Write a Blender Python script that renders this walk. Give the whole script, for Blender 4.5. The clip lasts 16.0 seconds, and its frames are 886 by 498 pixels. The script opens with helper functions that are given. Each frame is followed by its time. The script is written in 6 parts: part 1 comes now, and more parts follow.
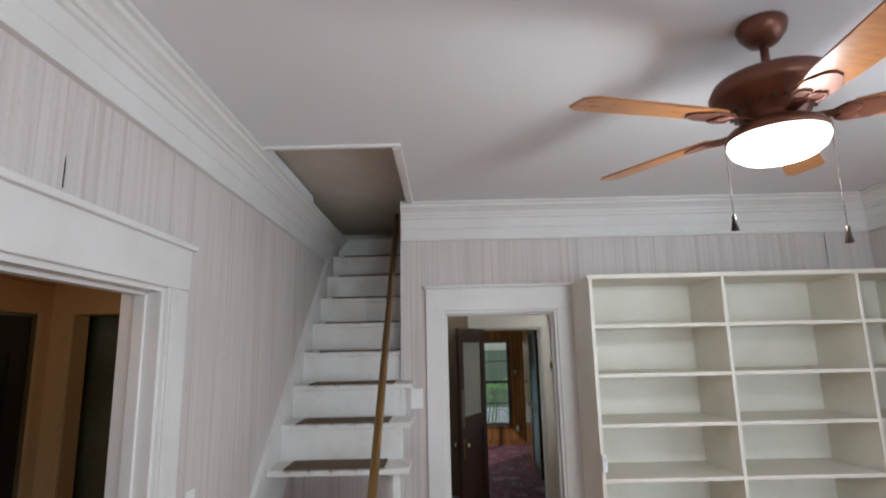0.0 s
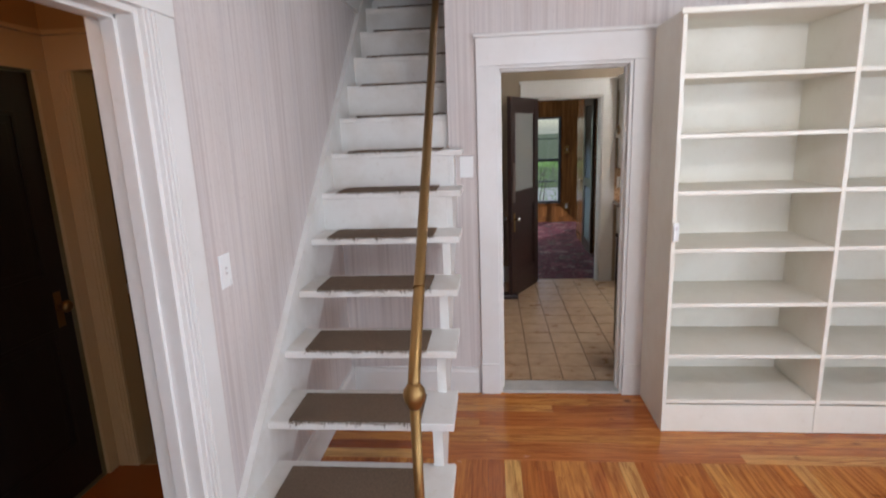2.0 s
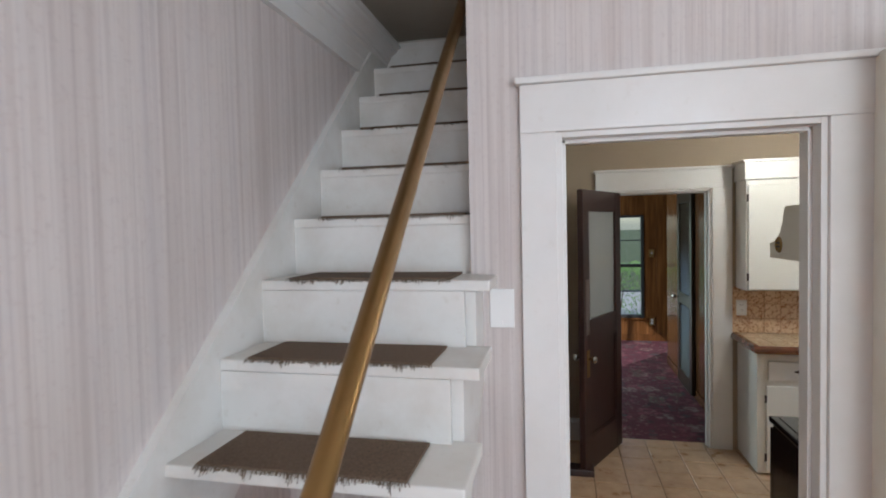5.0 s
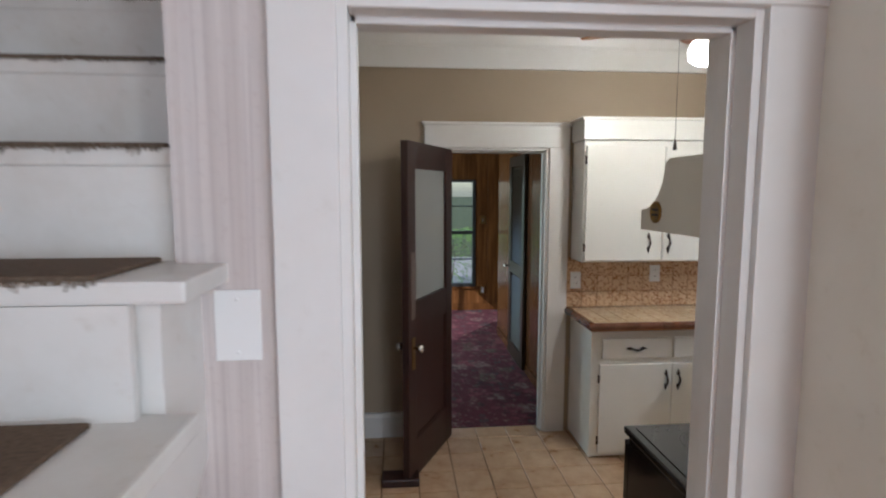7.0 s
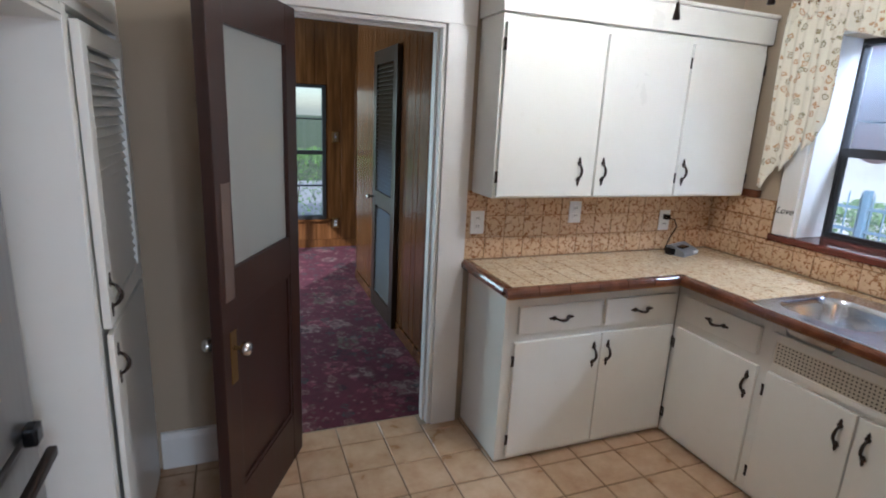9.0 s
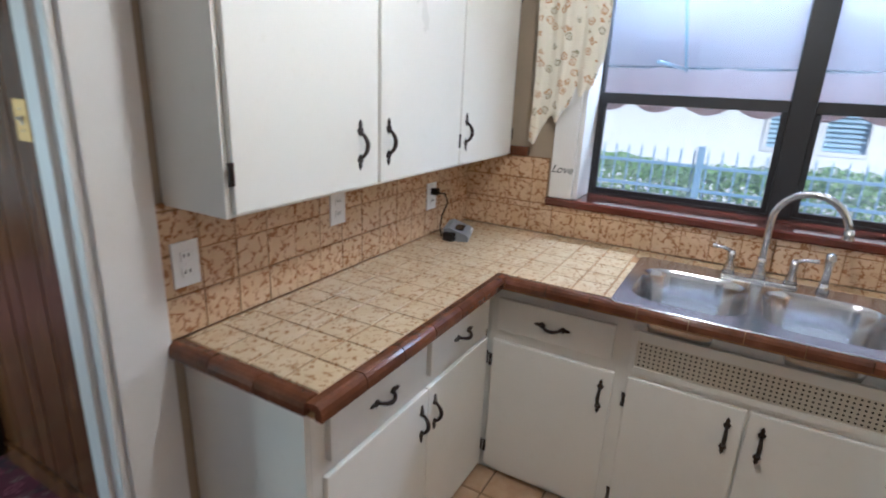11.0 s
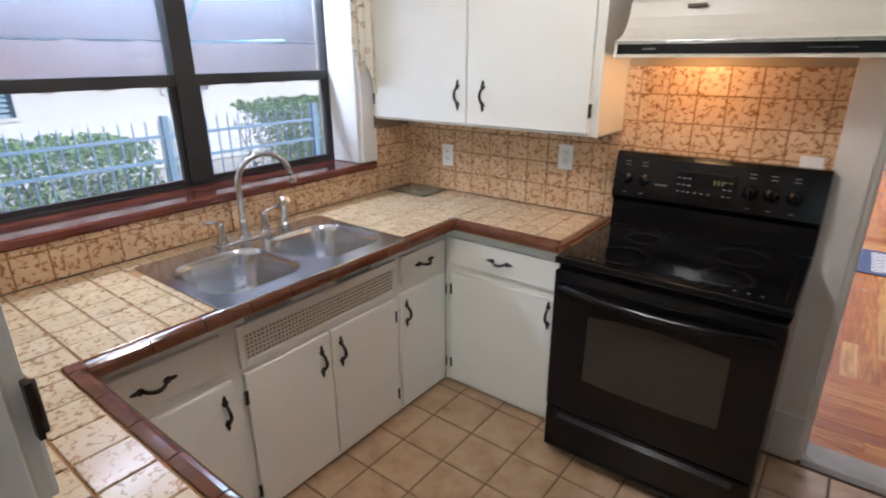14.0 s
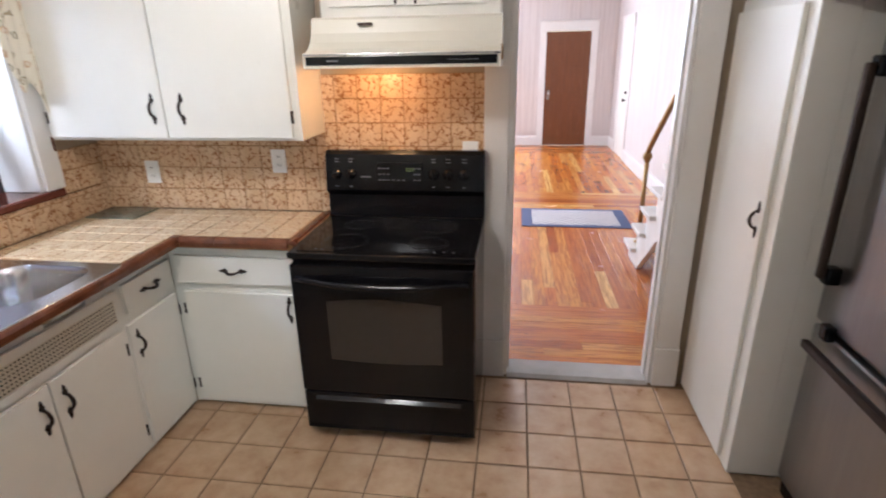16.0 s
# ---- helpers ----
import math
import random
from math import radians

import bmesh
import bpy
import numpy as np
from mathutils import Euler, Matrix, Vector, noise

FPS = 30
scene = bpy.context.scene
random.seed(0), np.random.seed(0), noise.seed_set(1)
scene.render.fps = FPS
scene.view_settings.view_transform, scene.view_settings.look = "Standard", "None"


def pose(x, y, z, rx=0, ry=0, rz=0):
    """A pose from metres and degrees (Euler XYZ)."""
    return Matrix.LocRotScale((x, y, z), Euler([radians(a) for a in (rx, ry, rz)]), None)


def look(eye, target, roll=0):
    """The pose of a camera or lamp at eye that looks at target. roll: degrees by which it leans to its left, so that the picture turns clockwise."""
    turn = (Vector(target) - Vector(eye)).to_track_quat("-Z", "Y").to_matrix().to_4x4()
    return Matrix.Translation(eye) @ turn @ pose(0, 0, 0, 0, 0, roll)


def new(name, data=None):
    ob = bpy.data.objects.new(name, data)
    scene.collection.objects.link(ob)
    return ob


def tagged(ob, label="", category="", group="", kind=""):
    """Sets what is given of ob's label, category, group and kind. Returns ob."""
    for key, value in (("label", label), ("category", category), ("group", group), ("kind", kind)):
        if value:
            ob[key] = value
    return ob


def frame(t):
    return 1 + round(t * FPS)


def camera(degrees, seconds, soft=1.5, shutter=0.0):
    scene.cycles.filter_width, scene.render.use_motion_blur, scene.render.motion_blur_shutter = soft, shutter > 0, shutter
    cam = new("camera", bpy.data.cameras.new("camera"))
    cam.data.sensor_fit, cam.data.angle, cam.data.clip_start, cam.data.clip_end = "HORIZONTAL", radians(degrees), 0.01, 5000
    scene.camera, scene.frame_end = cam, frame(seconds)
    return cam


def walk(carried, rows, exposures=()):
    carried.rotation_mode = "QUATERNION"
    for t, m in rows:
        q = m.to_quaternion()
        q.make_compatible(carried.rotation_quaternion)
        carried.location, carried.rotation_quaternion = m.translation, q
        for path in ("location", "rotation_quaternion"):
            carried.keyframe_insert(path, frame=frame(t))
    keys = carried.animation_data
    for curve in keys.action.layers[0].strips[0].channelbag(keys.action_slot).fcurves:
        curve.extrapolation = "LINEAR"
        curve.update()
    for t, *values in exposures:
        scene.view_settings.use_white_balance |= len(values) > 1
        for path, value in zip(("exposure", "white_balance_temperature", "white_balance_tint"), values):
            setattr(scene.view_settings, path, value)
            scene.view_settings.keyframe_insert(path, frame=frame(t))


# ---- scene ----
cam = camera(79.4, 16.0, 1.9, 0.35)
PATH = [
    (0, (2.083, 0.608, 1.819), (2.087, 2.575, 2.18), -1.3),
    (0.5, (2.009, 0.657, 1.808), (1.988, 2.651, 1.959), -0.8),
    (1, (1.944, 0.737, 1.768), (1.923, 2.737, 1.724), -0.5),
    (1.5, (1.942, 0.85, 1.716), (1.877, 2.836, 1.483), -1.3),
    (2, (2.04, 1.028, 1.688), (1.857, 2.975, 1.265), -2.1),
    (2.5, (2.067, 1.218, 1.579), (1.812, 3.086, 0.91), -1.4),
    (3, (1.984, 1.474, 1.521), (1.698, 3.227, 0.601), -0.1),
    (3.5, (1.975, 1.689, 1.5), (1.654, 3.408, 0.529), -0.1),
    (4, (2.063, 1.969, 1.572), (1.638, 3.777, 0.829), -0.6),
    (4.5, (2.098, 2.217, 1.71), (1.644, 4.151, 1.479), -0.9),
    (4.7, (2.081, 2.347, 1.753), (1.636, 4.296, 1.679), -0.9),
    (6.8, (2.212, 3.194, 1.745), (2.254, 5.185, 1.585), -0.1),
    (7, (2.181, 3.327, 1.722), (2.351, 5.306, 1.512), -0.0),
    (7.5, (2.25, 3.639, 1.692), (2.494, 5.603, 1.42), 0.2),
    (8, (2.299, 3.94, 1.68), (2.644, 5.874, 1.317), 0.8),
    (8.2, (2.293, 4.079, 1.655), (2.754, 5.98, 1.244), 1.5),
    (10.3, (2.422, 5.316, 1.587), (3.661, 6.771, 0.996), 2.5),
    (10.5, (2.472, 5.465, 1.576), (3.88, 6.753, 0.977), 2.7),
    (11, (2.638, 5.778, 1.569), (4.309, 6.703, 0.974), 2.5),
    (11.5, (2.794, 6.101, 1.55), (4.616, 6.624, 0.912), 1.7),
    (12, (3.001, 6.364, 1.528), (4.871, 6.5, 0.831), 0.3),
    (12.5, (3.125, 6.552, 1.55), (4.957, 6.214, 0.823), -0.3),
    (13, (3.093, 6.669, 1.6), (4.695, 5.737, 0.848), -0.4),
    (13.5, (2.985, 6.743, 1.618), (4.321, 5.441, 0.896), -0.5),
    (14, (2.925, 6.809, 1.626), (4.074, 5.32, 0.944), -0.3),
    (14.5, (2.892, 6.87, 1.673), (3.869, 5.259, 1.001), -0.1),
    (15, (2.878, 6.941, 1.676), (3.634, 5.207, 1.026), -0.7),
    (15.5, (2.858, 6.97, 1.675), (3.365, 5.149, 1.021), -1.4),
    (16, (2.826, 6.994, 1.658), (3.085, 5.132, 0.976), -1.0),
]
EXPO = [(0.0, -0.75, 5600, 4), (1.0, -0.50, 5600, 8), (1.5, -0.36, 5650, 10), (2.5, -0.17, 5750, 11), (3.5, -0.06, 5750, 11), (4.5, -0.20, 5600, 6), (7.0, -0.33, 5550, 9), (8.0, -0.03, 5250, 10), (10.5, 0.15, 5150, 9), (11.5, 0.13, 5150, 9), (12.5, 0.07, 5200, 8), (13.3, 0.0, 5500, 11), (14.5, 0.19, 5550, 13), (16.0, 0.30, 5600, 14)]
walk(cam, [(t, look(eye, target, roll)) for t, eye, target, roll in PATH], EXPO)

# ---- world, sun, window light ----
SUN_EL, SUN_AZ = 30.0, 218.0
world = bpy.data.worlds.new("sky")
scene.world = world
world.use_nodes = True
wn = world.node_tree
sky = wn.nodes.new("ShaderNodeTexSky")
sky.sky_type, sky.sun_disc = "NISHITA", False
sky.sun_elevation, sky.sun_rotation = radians(SUN_EL), radians(SUN_AZ)
wn.links.new(sky.outputs[0], wn.nodes["Background"].inputs[0])
wn.nodes["Background"].inputs[1].default_value = 0.15


def lamp(name, kind, m, energy, color=(1, 1, 1), **kw):
    data = bpy.data.lights.new(name, kind)
    data.energy, data.color = energy, color
    if kind == "AREA":
        data.shape, data.size, data.size_y = "RECTANGLE", kw["size"], kw["size_y"]
    elif kind == "SUN":
        data.angle = radians(kw["angle"])
    else:
        data.shadow_soft_size = kw["radius"]
    ob = new(name, data)
    ob.matrix_world = m
    return ob


sun_dir = Vector((math.sin(radians(SUN_AZ)) * math.cos(radians(SUN_EL)), math.cos(radians(SUN_AZ)) * math.cos(radians(SUN_EL)), math.sin(radians(SUN_EL))))
lamp("sun", "SUN", look(sun_dir * 30, (0, 0, 0)), 5.0, (1, 0.95, 0.88), angle=0.6)
# added area lamps in place of sky light; the kitchen's hides under the awning
lamp("window_light_kitchen", "AREA", look((5.44, 5.64, 2.22), (3.4, 5.64, 0.8)), 40, (0.80, 0.89, 1.0), size=1.5, size_y=0.22)
# these three stand in assumed windows, out of view
lamp("window_light_living", "AREA", look((5.16, 1.2, 1.5), (2.0, 1.2, 1.9)), 58, (0.84, 0.92, 1.0), size=1.7, size_y=1.4)
lamp("window_light_right", "AREA", look((5.16, -1.6, 1.5), (2.0, -1.6, 1.2)), 32, (0.93, 0.97, 1.0), size=1.7, size_y=1.4)
lamp("window_light_front", "AREA", look((3.95, -3.52 - 0.02, 1.5), (3.95, 2.0, 1.2)), 140, (0.93, 0.97, 1.0), size=1.7, size_y=1.4)
lamp("window_light_bedroom", "AREA", look((1.36, 9.75, 1.1), (3.2, 9.75, 1.0)), 62, (0.86, 1.0, 0.90), size=1.4, size_y=1.9)
# lamps of the house, and one added fill in the back room
lamp("fan_bulb", "POINT", pose(3.125, 2.17, 2.27), 42, (1.0, 0.96, 0.9), radius=0.09)
lamp("kitchen_fan_bulb", "POINT", pose(3.71, 5.89, 2.27), 34, (1.0, 0.91, 0.76), radius=0.07)
lamp("hood_bulb", "POINT", pose(3.45, 4.66, 1.595), 2.4, (1.0, 0.50, 0.18), radius=0.025)
lamp("hall_bulb", "POINT", pose(0.6, 2.2, 2.35), 5.0, (1.0, 0.47, 0.12), radius=0.06)
# unseen fill lamp, added to warm the back room wall
lamp("back_room_bulb", "POINT", pose(0.6, 3.72, 1.9), 0.5, (0.95, 0.85, 0.45), radius=0.06)


# ---- materials ----
def ramp(nt, fac, stops):
    n = nt.nodes.new("ShaderNodeValToRGB")
    while len(n.color_ramp.elements) < len(stops):
        n.color_ramp.elements.new(0.5)
    for e, (p, c) in zip(n.color_ramp.elements, stops):
        e.position, e.color = p, (*c, 1) if len(c) == 3 else c
    nt.links.new(fac, n.inputs[0])
    return n.outputs[0]


def mixc(nt, fac, a, b, mode="MIX"):
    n = nt.nodes.new("ShaderNodeMix")
    n.data_type, n.blend_type = "RGBA", mode
    for sock, v in ((n.inputs[0], fac), (n.inputs[6], a), (n.inputs[7], b)):
        if isinstance(v, (int, float)):
            sock.default_value = v
        elif isinstance(v, tuple):
            sock.default_value = (*v, 1)
        else:
            nt.links.new(v, sock)
    return n.outputs[2]


def math_node(nt, op, a, b=0.0):
    n = nt.nodes.new("ShaderNodeMath")
    n.operation = op
    for sock, v in ((n.inputs[0], a), (n.inputs[1], b)):
        if isinstance(v, (int, float)):
            sock.default_value = v
        else:
            nt.links.new(v, sock)
    return n.outputs[0]


def coords(nt, scale=(1, 1, 1), shift_by_object=False):
    g = nt.nodes.new("ShaderNodeNewGeometry")
    out = g.outputs["Position"]
    if shift_by_object:
        o = nt.nodes.new("ShaderNodeObjectInfo")
        v = nt.nodes.new("ShaderNodeVectorMath")
        v.operation = "SCALE"
        c = nt.nodes.new("ShaderNodeCombineXYZ")
        for i in range(3):
            nt.links.new(o.outputs["Random"], c.inputs[i])
        nt.links.new(c.outputs[0], v.inputs[0])
        v.inputs[3].default_value = 37.0
        a = nt.nodes.new("ShaderNodeVectorMath")
        nt.links.new(out, a.inputs[0])
        nt.links.new(v.outputs[0], a.inputs[1])
        out = a.outputs[0]
    m = nt.nodes.new("ShaderNodeMapping")
    m.inputs["Scale"].default_value = scale
    nt.links.new(out, m.inputs[0])
    return m.outputs[0]


def noise_tex(nt, vec, scale, detail=4.0, rough=0.55, dist=0.0):
    n = nt.nodes.new("ShaderNodeTexNoise")
    n.inputs["Scale"].default_value, n.inputs["Detail"].default_value = scale, detail
    n.inputs["Roughness"].default_value, n.inputs["Distortion"].default_value = rough, dist
    nt.links.new(vec, n.inputs["Vector"])
    return n.outputs[0]


def bump(nt, height, strength, distance=0.002):
    b = nt.nodes.new("ShaderNodeBump")
    b.inputs["Strength"].default_value, b.inputs["Distance"].default_value = strength, distance
    nt.links.new(height, b.inputs["Height"])
    nt.links.new(b.outputs[0], nt.nodes["Principled BSDF"].inputs["Normal"])


def base_mat(name, rough=0.5, metal=0.0, spec=0.5):
    m = bpy.data.materials.new(name)
    m.use_nodes = True
    p = m.node_tree.nodes["Principled BSDF"]
    p.inputs["Roughness"].default_value, p.inputs["Metallic"].default_value = rough, metal
    p.inputs["Specular IOR Level"].default_value = spec
    return m, m.node_tree, p


def painted(name, col, rough=0.5, dirt=0.12, dirt_col=(0.45, 0.38, 0.28), scale=2.2, relief=0.15, grain=(90, 90, 90)):
    """Brushed paint: broad uneven soiling, fine streaks, a little relief."""
    m, nt, p = base_mat(name, rough)
    v = coords(nt)
    broad = noise_tex(nt, v, scale, 6, 0.62)
    spots = noise_tex(nt, v, 24, 4, 0.6)
    f = ramp(nt, broad, [(0.42, (0, 0, 0)), (0.75, (1, 1, 1))])
    f2 = ramp(nt, spots, [(0.62, (0, 0, 0)), (0.78, (1, 1, 1))])
    c = mixc(nt, math_node(nt, "MULTIPLY", f, dirt), col, dirt_col)
    c = mixc(nt, math_node(nt, "MULTIPLY", f2, dirt * 0.7), c, dirt_col)
    nt.links.new(c, p.inputs["Base Color"])
    fine = noise_tex(nt, coords(nt, grain), 1.0, 3)
    bump(nt, fine, relief, 0.001)
    r = math_node(nt, "ADD", math_node(nt, "MULTIPLY", broad, 0.2), rough - 0.1)
    nt.links.new(r, p.inputs["Roughness"])
    return m


def wallpaper():
    m, nt, p = base_mat("striped_wallpaper", 0.75)
    g = nt.nodes.new("ShaderNodeNewGeometry")
    s = nt.nodes.new("ShaderNodeSeparateXYZ")
    nt.links.new(g.outputs["Position"], s.inputs[0])
    u = math_node(nt, "ADD", s.outputs[0], s.outputs[1])
    c = nt.nodes.new("ShaderNodeCombineXYZ")
    nt.links.new(u, c.inputs[0])
    nt.links.new(math_node(nt, "MULTIPLY", s.outputs[2], 0.012), c.inputs[1])
    broad = noise_tex(nt, c.outputs[0], 26, 2, 0.5)
    fine = noise_tex(nt, c.outputs[0], 85, 3, 0.65)
    blot = noise_tex(nt, g.outputs["Position"], 60, 3, 0.6)
    stain = noise_tex(nt, g.outputs["Position"], 1.6, 6, 0.6)
    col = ramp(nt, broad, [(0.3, (0.53, 0.47, 0.44)), (0.5, (0.64, 0.585, 0.55)), (0.7, (0.58, 0.53, 0.51))])
    col = mixc(nt, math_node(nt, "MULTIPLY", ramp(nt, fine, [(0.5, (0, 0, 0)), (0.68, (1, 1, 1))]), 0.5), col, (0.42, 0.36, 0.35))
    col = mixc(nt, math_node(nt, "MULTIPLY", ramp(nt, blot, [(0.55, (0, 0, 0)), (0.7, (1, 1, 1))]), 0.22), col, (0.42, 0.33, 0.32))
    col = mixc(nt, math_node(nt, "MULTIPLY", ramp(nt, stain, [(0.5, (0, 0, 0)), (0.8, (1, 1, 1))]), 0.2), col, (0.45, 0.38, 0.31))
    nt.links.new(col, p.inputs["Base Color"])
    bump(nt, fine, 0.12, 0.001)
    return m


def plank_wood():
    m, nt, p = base_mat("heart_pine_plank", 0.2)
    o = nt.nodes.new("ShaderNodeObjectInfo")
    g = nt.nodes.new("ShaderNodeNewGeometry")
    tc = nt.nodes.new("ShaderNodeTexCoord")
    rnd = math_node(nt, "FRACT", math_node(nt, "ADD", o.outputs["Random"], g.outputs["Random Per Island"]))
    base = ramp(nt, rnd, [(0.0, (0.31, 0.072, 0.012)), (0.25, (0.54, 0.18, 0.030)), (0.5, (0.62, 0.26, 0.048)), (0.7, (0.46, 0.13, 0.022)), (0.87, (0.60, 0.25, 0.050)), (1.0, (0.74, 0.43, 0.13))])
    mp = nt.nodes.new("ShaderNodeMapping")
    mp.inputs["Scale"].default_value = (1.6, 26, 26)
    add = nt.nodes.new("ShaderNodeVectorMath")
    cmb = nt.nodes.new("ShaderNodeCombineXYZ")
    for i in range(3):
        nt.links.new(math_node(nt, "MULTIPLY", rnd, 53.0), cmb.inputs[i])
    nt.links.new(tc.outputs["UV"], add.inputs[0])
    nt.links.new(cmb.outputs[0], add.inputs[1])
    nt.links.new(add.outputs[0], mp.inputs[0])
    grain = noise_tex(nt, mp.outputs[0], 2.2, 6, 0.6, 0.8)
    c = mixc(nt, math_node(nt, "MULTIPLY", ramp(nt, grain, [(0.42, (0, 0, 0)), (0.62, (1, 1, 1))]), 0.68), base, (0.20, 0.038, 0.008))
    knots = noise_tex(nt, add.outputs[0], 5.0, 2)
    c = mixc(nt, math_node(nt, "MULTIPLY", ramp(nt, knots, [(0.72, (0, 0, 0)), (0.76, (1, 1, 1))]), 0.7), c, (0.09, 0.02, 0.006))
    nt.links.new(c, p.inputs["Base Color"])
    bump(nt, grain, 0.08, 0.001)
    wear = noise_tex(nt, g.outputs["Position"], 3.5, 5)
    nt.links.new(math_node(nt, "ADD", math_node(nt, "MULTIPLY", wear, 0.25), 0.1), p.inputs["Roughness"])
    return m


def glazed_tile(name, body, body2, vein, amount, rough=0.22, scale=32.0, bare=0.455):
    """Cream glazed tile with ragged brown worm-like marks, each tile different."""
    m, nt, p = base_mat(name, rough)
    v = coords(nt, (1, 1, 1), True)
    warp = noise_tex(nt, v, 30, 3)
    w = nt.nodes.new("ShaderNodeVectorMath")
    w.operation = "MULTIPLY_ADD"
    n3 = nt.nodes.new("ShaderNodeTexNoise")
    n3.inputs["Scale"].default_value = 38
    nt.links.new(v, n3.inputs["Vector"])
    nt.links.new(n3.outputs[1], w.inputs[0])
    w.inputs[1].default_value = (0.035, 0.035, 0.035)
    nt.links.new(v, w.inputs[2])
    vo = nt.nodes.new("ShaderNodeTexVoronoi")
    vo.feature = "DISTANCE_TO_EDGE"
    vo.inputs["Scale"].default_value = scale
    nt.links.new(w.outputs[0], vo.inputs["Vector"])
    line = ramp(nt, vo.outputs[0], [(0.0, (1, 1, 1)), (0.05, (1, 1, 1)), (0.13, (0, 0, 0))])
    mask = ramp(nt, noise_tex(nt, v, 55, 2), [(bare, (0, 0, 0)), (bare + 0.095, (1, 1, 1))])
    f = math_node(nt, "MULTIPLY", line, math_node(nt, "MULTIPLY", mask, amount))
    b = mixc(nt, ramp(nt, noise_tex(nt, v, 12, 4), [(0.35, (0, 0, 0)), (0.7, (1, 1, 1))]), body, body2)
    c = mixc(nt, f, b, vein)
    nt.links.new(c, p.inputs["Base Color"])
    bump(nt, warp, 0.12, 0.0015)
    return m


def mottled(name, stops, scale=9.0, rough=0.5, metal=0.0, relief=0.2, stretch=(1, 1, 1), per_object=False, detail=6):
    m, nt, p = base_mat(name, rough, metal)
    v = coords(nt, stretch, per_object)
    n = noise_tex(nt, v, scale, detail, 0.6)
    nt.links.new(ramp(nt, n, stops), p.inputs["Base Color"])
    if relief:
        bump(nt, noise_tex(nt, v, scale * 9, 3), relief, 0.0012)
    nt.links.new(math_node(nt, "ADD", math_node(nt, "MULTIPLY", n, 0.16), max(rough - 0.08, 0.02)), p.inputs["Roughness"])
    return m


def floral(name, ground, ground2, petals, scale, rough=0.95, cover=0.33):
    m, nt, p = base_mat(name, rough)
    v = coords(nt)
    w = nt.nodes.new("ShaderNodeVectorMath")
    w.operation = "MULTIPLY_ADD"
    n3 = nt.nodes.new("ShaderNodeTexNoise")
    n3.inputs["Scale"].default_value = scale * 2.2
    nt.links.new(v, n3.inputs["Vector"])
    nt.links.new(n3.outputs[1], w.inputs[0])
    w.inputs[1].default_value = (0.7 / scale,) * 3
    nt.links.new(v, w.inputs[2])
    vo = nt.nodes.new("ShaderNodeTexVoronoi")
    vo.inputs["Scale"].default_value = scale
    nt.links.new(w.outputs[0], vo.inputs["Vector"])
    sep = nt.nodes.new("ShaderNodeSeparateColor")
    nt.links.new(vo.outputs["Color"], sep.inputs[0])
    n = len(petals)
    col = ramp(nt, sep.outputs[0], [(i / n, c) for i, c in enumerate(petals)])
    col.node.color_ramp.interpolation = "CONSTANT"
    rings = math_node(nt, "SINE", math_node(nt, "MULTIPLY", vo.outputs["Distance"], 22.0))
    inside = math_node(nt, "LESS_THAN", vo.outputs["Distance"], cover)
    f = math_node(nt, "MULTIPLY", inside, ramp(nt, rings, [(0.35, (0.25, 0.25, 0.25)), (0.6, (1, 1, 1))]))
    g = mixc(nt, noise_tex(nt, v, scale * 1.3, 5), ground, ground2)
    nt.links.new(mixc(nt, f, g, col), p.inputs["Base Color"])
    bump(nt, noise_tex(nt, v, 300, 2), 0.4, 0.002)
    return m


def shiny(name, col, rough, metal=0.0, streak=None, spec=0.5):
    m, nt, p = base_mat(name, rough, metal, spec)
    v = coords(nt, streak or (1, 1, 1))
    n = noise_tex(nt, v, 30, 4)
    nt.links.new(mixc(nt, math_node(nt, "MULTIPLY", n, 0.35), col, tuple(c * 0.6 for c in col)), p.inputs["Base Color"])
    nt.links.new(math_node(nt, "ADD", math_node(nt, "MULTIPLY", n, 0.14), max(rough - 0.07, 0.01)), p.inputs["Roughness"])
    return m


def glass(name, tint=(1, 1, 1), rough=0.0):
    m, nt, p = base_mat(name, rough)
    p.inputs["Base Color"].default_value = (*tint, 1)
    p.inputs["Transmission Weight"].default_value = 1.0
    p.inputs["IOR"].default_value = 1.45
    return m


def glow(name, col, strength, base=0.9):
    m, nt, p = base_mat(name, 0.4)
    p.inputs["Base Color"].default_value = (base, base, base * 0.98, 1)
    p.inputs["Emission Color"].default_value = (*col, 1)
    p.inputs["Emission Strength"].default_value = strength
    return m


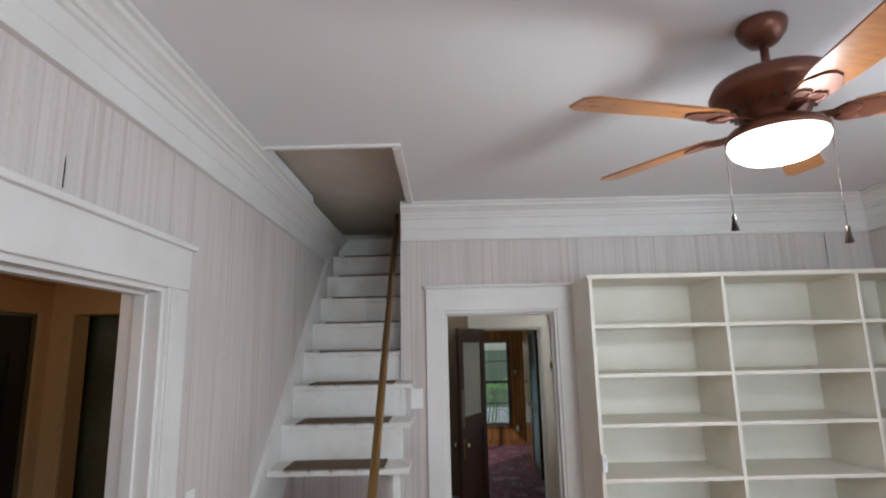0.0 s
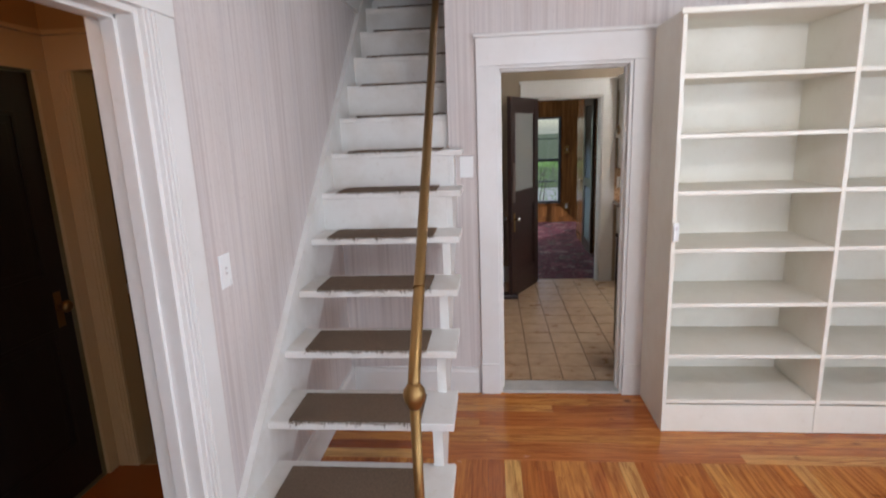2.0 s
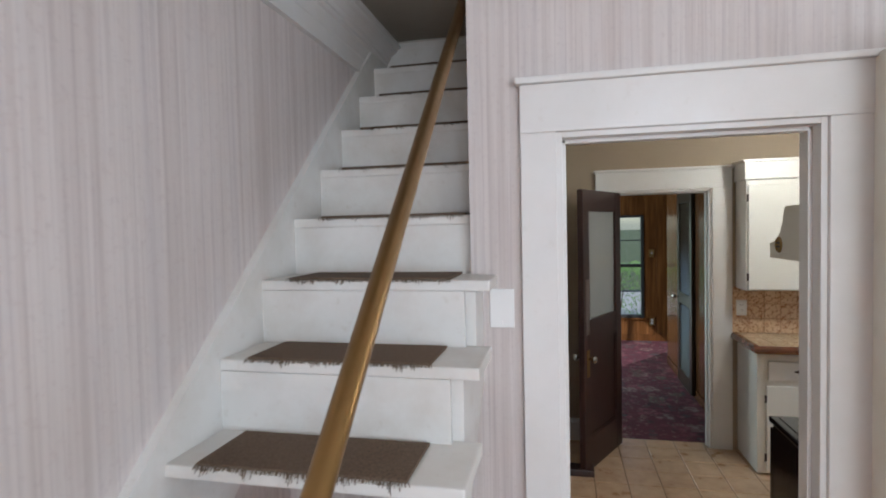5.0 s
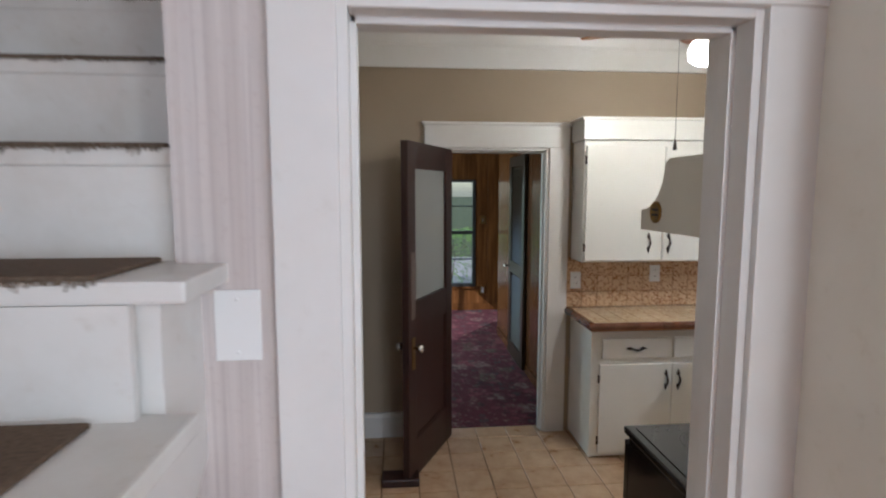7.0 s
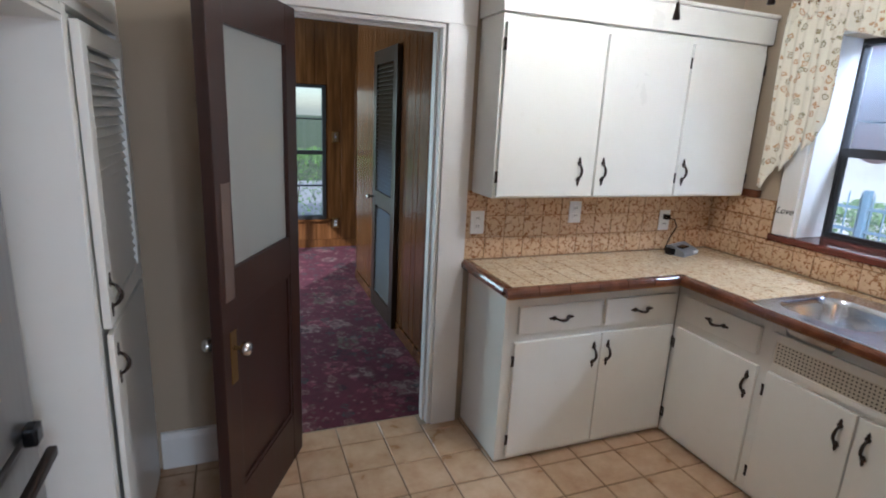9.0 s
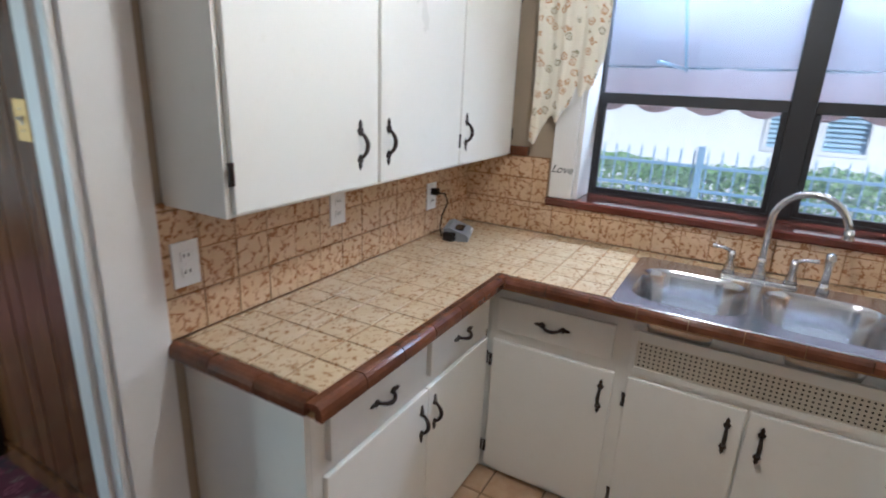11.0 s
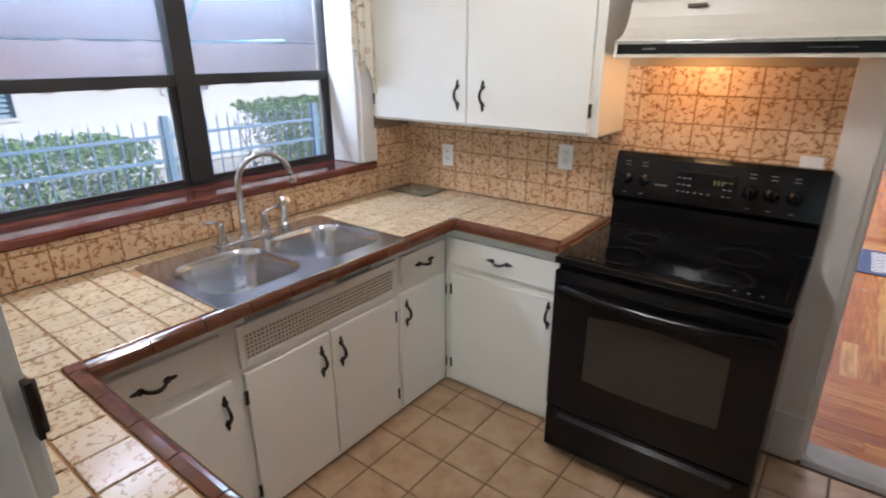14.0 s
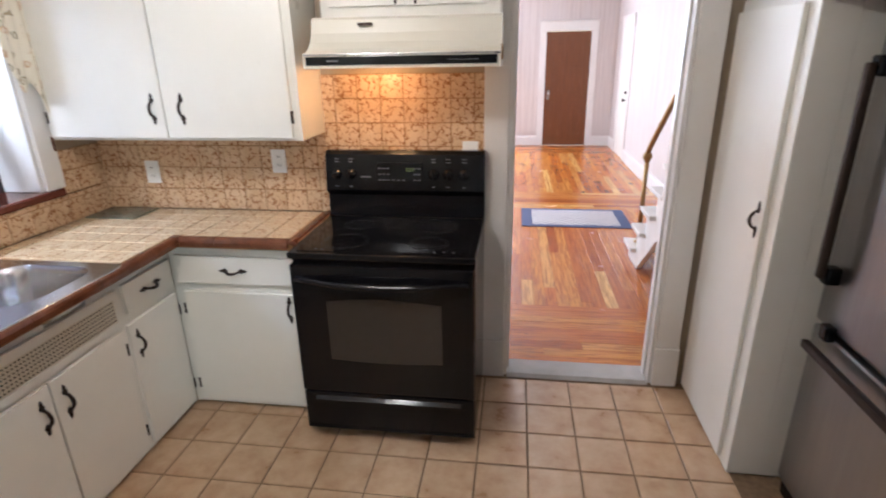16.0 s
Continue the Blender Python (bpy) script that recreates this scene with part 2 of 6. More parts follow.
def oriental_carpet(name):
    """Maroon carpet with soft overlapping flowers, leaves and specks at three sizes."""
    m, nt, p = base_mat(name, 0.96)
    v = coords(nt)
    col = mixc(nt, noise_tex(nt, v, 7, 5), (0.050, 0.005, 0.011), (0.105, 0.009, 0.025))
    for scale, cover, strength, petals in (
            (4.2, 0.50, 0.85, [(0.24, 0.15, 0.13), (0.03, 0.045, 0.045), (0.20, 0.045, 0.06), (0.022, 0.010, 0.014), (0.10, 0.085, 0.055)]),
            (11.0, 0.48, 0.8, [(0.060, 0.006, 0.012), (0.19, 0.11, 0.09), (0.035, 0.055, 0.05), (0.015, 0.008, 0.010), (0.22, 0.05, 0.07)]),
            (27.0, 0.42, 0.8, [(0.060, 0.006, 0.012), (0.24, 0.15, 0.13), (0.015, 0.008, 0.010), (0.10, 0.014, 0.026), (0.09, 0.08, 0.055)])):
        w = nt.nodes.new("ShaderNodeVectorMath")
        w.operation = "MULTIPLY_ADD"
        n3 = nt.nodes.new("ShaderNodeTexNoise")
        n3.inputs["Scale"].default_value = scale * 3.0
        nt.links.new(v, n3.inputs["Vector"])
        nt.links.new(n3.outputs[1], w.inputs[0])
        w.inputs[1].default_value = (0.85 / scale,) * 3
        nt.links.new(v, w.inputs[2])
        vo = nt.nodes.new("ShaderNodeTexVoronoi")
        vo.inputs["Scale"].default_value = scale
        nt.links.new(w.outputs[0], vo.inputs["Vector"])
        sep = nt.nodes.new("ShaderNodeSeparateColor")
        nt.links.new(vo.outputs["Color"], sep.inputs[0])
        pc = ramp(nt, sep.outputs[0], [(k / len(petals), c) for k, c in enumerate(petals)])
        pc.node.color_ramp.interpolation = "CONSTANT"
        rings = math_node(nt, "SINE", math_node(nt, "MULTIPLY", vo.outputs["Distance"], 26.0))
        body = ramp(nt, vo.outputs["Distance"], [(cover - 0.16, (strength,) * 3), (cover, (0, 0, 0))])
        f = math_node(nt, "MULTIPLY", body, ramp(nt, rings, [(0.2, (0.3,) * 3), (0.75, (1, 1, 1))]))
        col = mixc(nt, f, col, pc)
    nt.links.new(col, p.inputs["Base Color"])
    bump(nt, noise_tex(nt, v, 260, 2), 0.5, 0.003)
    return m


def hazed_glass(name, veil=0.085):
    """Clear pane with a pale translucent veil imitating the glare of outdoor light."""
    m, nt, p = base_mat(name, 0.0)
    p.inputs["Transmission Weight"].default_value = 1.0
    p.inputs["IOR"].default_value = 1.45
    p.inputs["Base Color"].default_value = (1, 1, 1, 1)
    tr = nt.nodes.new("ShaderNodeBsdfTranslucent")
    tr.inputs["Color"].default_value = (0.80, 0.88, 0.98, 1)
    mix = nt.nodes.new("ShaderNodeMixShader")
    v = coords(nt)
    nt.links.new(ramp(nt, noise_tex(nt, v, 4, 4), [(0.3, (veil * 0.75,) * 3), (0.7, (veil * 1.2,) * 3)]), mix.inputs[0])
    out = [n for n in nt.nodes if n.type == "OUTPUT_MATERIAL"][0]
    nt.links.new(p.outputs[0], mix.inputs[1])
    nt.links.new(tr.outputs[0], mix.inputs[2])
    nt.links.new(mix.outputs[0], out.inputs["Surface"])
    return m


TRIM = painted("white_trim_paint", (0.74, 0.72, 0.69), 0.42, 0.22)
STAIRPAINT = painted("scuffed_white_stair_paint", (0.72, 0.70, 0.66), 0.45, 0.38, (0.40, 0.32, 0.22), 4.0)
CAB = painted("white_cabinet_paint", (0.81, 0.79, 0.73), 0.32, 0.13, (0.5, 0.42, 0.28), 2.0)
SHELFP = painted("cream_shelf_paint", (0.82, 0.78, 0.68), 0.5, 0.22, (0.5, 0.40, 0.25), 3.0)
CEIL = painted("flat_ceiling_paint", (0.78, 0.78, 0.79), 0.85, 0.10, (0.55, 0.5, 0.45), 1.0, 0.3)
TAN = painted("tan_wall_paint", (0.36, 0.285, 0.20), 0.7, 0.15, (0.25, 0.19, 0.12), 1.4, 0.3)
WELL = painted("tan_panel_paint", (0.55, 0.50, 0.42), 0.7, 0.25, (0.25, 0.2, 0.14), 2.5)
PAPER = wallpaper()
# ochre deepened with the orange of the hall's tungsten light
HALLPAINT = painted("lamp_warmed_hall_paint", (0.42, 0.25, 0.09), 0.7, 0.2)
OLIVE = painted("olive_wall_paint", (0.12, 0.09, 0.03), 0.7, 0.2)
PLANK = plank_wood()
FTILE = mottled("beige_floor_tile", [(0.25, (0.38, 0.225, 0.12)), (0.5, (0.50, 0.335, 0.20)), (0.75, (0.59, 0.42, 0.27))], 9, 0.3, 0, 0.15, (1, 1, 1), True)
GROUT = mottled("brown_grout", [(0.3, (0.16, 0.10, 0.055)), (0.7, (0.25, 0.165, 0.09))], 40, 0.9)
CTILE = glazed_tile("cream_counter_tile", (0.62, 0.49, 0.32), (0.55, 0.41, 0.25), (0.27, 0.125, 0.04), 0.8, 0.16, 34.0, 0.50)
BTILE = glazed_tile("cream_splash_tile", (0.65, 0.46, 0.29), (0.56, 0.37, 0.21), (0.27, 0.11, 0.034), 0.9, 0.25, 27)
CGROUT = mottled("ochre_grout", [(0.3, (0.26, 0.125, 0.042)), (0.7, (0.37, 0.195, 0.072))], 60, 0.85)
BROWN = mottled("brown_glaze", [(0.25, (0.075, 0.025, 0.013)), (0.55, (0.130, 0.045, 0.021)), (0.8, (0.20, 0.076, 0.038))], 14, 0.12, 0, 0.05, (1, 1, 1), True)
SILLRED = mottled("red_brown_sill_glaze", [(0.25, (0.085, 0.022, 0.014)), (0.75, (0.15, 0.04, 0.026))], 8, 0.1, 0, 0.04)
BLACK = shiny("black_enamel", (0.005, 0.005, 0.006), 0.14, 0.0, None, 0.28)
BLACKGLASS = shiny("black_ceramic_glass", (0.004, 0.004, 0.005), 0.05, 0.0, None, 0.4)
OVENGLASS = shiny("smoked_oven_glass", (0.035, 0.03, 0.025), 0.08)
STEEL = shiny("brushed_steel", (0.44, 0.44, 0.45), 0.28, 1.0, (0.25, 1.2, 0.25))
PUSHPLATE = shiny("smoked_push_plate", (0.13, 0.085, 0.065), 0.3, 0.0, (8, 8, 8))
FRIDGESTEEL = shiny("fridge_steel", (0.36, 0.355, 0.35), 0.36, 1.0, (1.5, 1.5, 0.1))
NICKEL = shiny("brushed_nickel", (0.62, 0.60, 0.57), 0.24, 1.0)
BRASS = shiny("worn_brass", (0.34, 0.21, 0.08), 0.42, 1.0)
IRON = shiny("antique_dark_bronze", (0.055, 0.038, 0.030), 0.42, 0.7)
BRONZE = shiny("dark_bronze_aluminium", (0.035, 0.033, 0.034), 0.45, 0.3)
DOORWOOD = mottled("dark_mahogany_door", [(0.3, (0.020, 0.007, 0.005)), (0.7, (0.042, 0.014, 0.009))], 3, 0.42, 0, 0.1, (14, 14, 1))
FRONTWOOD = mottled("red_brown_door", [(0.3, (0.12, 0.040, 0.013)), (0.7, (0.18, 0.064, 0.020))], 3, 0.35, 0, 0.1, (14, 14, 1))
PANEL = mottled("walnut_panel", [(0.2, (0.032, 0.011, 0.004)), (0.5, (0.095, 0.036, 0.011)), (0.8, (0.19, 0.080, 0.026))], 2, 0.20, 0, 0.1, (9, 9, 0.7), True)
FANWOOD = mottled("honey_fan_blade", [(0.3, (0.27, 0.10, 0.025)), (0.7, (0.44, 0.19, 0.055))], 5, 0.3, 0, 0.05, (3, 12, 3))
FANMETAL = shiny("copper_brown_fan_metal", (0.16, 0.06, 0.035), 0.36, 0.5)
TREADRUG = mottled("brown_tread_carpet", [(0.3, (0.085, 0.055, 0.033)), (0.7, (0.18, 0.12, 0.075))], 130, 0.98, 0, 1.0)
FRINGE = mottled("pale_brown_yarn", [(0.3, (0.12, 0.085, 0.06)), (0.7, (0.26, 0.20, 0.14))], 200, 0.98)
BLACKDOOR = mottled("near_black_stained_door", [(0.3, (0.008, 0.005, 0.004)), (0.7, (0.018, 0.010, 0.007))], 3, 0.5, 0, 0.1, (14, 14, 1))
CARPET = oriental_carpet("maroon_floral_carpet")
LOUVER = mottled("dark_louver_stain", [(0.3, (0.014, 0.009, 0.005)), (0.7, (0.032, 0.019, 0.009))], 4, 0.32, 0, 0.1, (9, 9, 1))
SINKSTEEL = shiny("satin_sink_steel", (0.57, 0.57, 0.59), 0.20, 1.0, (0.1, 0.1, 0.1))
# outdoor haze is mixed into this pane's shader
KGLASS = hazed_glass("hazed_window_glass")
# white hall trim with the warm lamp's orange put into its colour
HALLTRIM = painted("lamp_tinted_hall_trim", (0.56, 0.37, 0.17), 0.45, 0.25)
HALLRUG = floral("black_floral_rug", (0.012, 0.011, 0.011), (0.03, 0.026, 0.02), [(0.44, 0.34, 0.20), (0.02, 0.02, 0.02), (0.34, 0.26, 0.15), (0.12, 0.11, 0.06)], 11.0, 0.95, 0.5)
CURTAIN = floral("cream_floral_cotton", (0.76, 0.71, 0.60), (0.72, 0.66, 0.53), [(0.76, 0.71, 0.60), (0.46, 0.24, 0.10), (0.25, 0.22, 0.12), (0.74, 0.68, 0.56), (0.50, 0.30, 0.15), (0.32, 0.25, 0.14)], 27.0, 0.9, 0.48)
NAVY = mottled("navy_rug_border", [(0.3, (0.045, 0.06, 0.13)), (0.7, (0.09, 0.11, 0.20))], 120, 0.95, 0, 0.6)
LATTICE = mottled("grey_white_rug_weave", [(0.3, (0.50, 0.47, 0.46)), (0.7, (0.66, 0.62, 0.60))], 120, 0.95, 0, 0.6)
PLASTIC = painted("white_plastic_plate", (0.80, 0.80, 0.78), 0.3, 0.05)
HOODP = painted("almond_enamel", (0.70, 0.66, 0.56), 0.3, 0.08)
GLASS = glass("window_glass")
FROST = painted("curtained_door_glass", (0.27, 0.265, 0.25), 0.12, 0.05)
LAMPGLASS = glow("lit_lamp_glass", (1.0, 0.90, 0.74), 9.0)
CLOCK = glow("green_clock_digits", (0.55, 0.75, 0.12), 0.09, 0.03)
PRINT = painted("pale_grey_print", (0.16, 0.16, 0.16), 0.5, 0.0)
INK = painted("black_ink", (0.015, 0.015, 0.015), 0.5, 0.0)
PEG = painted("cream_pegboard", (0.70, 0.65, 0.54), 0.5, 0.15)
HOLE = painted("dark_hole", (0.012, 0.010, 0.008), 0.9, 0.0)
AWNING = mottled("mauve_awning_cloth", [(0.3, (0.50, 0.33, 0.33)), (0.7, (0.60, 0.41, 0.41))], 3, 0.9, 0, 0.2)
STUCCO = mottled("white_stucco", [(0.3, (0.72, 0.70, 0.66)), (0.7, (0.80, 0.78, 0.74))], 6, 0.9, 0, 0.5)
BLUE = painted("blue_grey_shutter_paint", (0.30, 0.43, 0.52), 0.5, 0.1)
FENCEM = painted("pale_blue_fence_paint", (0.20, 0.34, 0.47), 0.4, 0.2)
LEAF = mottled("hedge_leaf", [(0.25, (0.11, 0.22, 0.05)), (0.55, (0.21, 0.36, 0.09)), (0.8, (0.36, 0.47, 0.17))], 7, 0.45, 0, 0.0)
BARK = mottled("brown_bark", [(0.3, (0.05, 0.035, 0.022)), (0.7, (0.11, 0.08, 0.05))], 30, 0.95)
GRASS = mottled("lawn_ground", [(0.3, (0.06, 0.09, 0.03)), (0.6, (0.12, 0.14, 0.06)), (0.8, (0.2, 0.17, 0.11))], 3, 0.95)
CONCRETE = mottled("pale_concrete", [(0.3, (0.38, 0.36, 0.33)), (0.7, (0.5, 0.48, 0.45))], 8, 0.9)


# ---- building helpers ----
class G:
    """One mesh in the making."""

    def __init__(self):
        self.bm = bmesh.new()

    def box(self, x0, x1, y0, y1, z0, z1, bev=0.0, mi=0):
        x0, x1, y0, y1, z0, z1 = min(x0, x1), max(x0, x1), min(y0, y1), max(y0, y1), min(z0, z1), max(z0, z1)
        vs = [self.bm.verts.new(p) for p in ((x0, y0, z0), (x1, y0, z0), (x1, y1, z0), (x0, y1, z0), (x0, y0, z1), (x1, y0, z1), (x1, y1, z1), (x0, y1, z1))]
        fs = [self.bm.faces.new([vs[i] for i in f]) for f in ((0, 3, 2, 1), (4, 5, 6, 7), (0, 1, 5, 4), (1, 2, 6, 5), (2, 3, 7, 6), (3, 0, 4, 7))]
        for f in fs:
            f.material_index = mi
        if bev:
            bmesh.ops.bevel(self.bm, geom=list({e for f in fs for e in f.edges}), offset=bev, segments=2, affect="EDGES", profile=0.6, material=-1)
        return self

    def prism(self, pts, axis, a, b, mi=0):
        """A flat outline swept along an axis: outline (u, v) = (y, z), (x, z) or (x, y)."""
        put = {"x": lambda u, v, w: (w, u, v), "y": lambda u, v, w: (u, w, v), "z": lambda u, v, w: (u, v, w)}[axis]
        lo = [self.bm.verts.new(put(u, v, a)) for u, v in pts]
        hi = [self.bm.verts.new(put(u, v, b)) for u, v in pts]
        n = len(pts)
        fs = [self.bm.faces.new(lo), self.bm.faces.new(hi[::-1])]
        fs += [self.bm.faces.new((lo[i], hi[i], hi[(i + 1) % n], lo[(i + 1) % n])) for i in range(n)]
        for f in fs:
            f.material_index = mi
        return self

    def tube(self, pts, r, n=10, caps=True):
        """A round bar along points; r is one radius or one for each point."""
        pts = [Vector(p) for p in pts]
        rs = r if isinstance(r, (list, tuple)) else [r] * len(pts)
        rings = []
        ref = None
        for i, p in enumerate(pts):
            d = (pts[min(i + 1, len(pts) - 1)] - pts[max(i - 1, 0)]).normalized()
            if ref is None:
                ref = d.orthogonal().normalized()
            a = (ref - d * ref.dot(d)).normalized()
            ref = a
            b = d.cross(a)
            rings.append([self.bm.verts.new(p + (a * math.cos(2 * math.pi * k / n) + b * math.sin(2 * math.pi * k / n)) * rs[i]) for k in range(n)])
        for q, w in zip(rings, rings[1:]):
            for k in range(n):
                self.bm.faces.new((q[k], q[(k + 1) % n], w[(k + 1) % n], w[k])).smooth = True
        if caps:
            self.bm.faces.new(rings[0][::-1])
            self.bm.faces.new(rings[-1])
        return self

    def lathe(self, prof, c=(0, 0, 0), n=28, axis="z"):
        """A turned body: (radius, height) from one end to the other."""
        turn = {"z": lambda x, y, z: (x, y, z), "y": lambda x, y, z: (x, z, y), "x": lambda x, y, z: (z, x, y)}[axis]
        rings = []
        for r, h in prof:
            rings.append([self.bm.verts.new(Vector(c) + Vector(turn(r * math.cos(2 * math.pi * k / n), r * math.sin(2 * math.pi * k / n), h))) for k in range(n)])
        for q, w in zip(rings, rings[1:]):
            for k in range(n):
                self.bm.faces.new((q[k], q[(k + 1) % n], w[(k + 1) % n], w[k])).smooth = True
        self.bm.faces.new(rings[0][::-1])
        self.bm.faces.new(rings[-1])
        return self

    def sheet(self, fn, nu, nv, thick=0.0):
        """A curved cloth: fn(u, v) for u, v in 0..1."""
        vs = [[self.bm.verts.new(fn(i / nu, j / nv)) for j in range(nv + 1)] for i in range(nu + 1)]
        for i in range(nu):
            for j in range(nv):
                self.bm.faces.new((vs[i][j], vs[i + 1][j], vs[i + 1][j + 1], vs[i][j + 1])).smooth = True
        return self


def part(name, g, material, parent=None, label="", recalc=True):
    """Links a mesh in the making as one object, under a thing or a part."""
    if recalc:
        bmesh.ops.recalc_face_normals(g.bm, faces=g.bm.faces[:])
    me = bpy.data.meshes.new(name)
    g.bm.to_mesh(me)
    g.bm.free()
    for m in material if isinstance(material, (list, tuple)) else [material]:
        me.materials.append(m)
    ob = new(name, me)
    if parent:
        ob.parent = parent
    if label:
        ob["label"] = label
    return ob


def thing(name, label, category, m=None, group="", kind=""):
    ob = new(name)
    ob.empty_display_size = 0.05
    if m is not None:
        ob.matrix_world = m
    return tagged(ob, label, category, group, kind)


def setting(name, g, material, label, category, recalc=True):
    return tagged(part(name, g, material, None, "", recalc), label, category, "", "structure")


def at(x, y, z=0.0, turn=0.0):
    return pose(x, y, z, 0, 0, turn)


def wall_cells(u0, u1, z0, z1, holes):
    us = sorted({u0, u1, *[h[0] for h in holes], *[h[1] for h in holes]})
    zs = sorted({z0, z1, *[h[2] for h in holes], *[h[3] for h in holes]})
    us, zs = [u for u in us if u0 <= u <= u1], [z for z in zs if z0 <= z <= z1]
    for a, b in zip(us, us[1:]):
        run = None
        for c, d in zip(zs, zs[1:]):
            solid = not any(h[0] < (a + b) / 2 < h[1] and h[2] < (c + d) / 2 < h[3] for h in holes)
            if solid:
                run = (run[0], d) if run else (c, d)
            if run and (not solid or d == zs[-1]):
                yield a, b, run[0], run[1]
                run = None


def wall(name, along, u0, u1, a0, a1, z0, z1, holes, low, high, label):
    """A wall along x or y, from a0 to a1 thick, with openings (u0, u1, z0, z1); low and high are its two faces' materials."""
    g = G()
    for p, q, c, d in wall_cells(u0, u1, z0, z1, holes):
        if along == "x":
            g.box(p, q, a0, a1, c, d)
        else:
            g.box(a0, a1, p, q, c, d)
    ax = 1 if along == "x" else 0
    g.bm.normal_update()
    for f in g.bm.faces:
        f.material_index = 1 if f.normal[ax] > 0.5 else 0
    return setting(name, g, [low, high], label, "wall", False)


_cache = {}


def piece_mesh(key, lx, ly, lz, ch, material):
    """A slab with a chamfered top, centred; pieces of one size share it."""
    k = (key, round(lx, 4), round(ly, 4), round(lz, 4))
    if k in _cache:
        return _cache[k]
    x, y, z = lx / 2, ly / 2, lz
    v = [(-x, -y, 0), (x, -y, 0), (x, y, 0), (-x, y, 0), (-x, -y, z - ch), (x, -y, z - ch), (x, y, z - ch), (-x, y, z - ch),
         (-x + ch, -y + ch, z), (x - ch, -y + ch, z), (x - ch, y - ch, z), (-x + ch, y - ch, z)]
    f = [(8, 9, 10, 11)] + [(i, (i + 1) % 4, 4 + (i + 1) % 4, 4 + i) for i in range(4)] + [(4 + i, 4 + (i + 1) % 4, 8 + (i + 1) % 4, 8 + i) for i in range(4)]
    me = bpy.data.meshes.new(key)
    me.from_pydata(v, [], f)
    uv = me.uv_layers.new(name="UVMap")
    for lp in me.loops:
        c = v[lp.vertex_index]
        uv.data[lp.index].uv = (c[0], c[1])
    me.materials.append(material)
    _cache[k] = me
    return me


def piece(name, me, parent, m):
    ob = new(name, me)
    ob.parent = parent
    ob.matrix_local = m
    return ob

# ---- the plan ----
XL, YW, YK, YF, XR = 1.09, 4.30, 4.44, 6.97, 5.0
H = 2.82
LDOOR = (1.60, 2.50, 0.0, 2.05)      # opening in the left wall
KDOOR = (2.08, 2.86, 0.0, 2.06)     # opening to the kitchen
FDOOR = (2.51, 3.225, 0.0, 2.025)    # opening to the panelled room
WIN = (4.83, 6.43, 1.075, 2.08)      # kitchen window
XLR, YFRONT = 5.10, -3.52

wall("wall_left", "y", YFRONT - 0.14, 5.9, XL - 0.11, XL, -0.02, 3.0, [LDOOR], HALLPAINT, PAPER, "pinkish striped wallpaper wall along the stairs")
wall("wall_kitchen_door", "x", 1.79, XLR, YW, YK, 0, H, [KDOOR], PAPER, TAN, "wallpapered wall round the kitchen doorway")
g = G().box(XL, 1.79, YW, YW + 0.05, 0, 1.42)
setting("wall_under_stair", g, PAPER, "wallpapered wall below the open stair", "wall")
wall("wall_right", "y", YFRONT - 0.14, YK, XLR, XLR + 0.2, -0.02, H, [(0.3, 2.1, 0.7, 2.15), (-2.5, -0.7, 0.7, 2.15)], PAPER, STUCCO, "wallpapered wall with two assumed windows")
wall("wall_front", "x", XL, XLR, YFRONT - 0.14, YFRONT, -0.02, H, [(1.54, 2.33, 0, 2.035), (3.1, 4.8, 0.7, 2.15)], STUCCO, PAPER, "wallpapered wall round the front door")
wall("wall_kitchen_far", "x", 1.0, XR, YF, YF + 0.12, -0.02, H, [FDOOR], TAN, PANEL, "tan painted kitchen wall")
wall("wall_kitchen_window", "y", YK, YF + 0.12, XR, XR + 0.30, -0.02, H, [WIN], TAN, STUCCO, "tan painted wall round the window")
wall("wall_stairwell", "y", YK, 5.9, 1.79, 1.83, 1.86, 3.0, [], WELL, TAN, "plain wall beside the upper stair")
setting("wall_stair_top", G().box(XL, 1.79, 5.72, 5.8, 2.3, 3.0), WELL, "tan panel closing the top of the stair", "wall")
setting("wall_closet_back", G().box(1.02, 1.06, 5.9, YF, -0.02, H), TAN, "plain wall behind the closets", "wall")

# ceilings
g = G()
for p, q, c, d in wall_cells(XL, XLR, YFRONT, YW, [(1.17, 1.84, 3.17, 4.4)]):
    g.box(p, q, c, d, H, H + 0.08)
setting("ceiling_living", g, CEIL, "flat white plaster ceiling with a stair opening", "ceiling")
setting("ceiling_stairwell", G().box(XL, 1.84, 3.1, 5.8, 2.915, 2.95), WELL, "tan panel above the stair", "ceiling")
g = G().box(1.84, XR, YK, YF, H, H + 0.08).box(1.06, 1.84, 5.8, YF, H, H + 0.08)
setting("ceiling_kitchen", g, CEIL, "flat white kitchen ceiling", "ceiling")
# opening's edge boards
g = G().box(1.17, 1.84, 3.135, 3.17, H - 0.004, 2.915).box(1.84, 1.875, 3.135, YW, H - 0.004, 2.915)
g.box(1.846, 1.89, 3.15, YW - 0.1, H - 0.02, H, 0.006).box(1.15, 1.89, 3.12, 3.15, H - 0.016, H, 0.005)
setting("trim_stair_opening", g, TRIM, "white board edging of the stair opening", "trim")


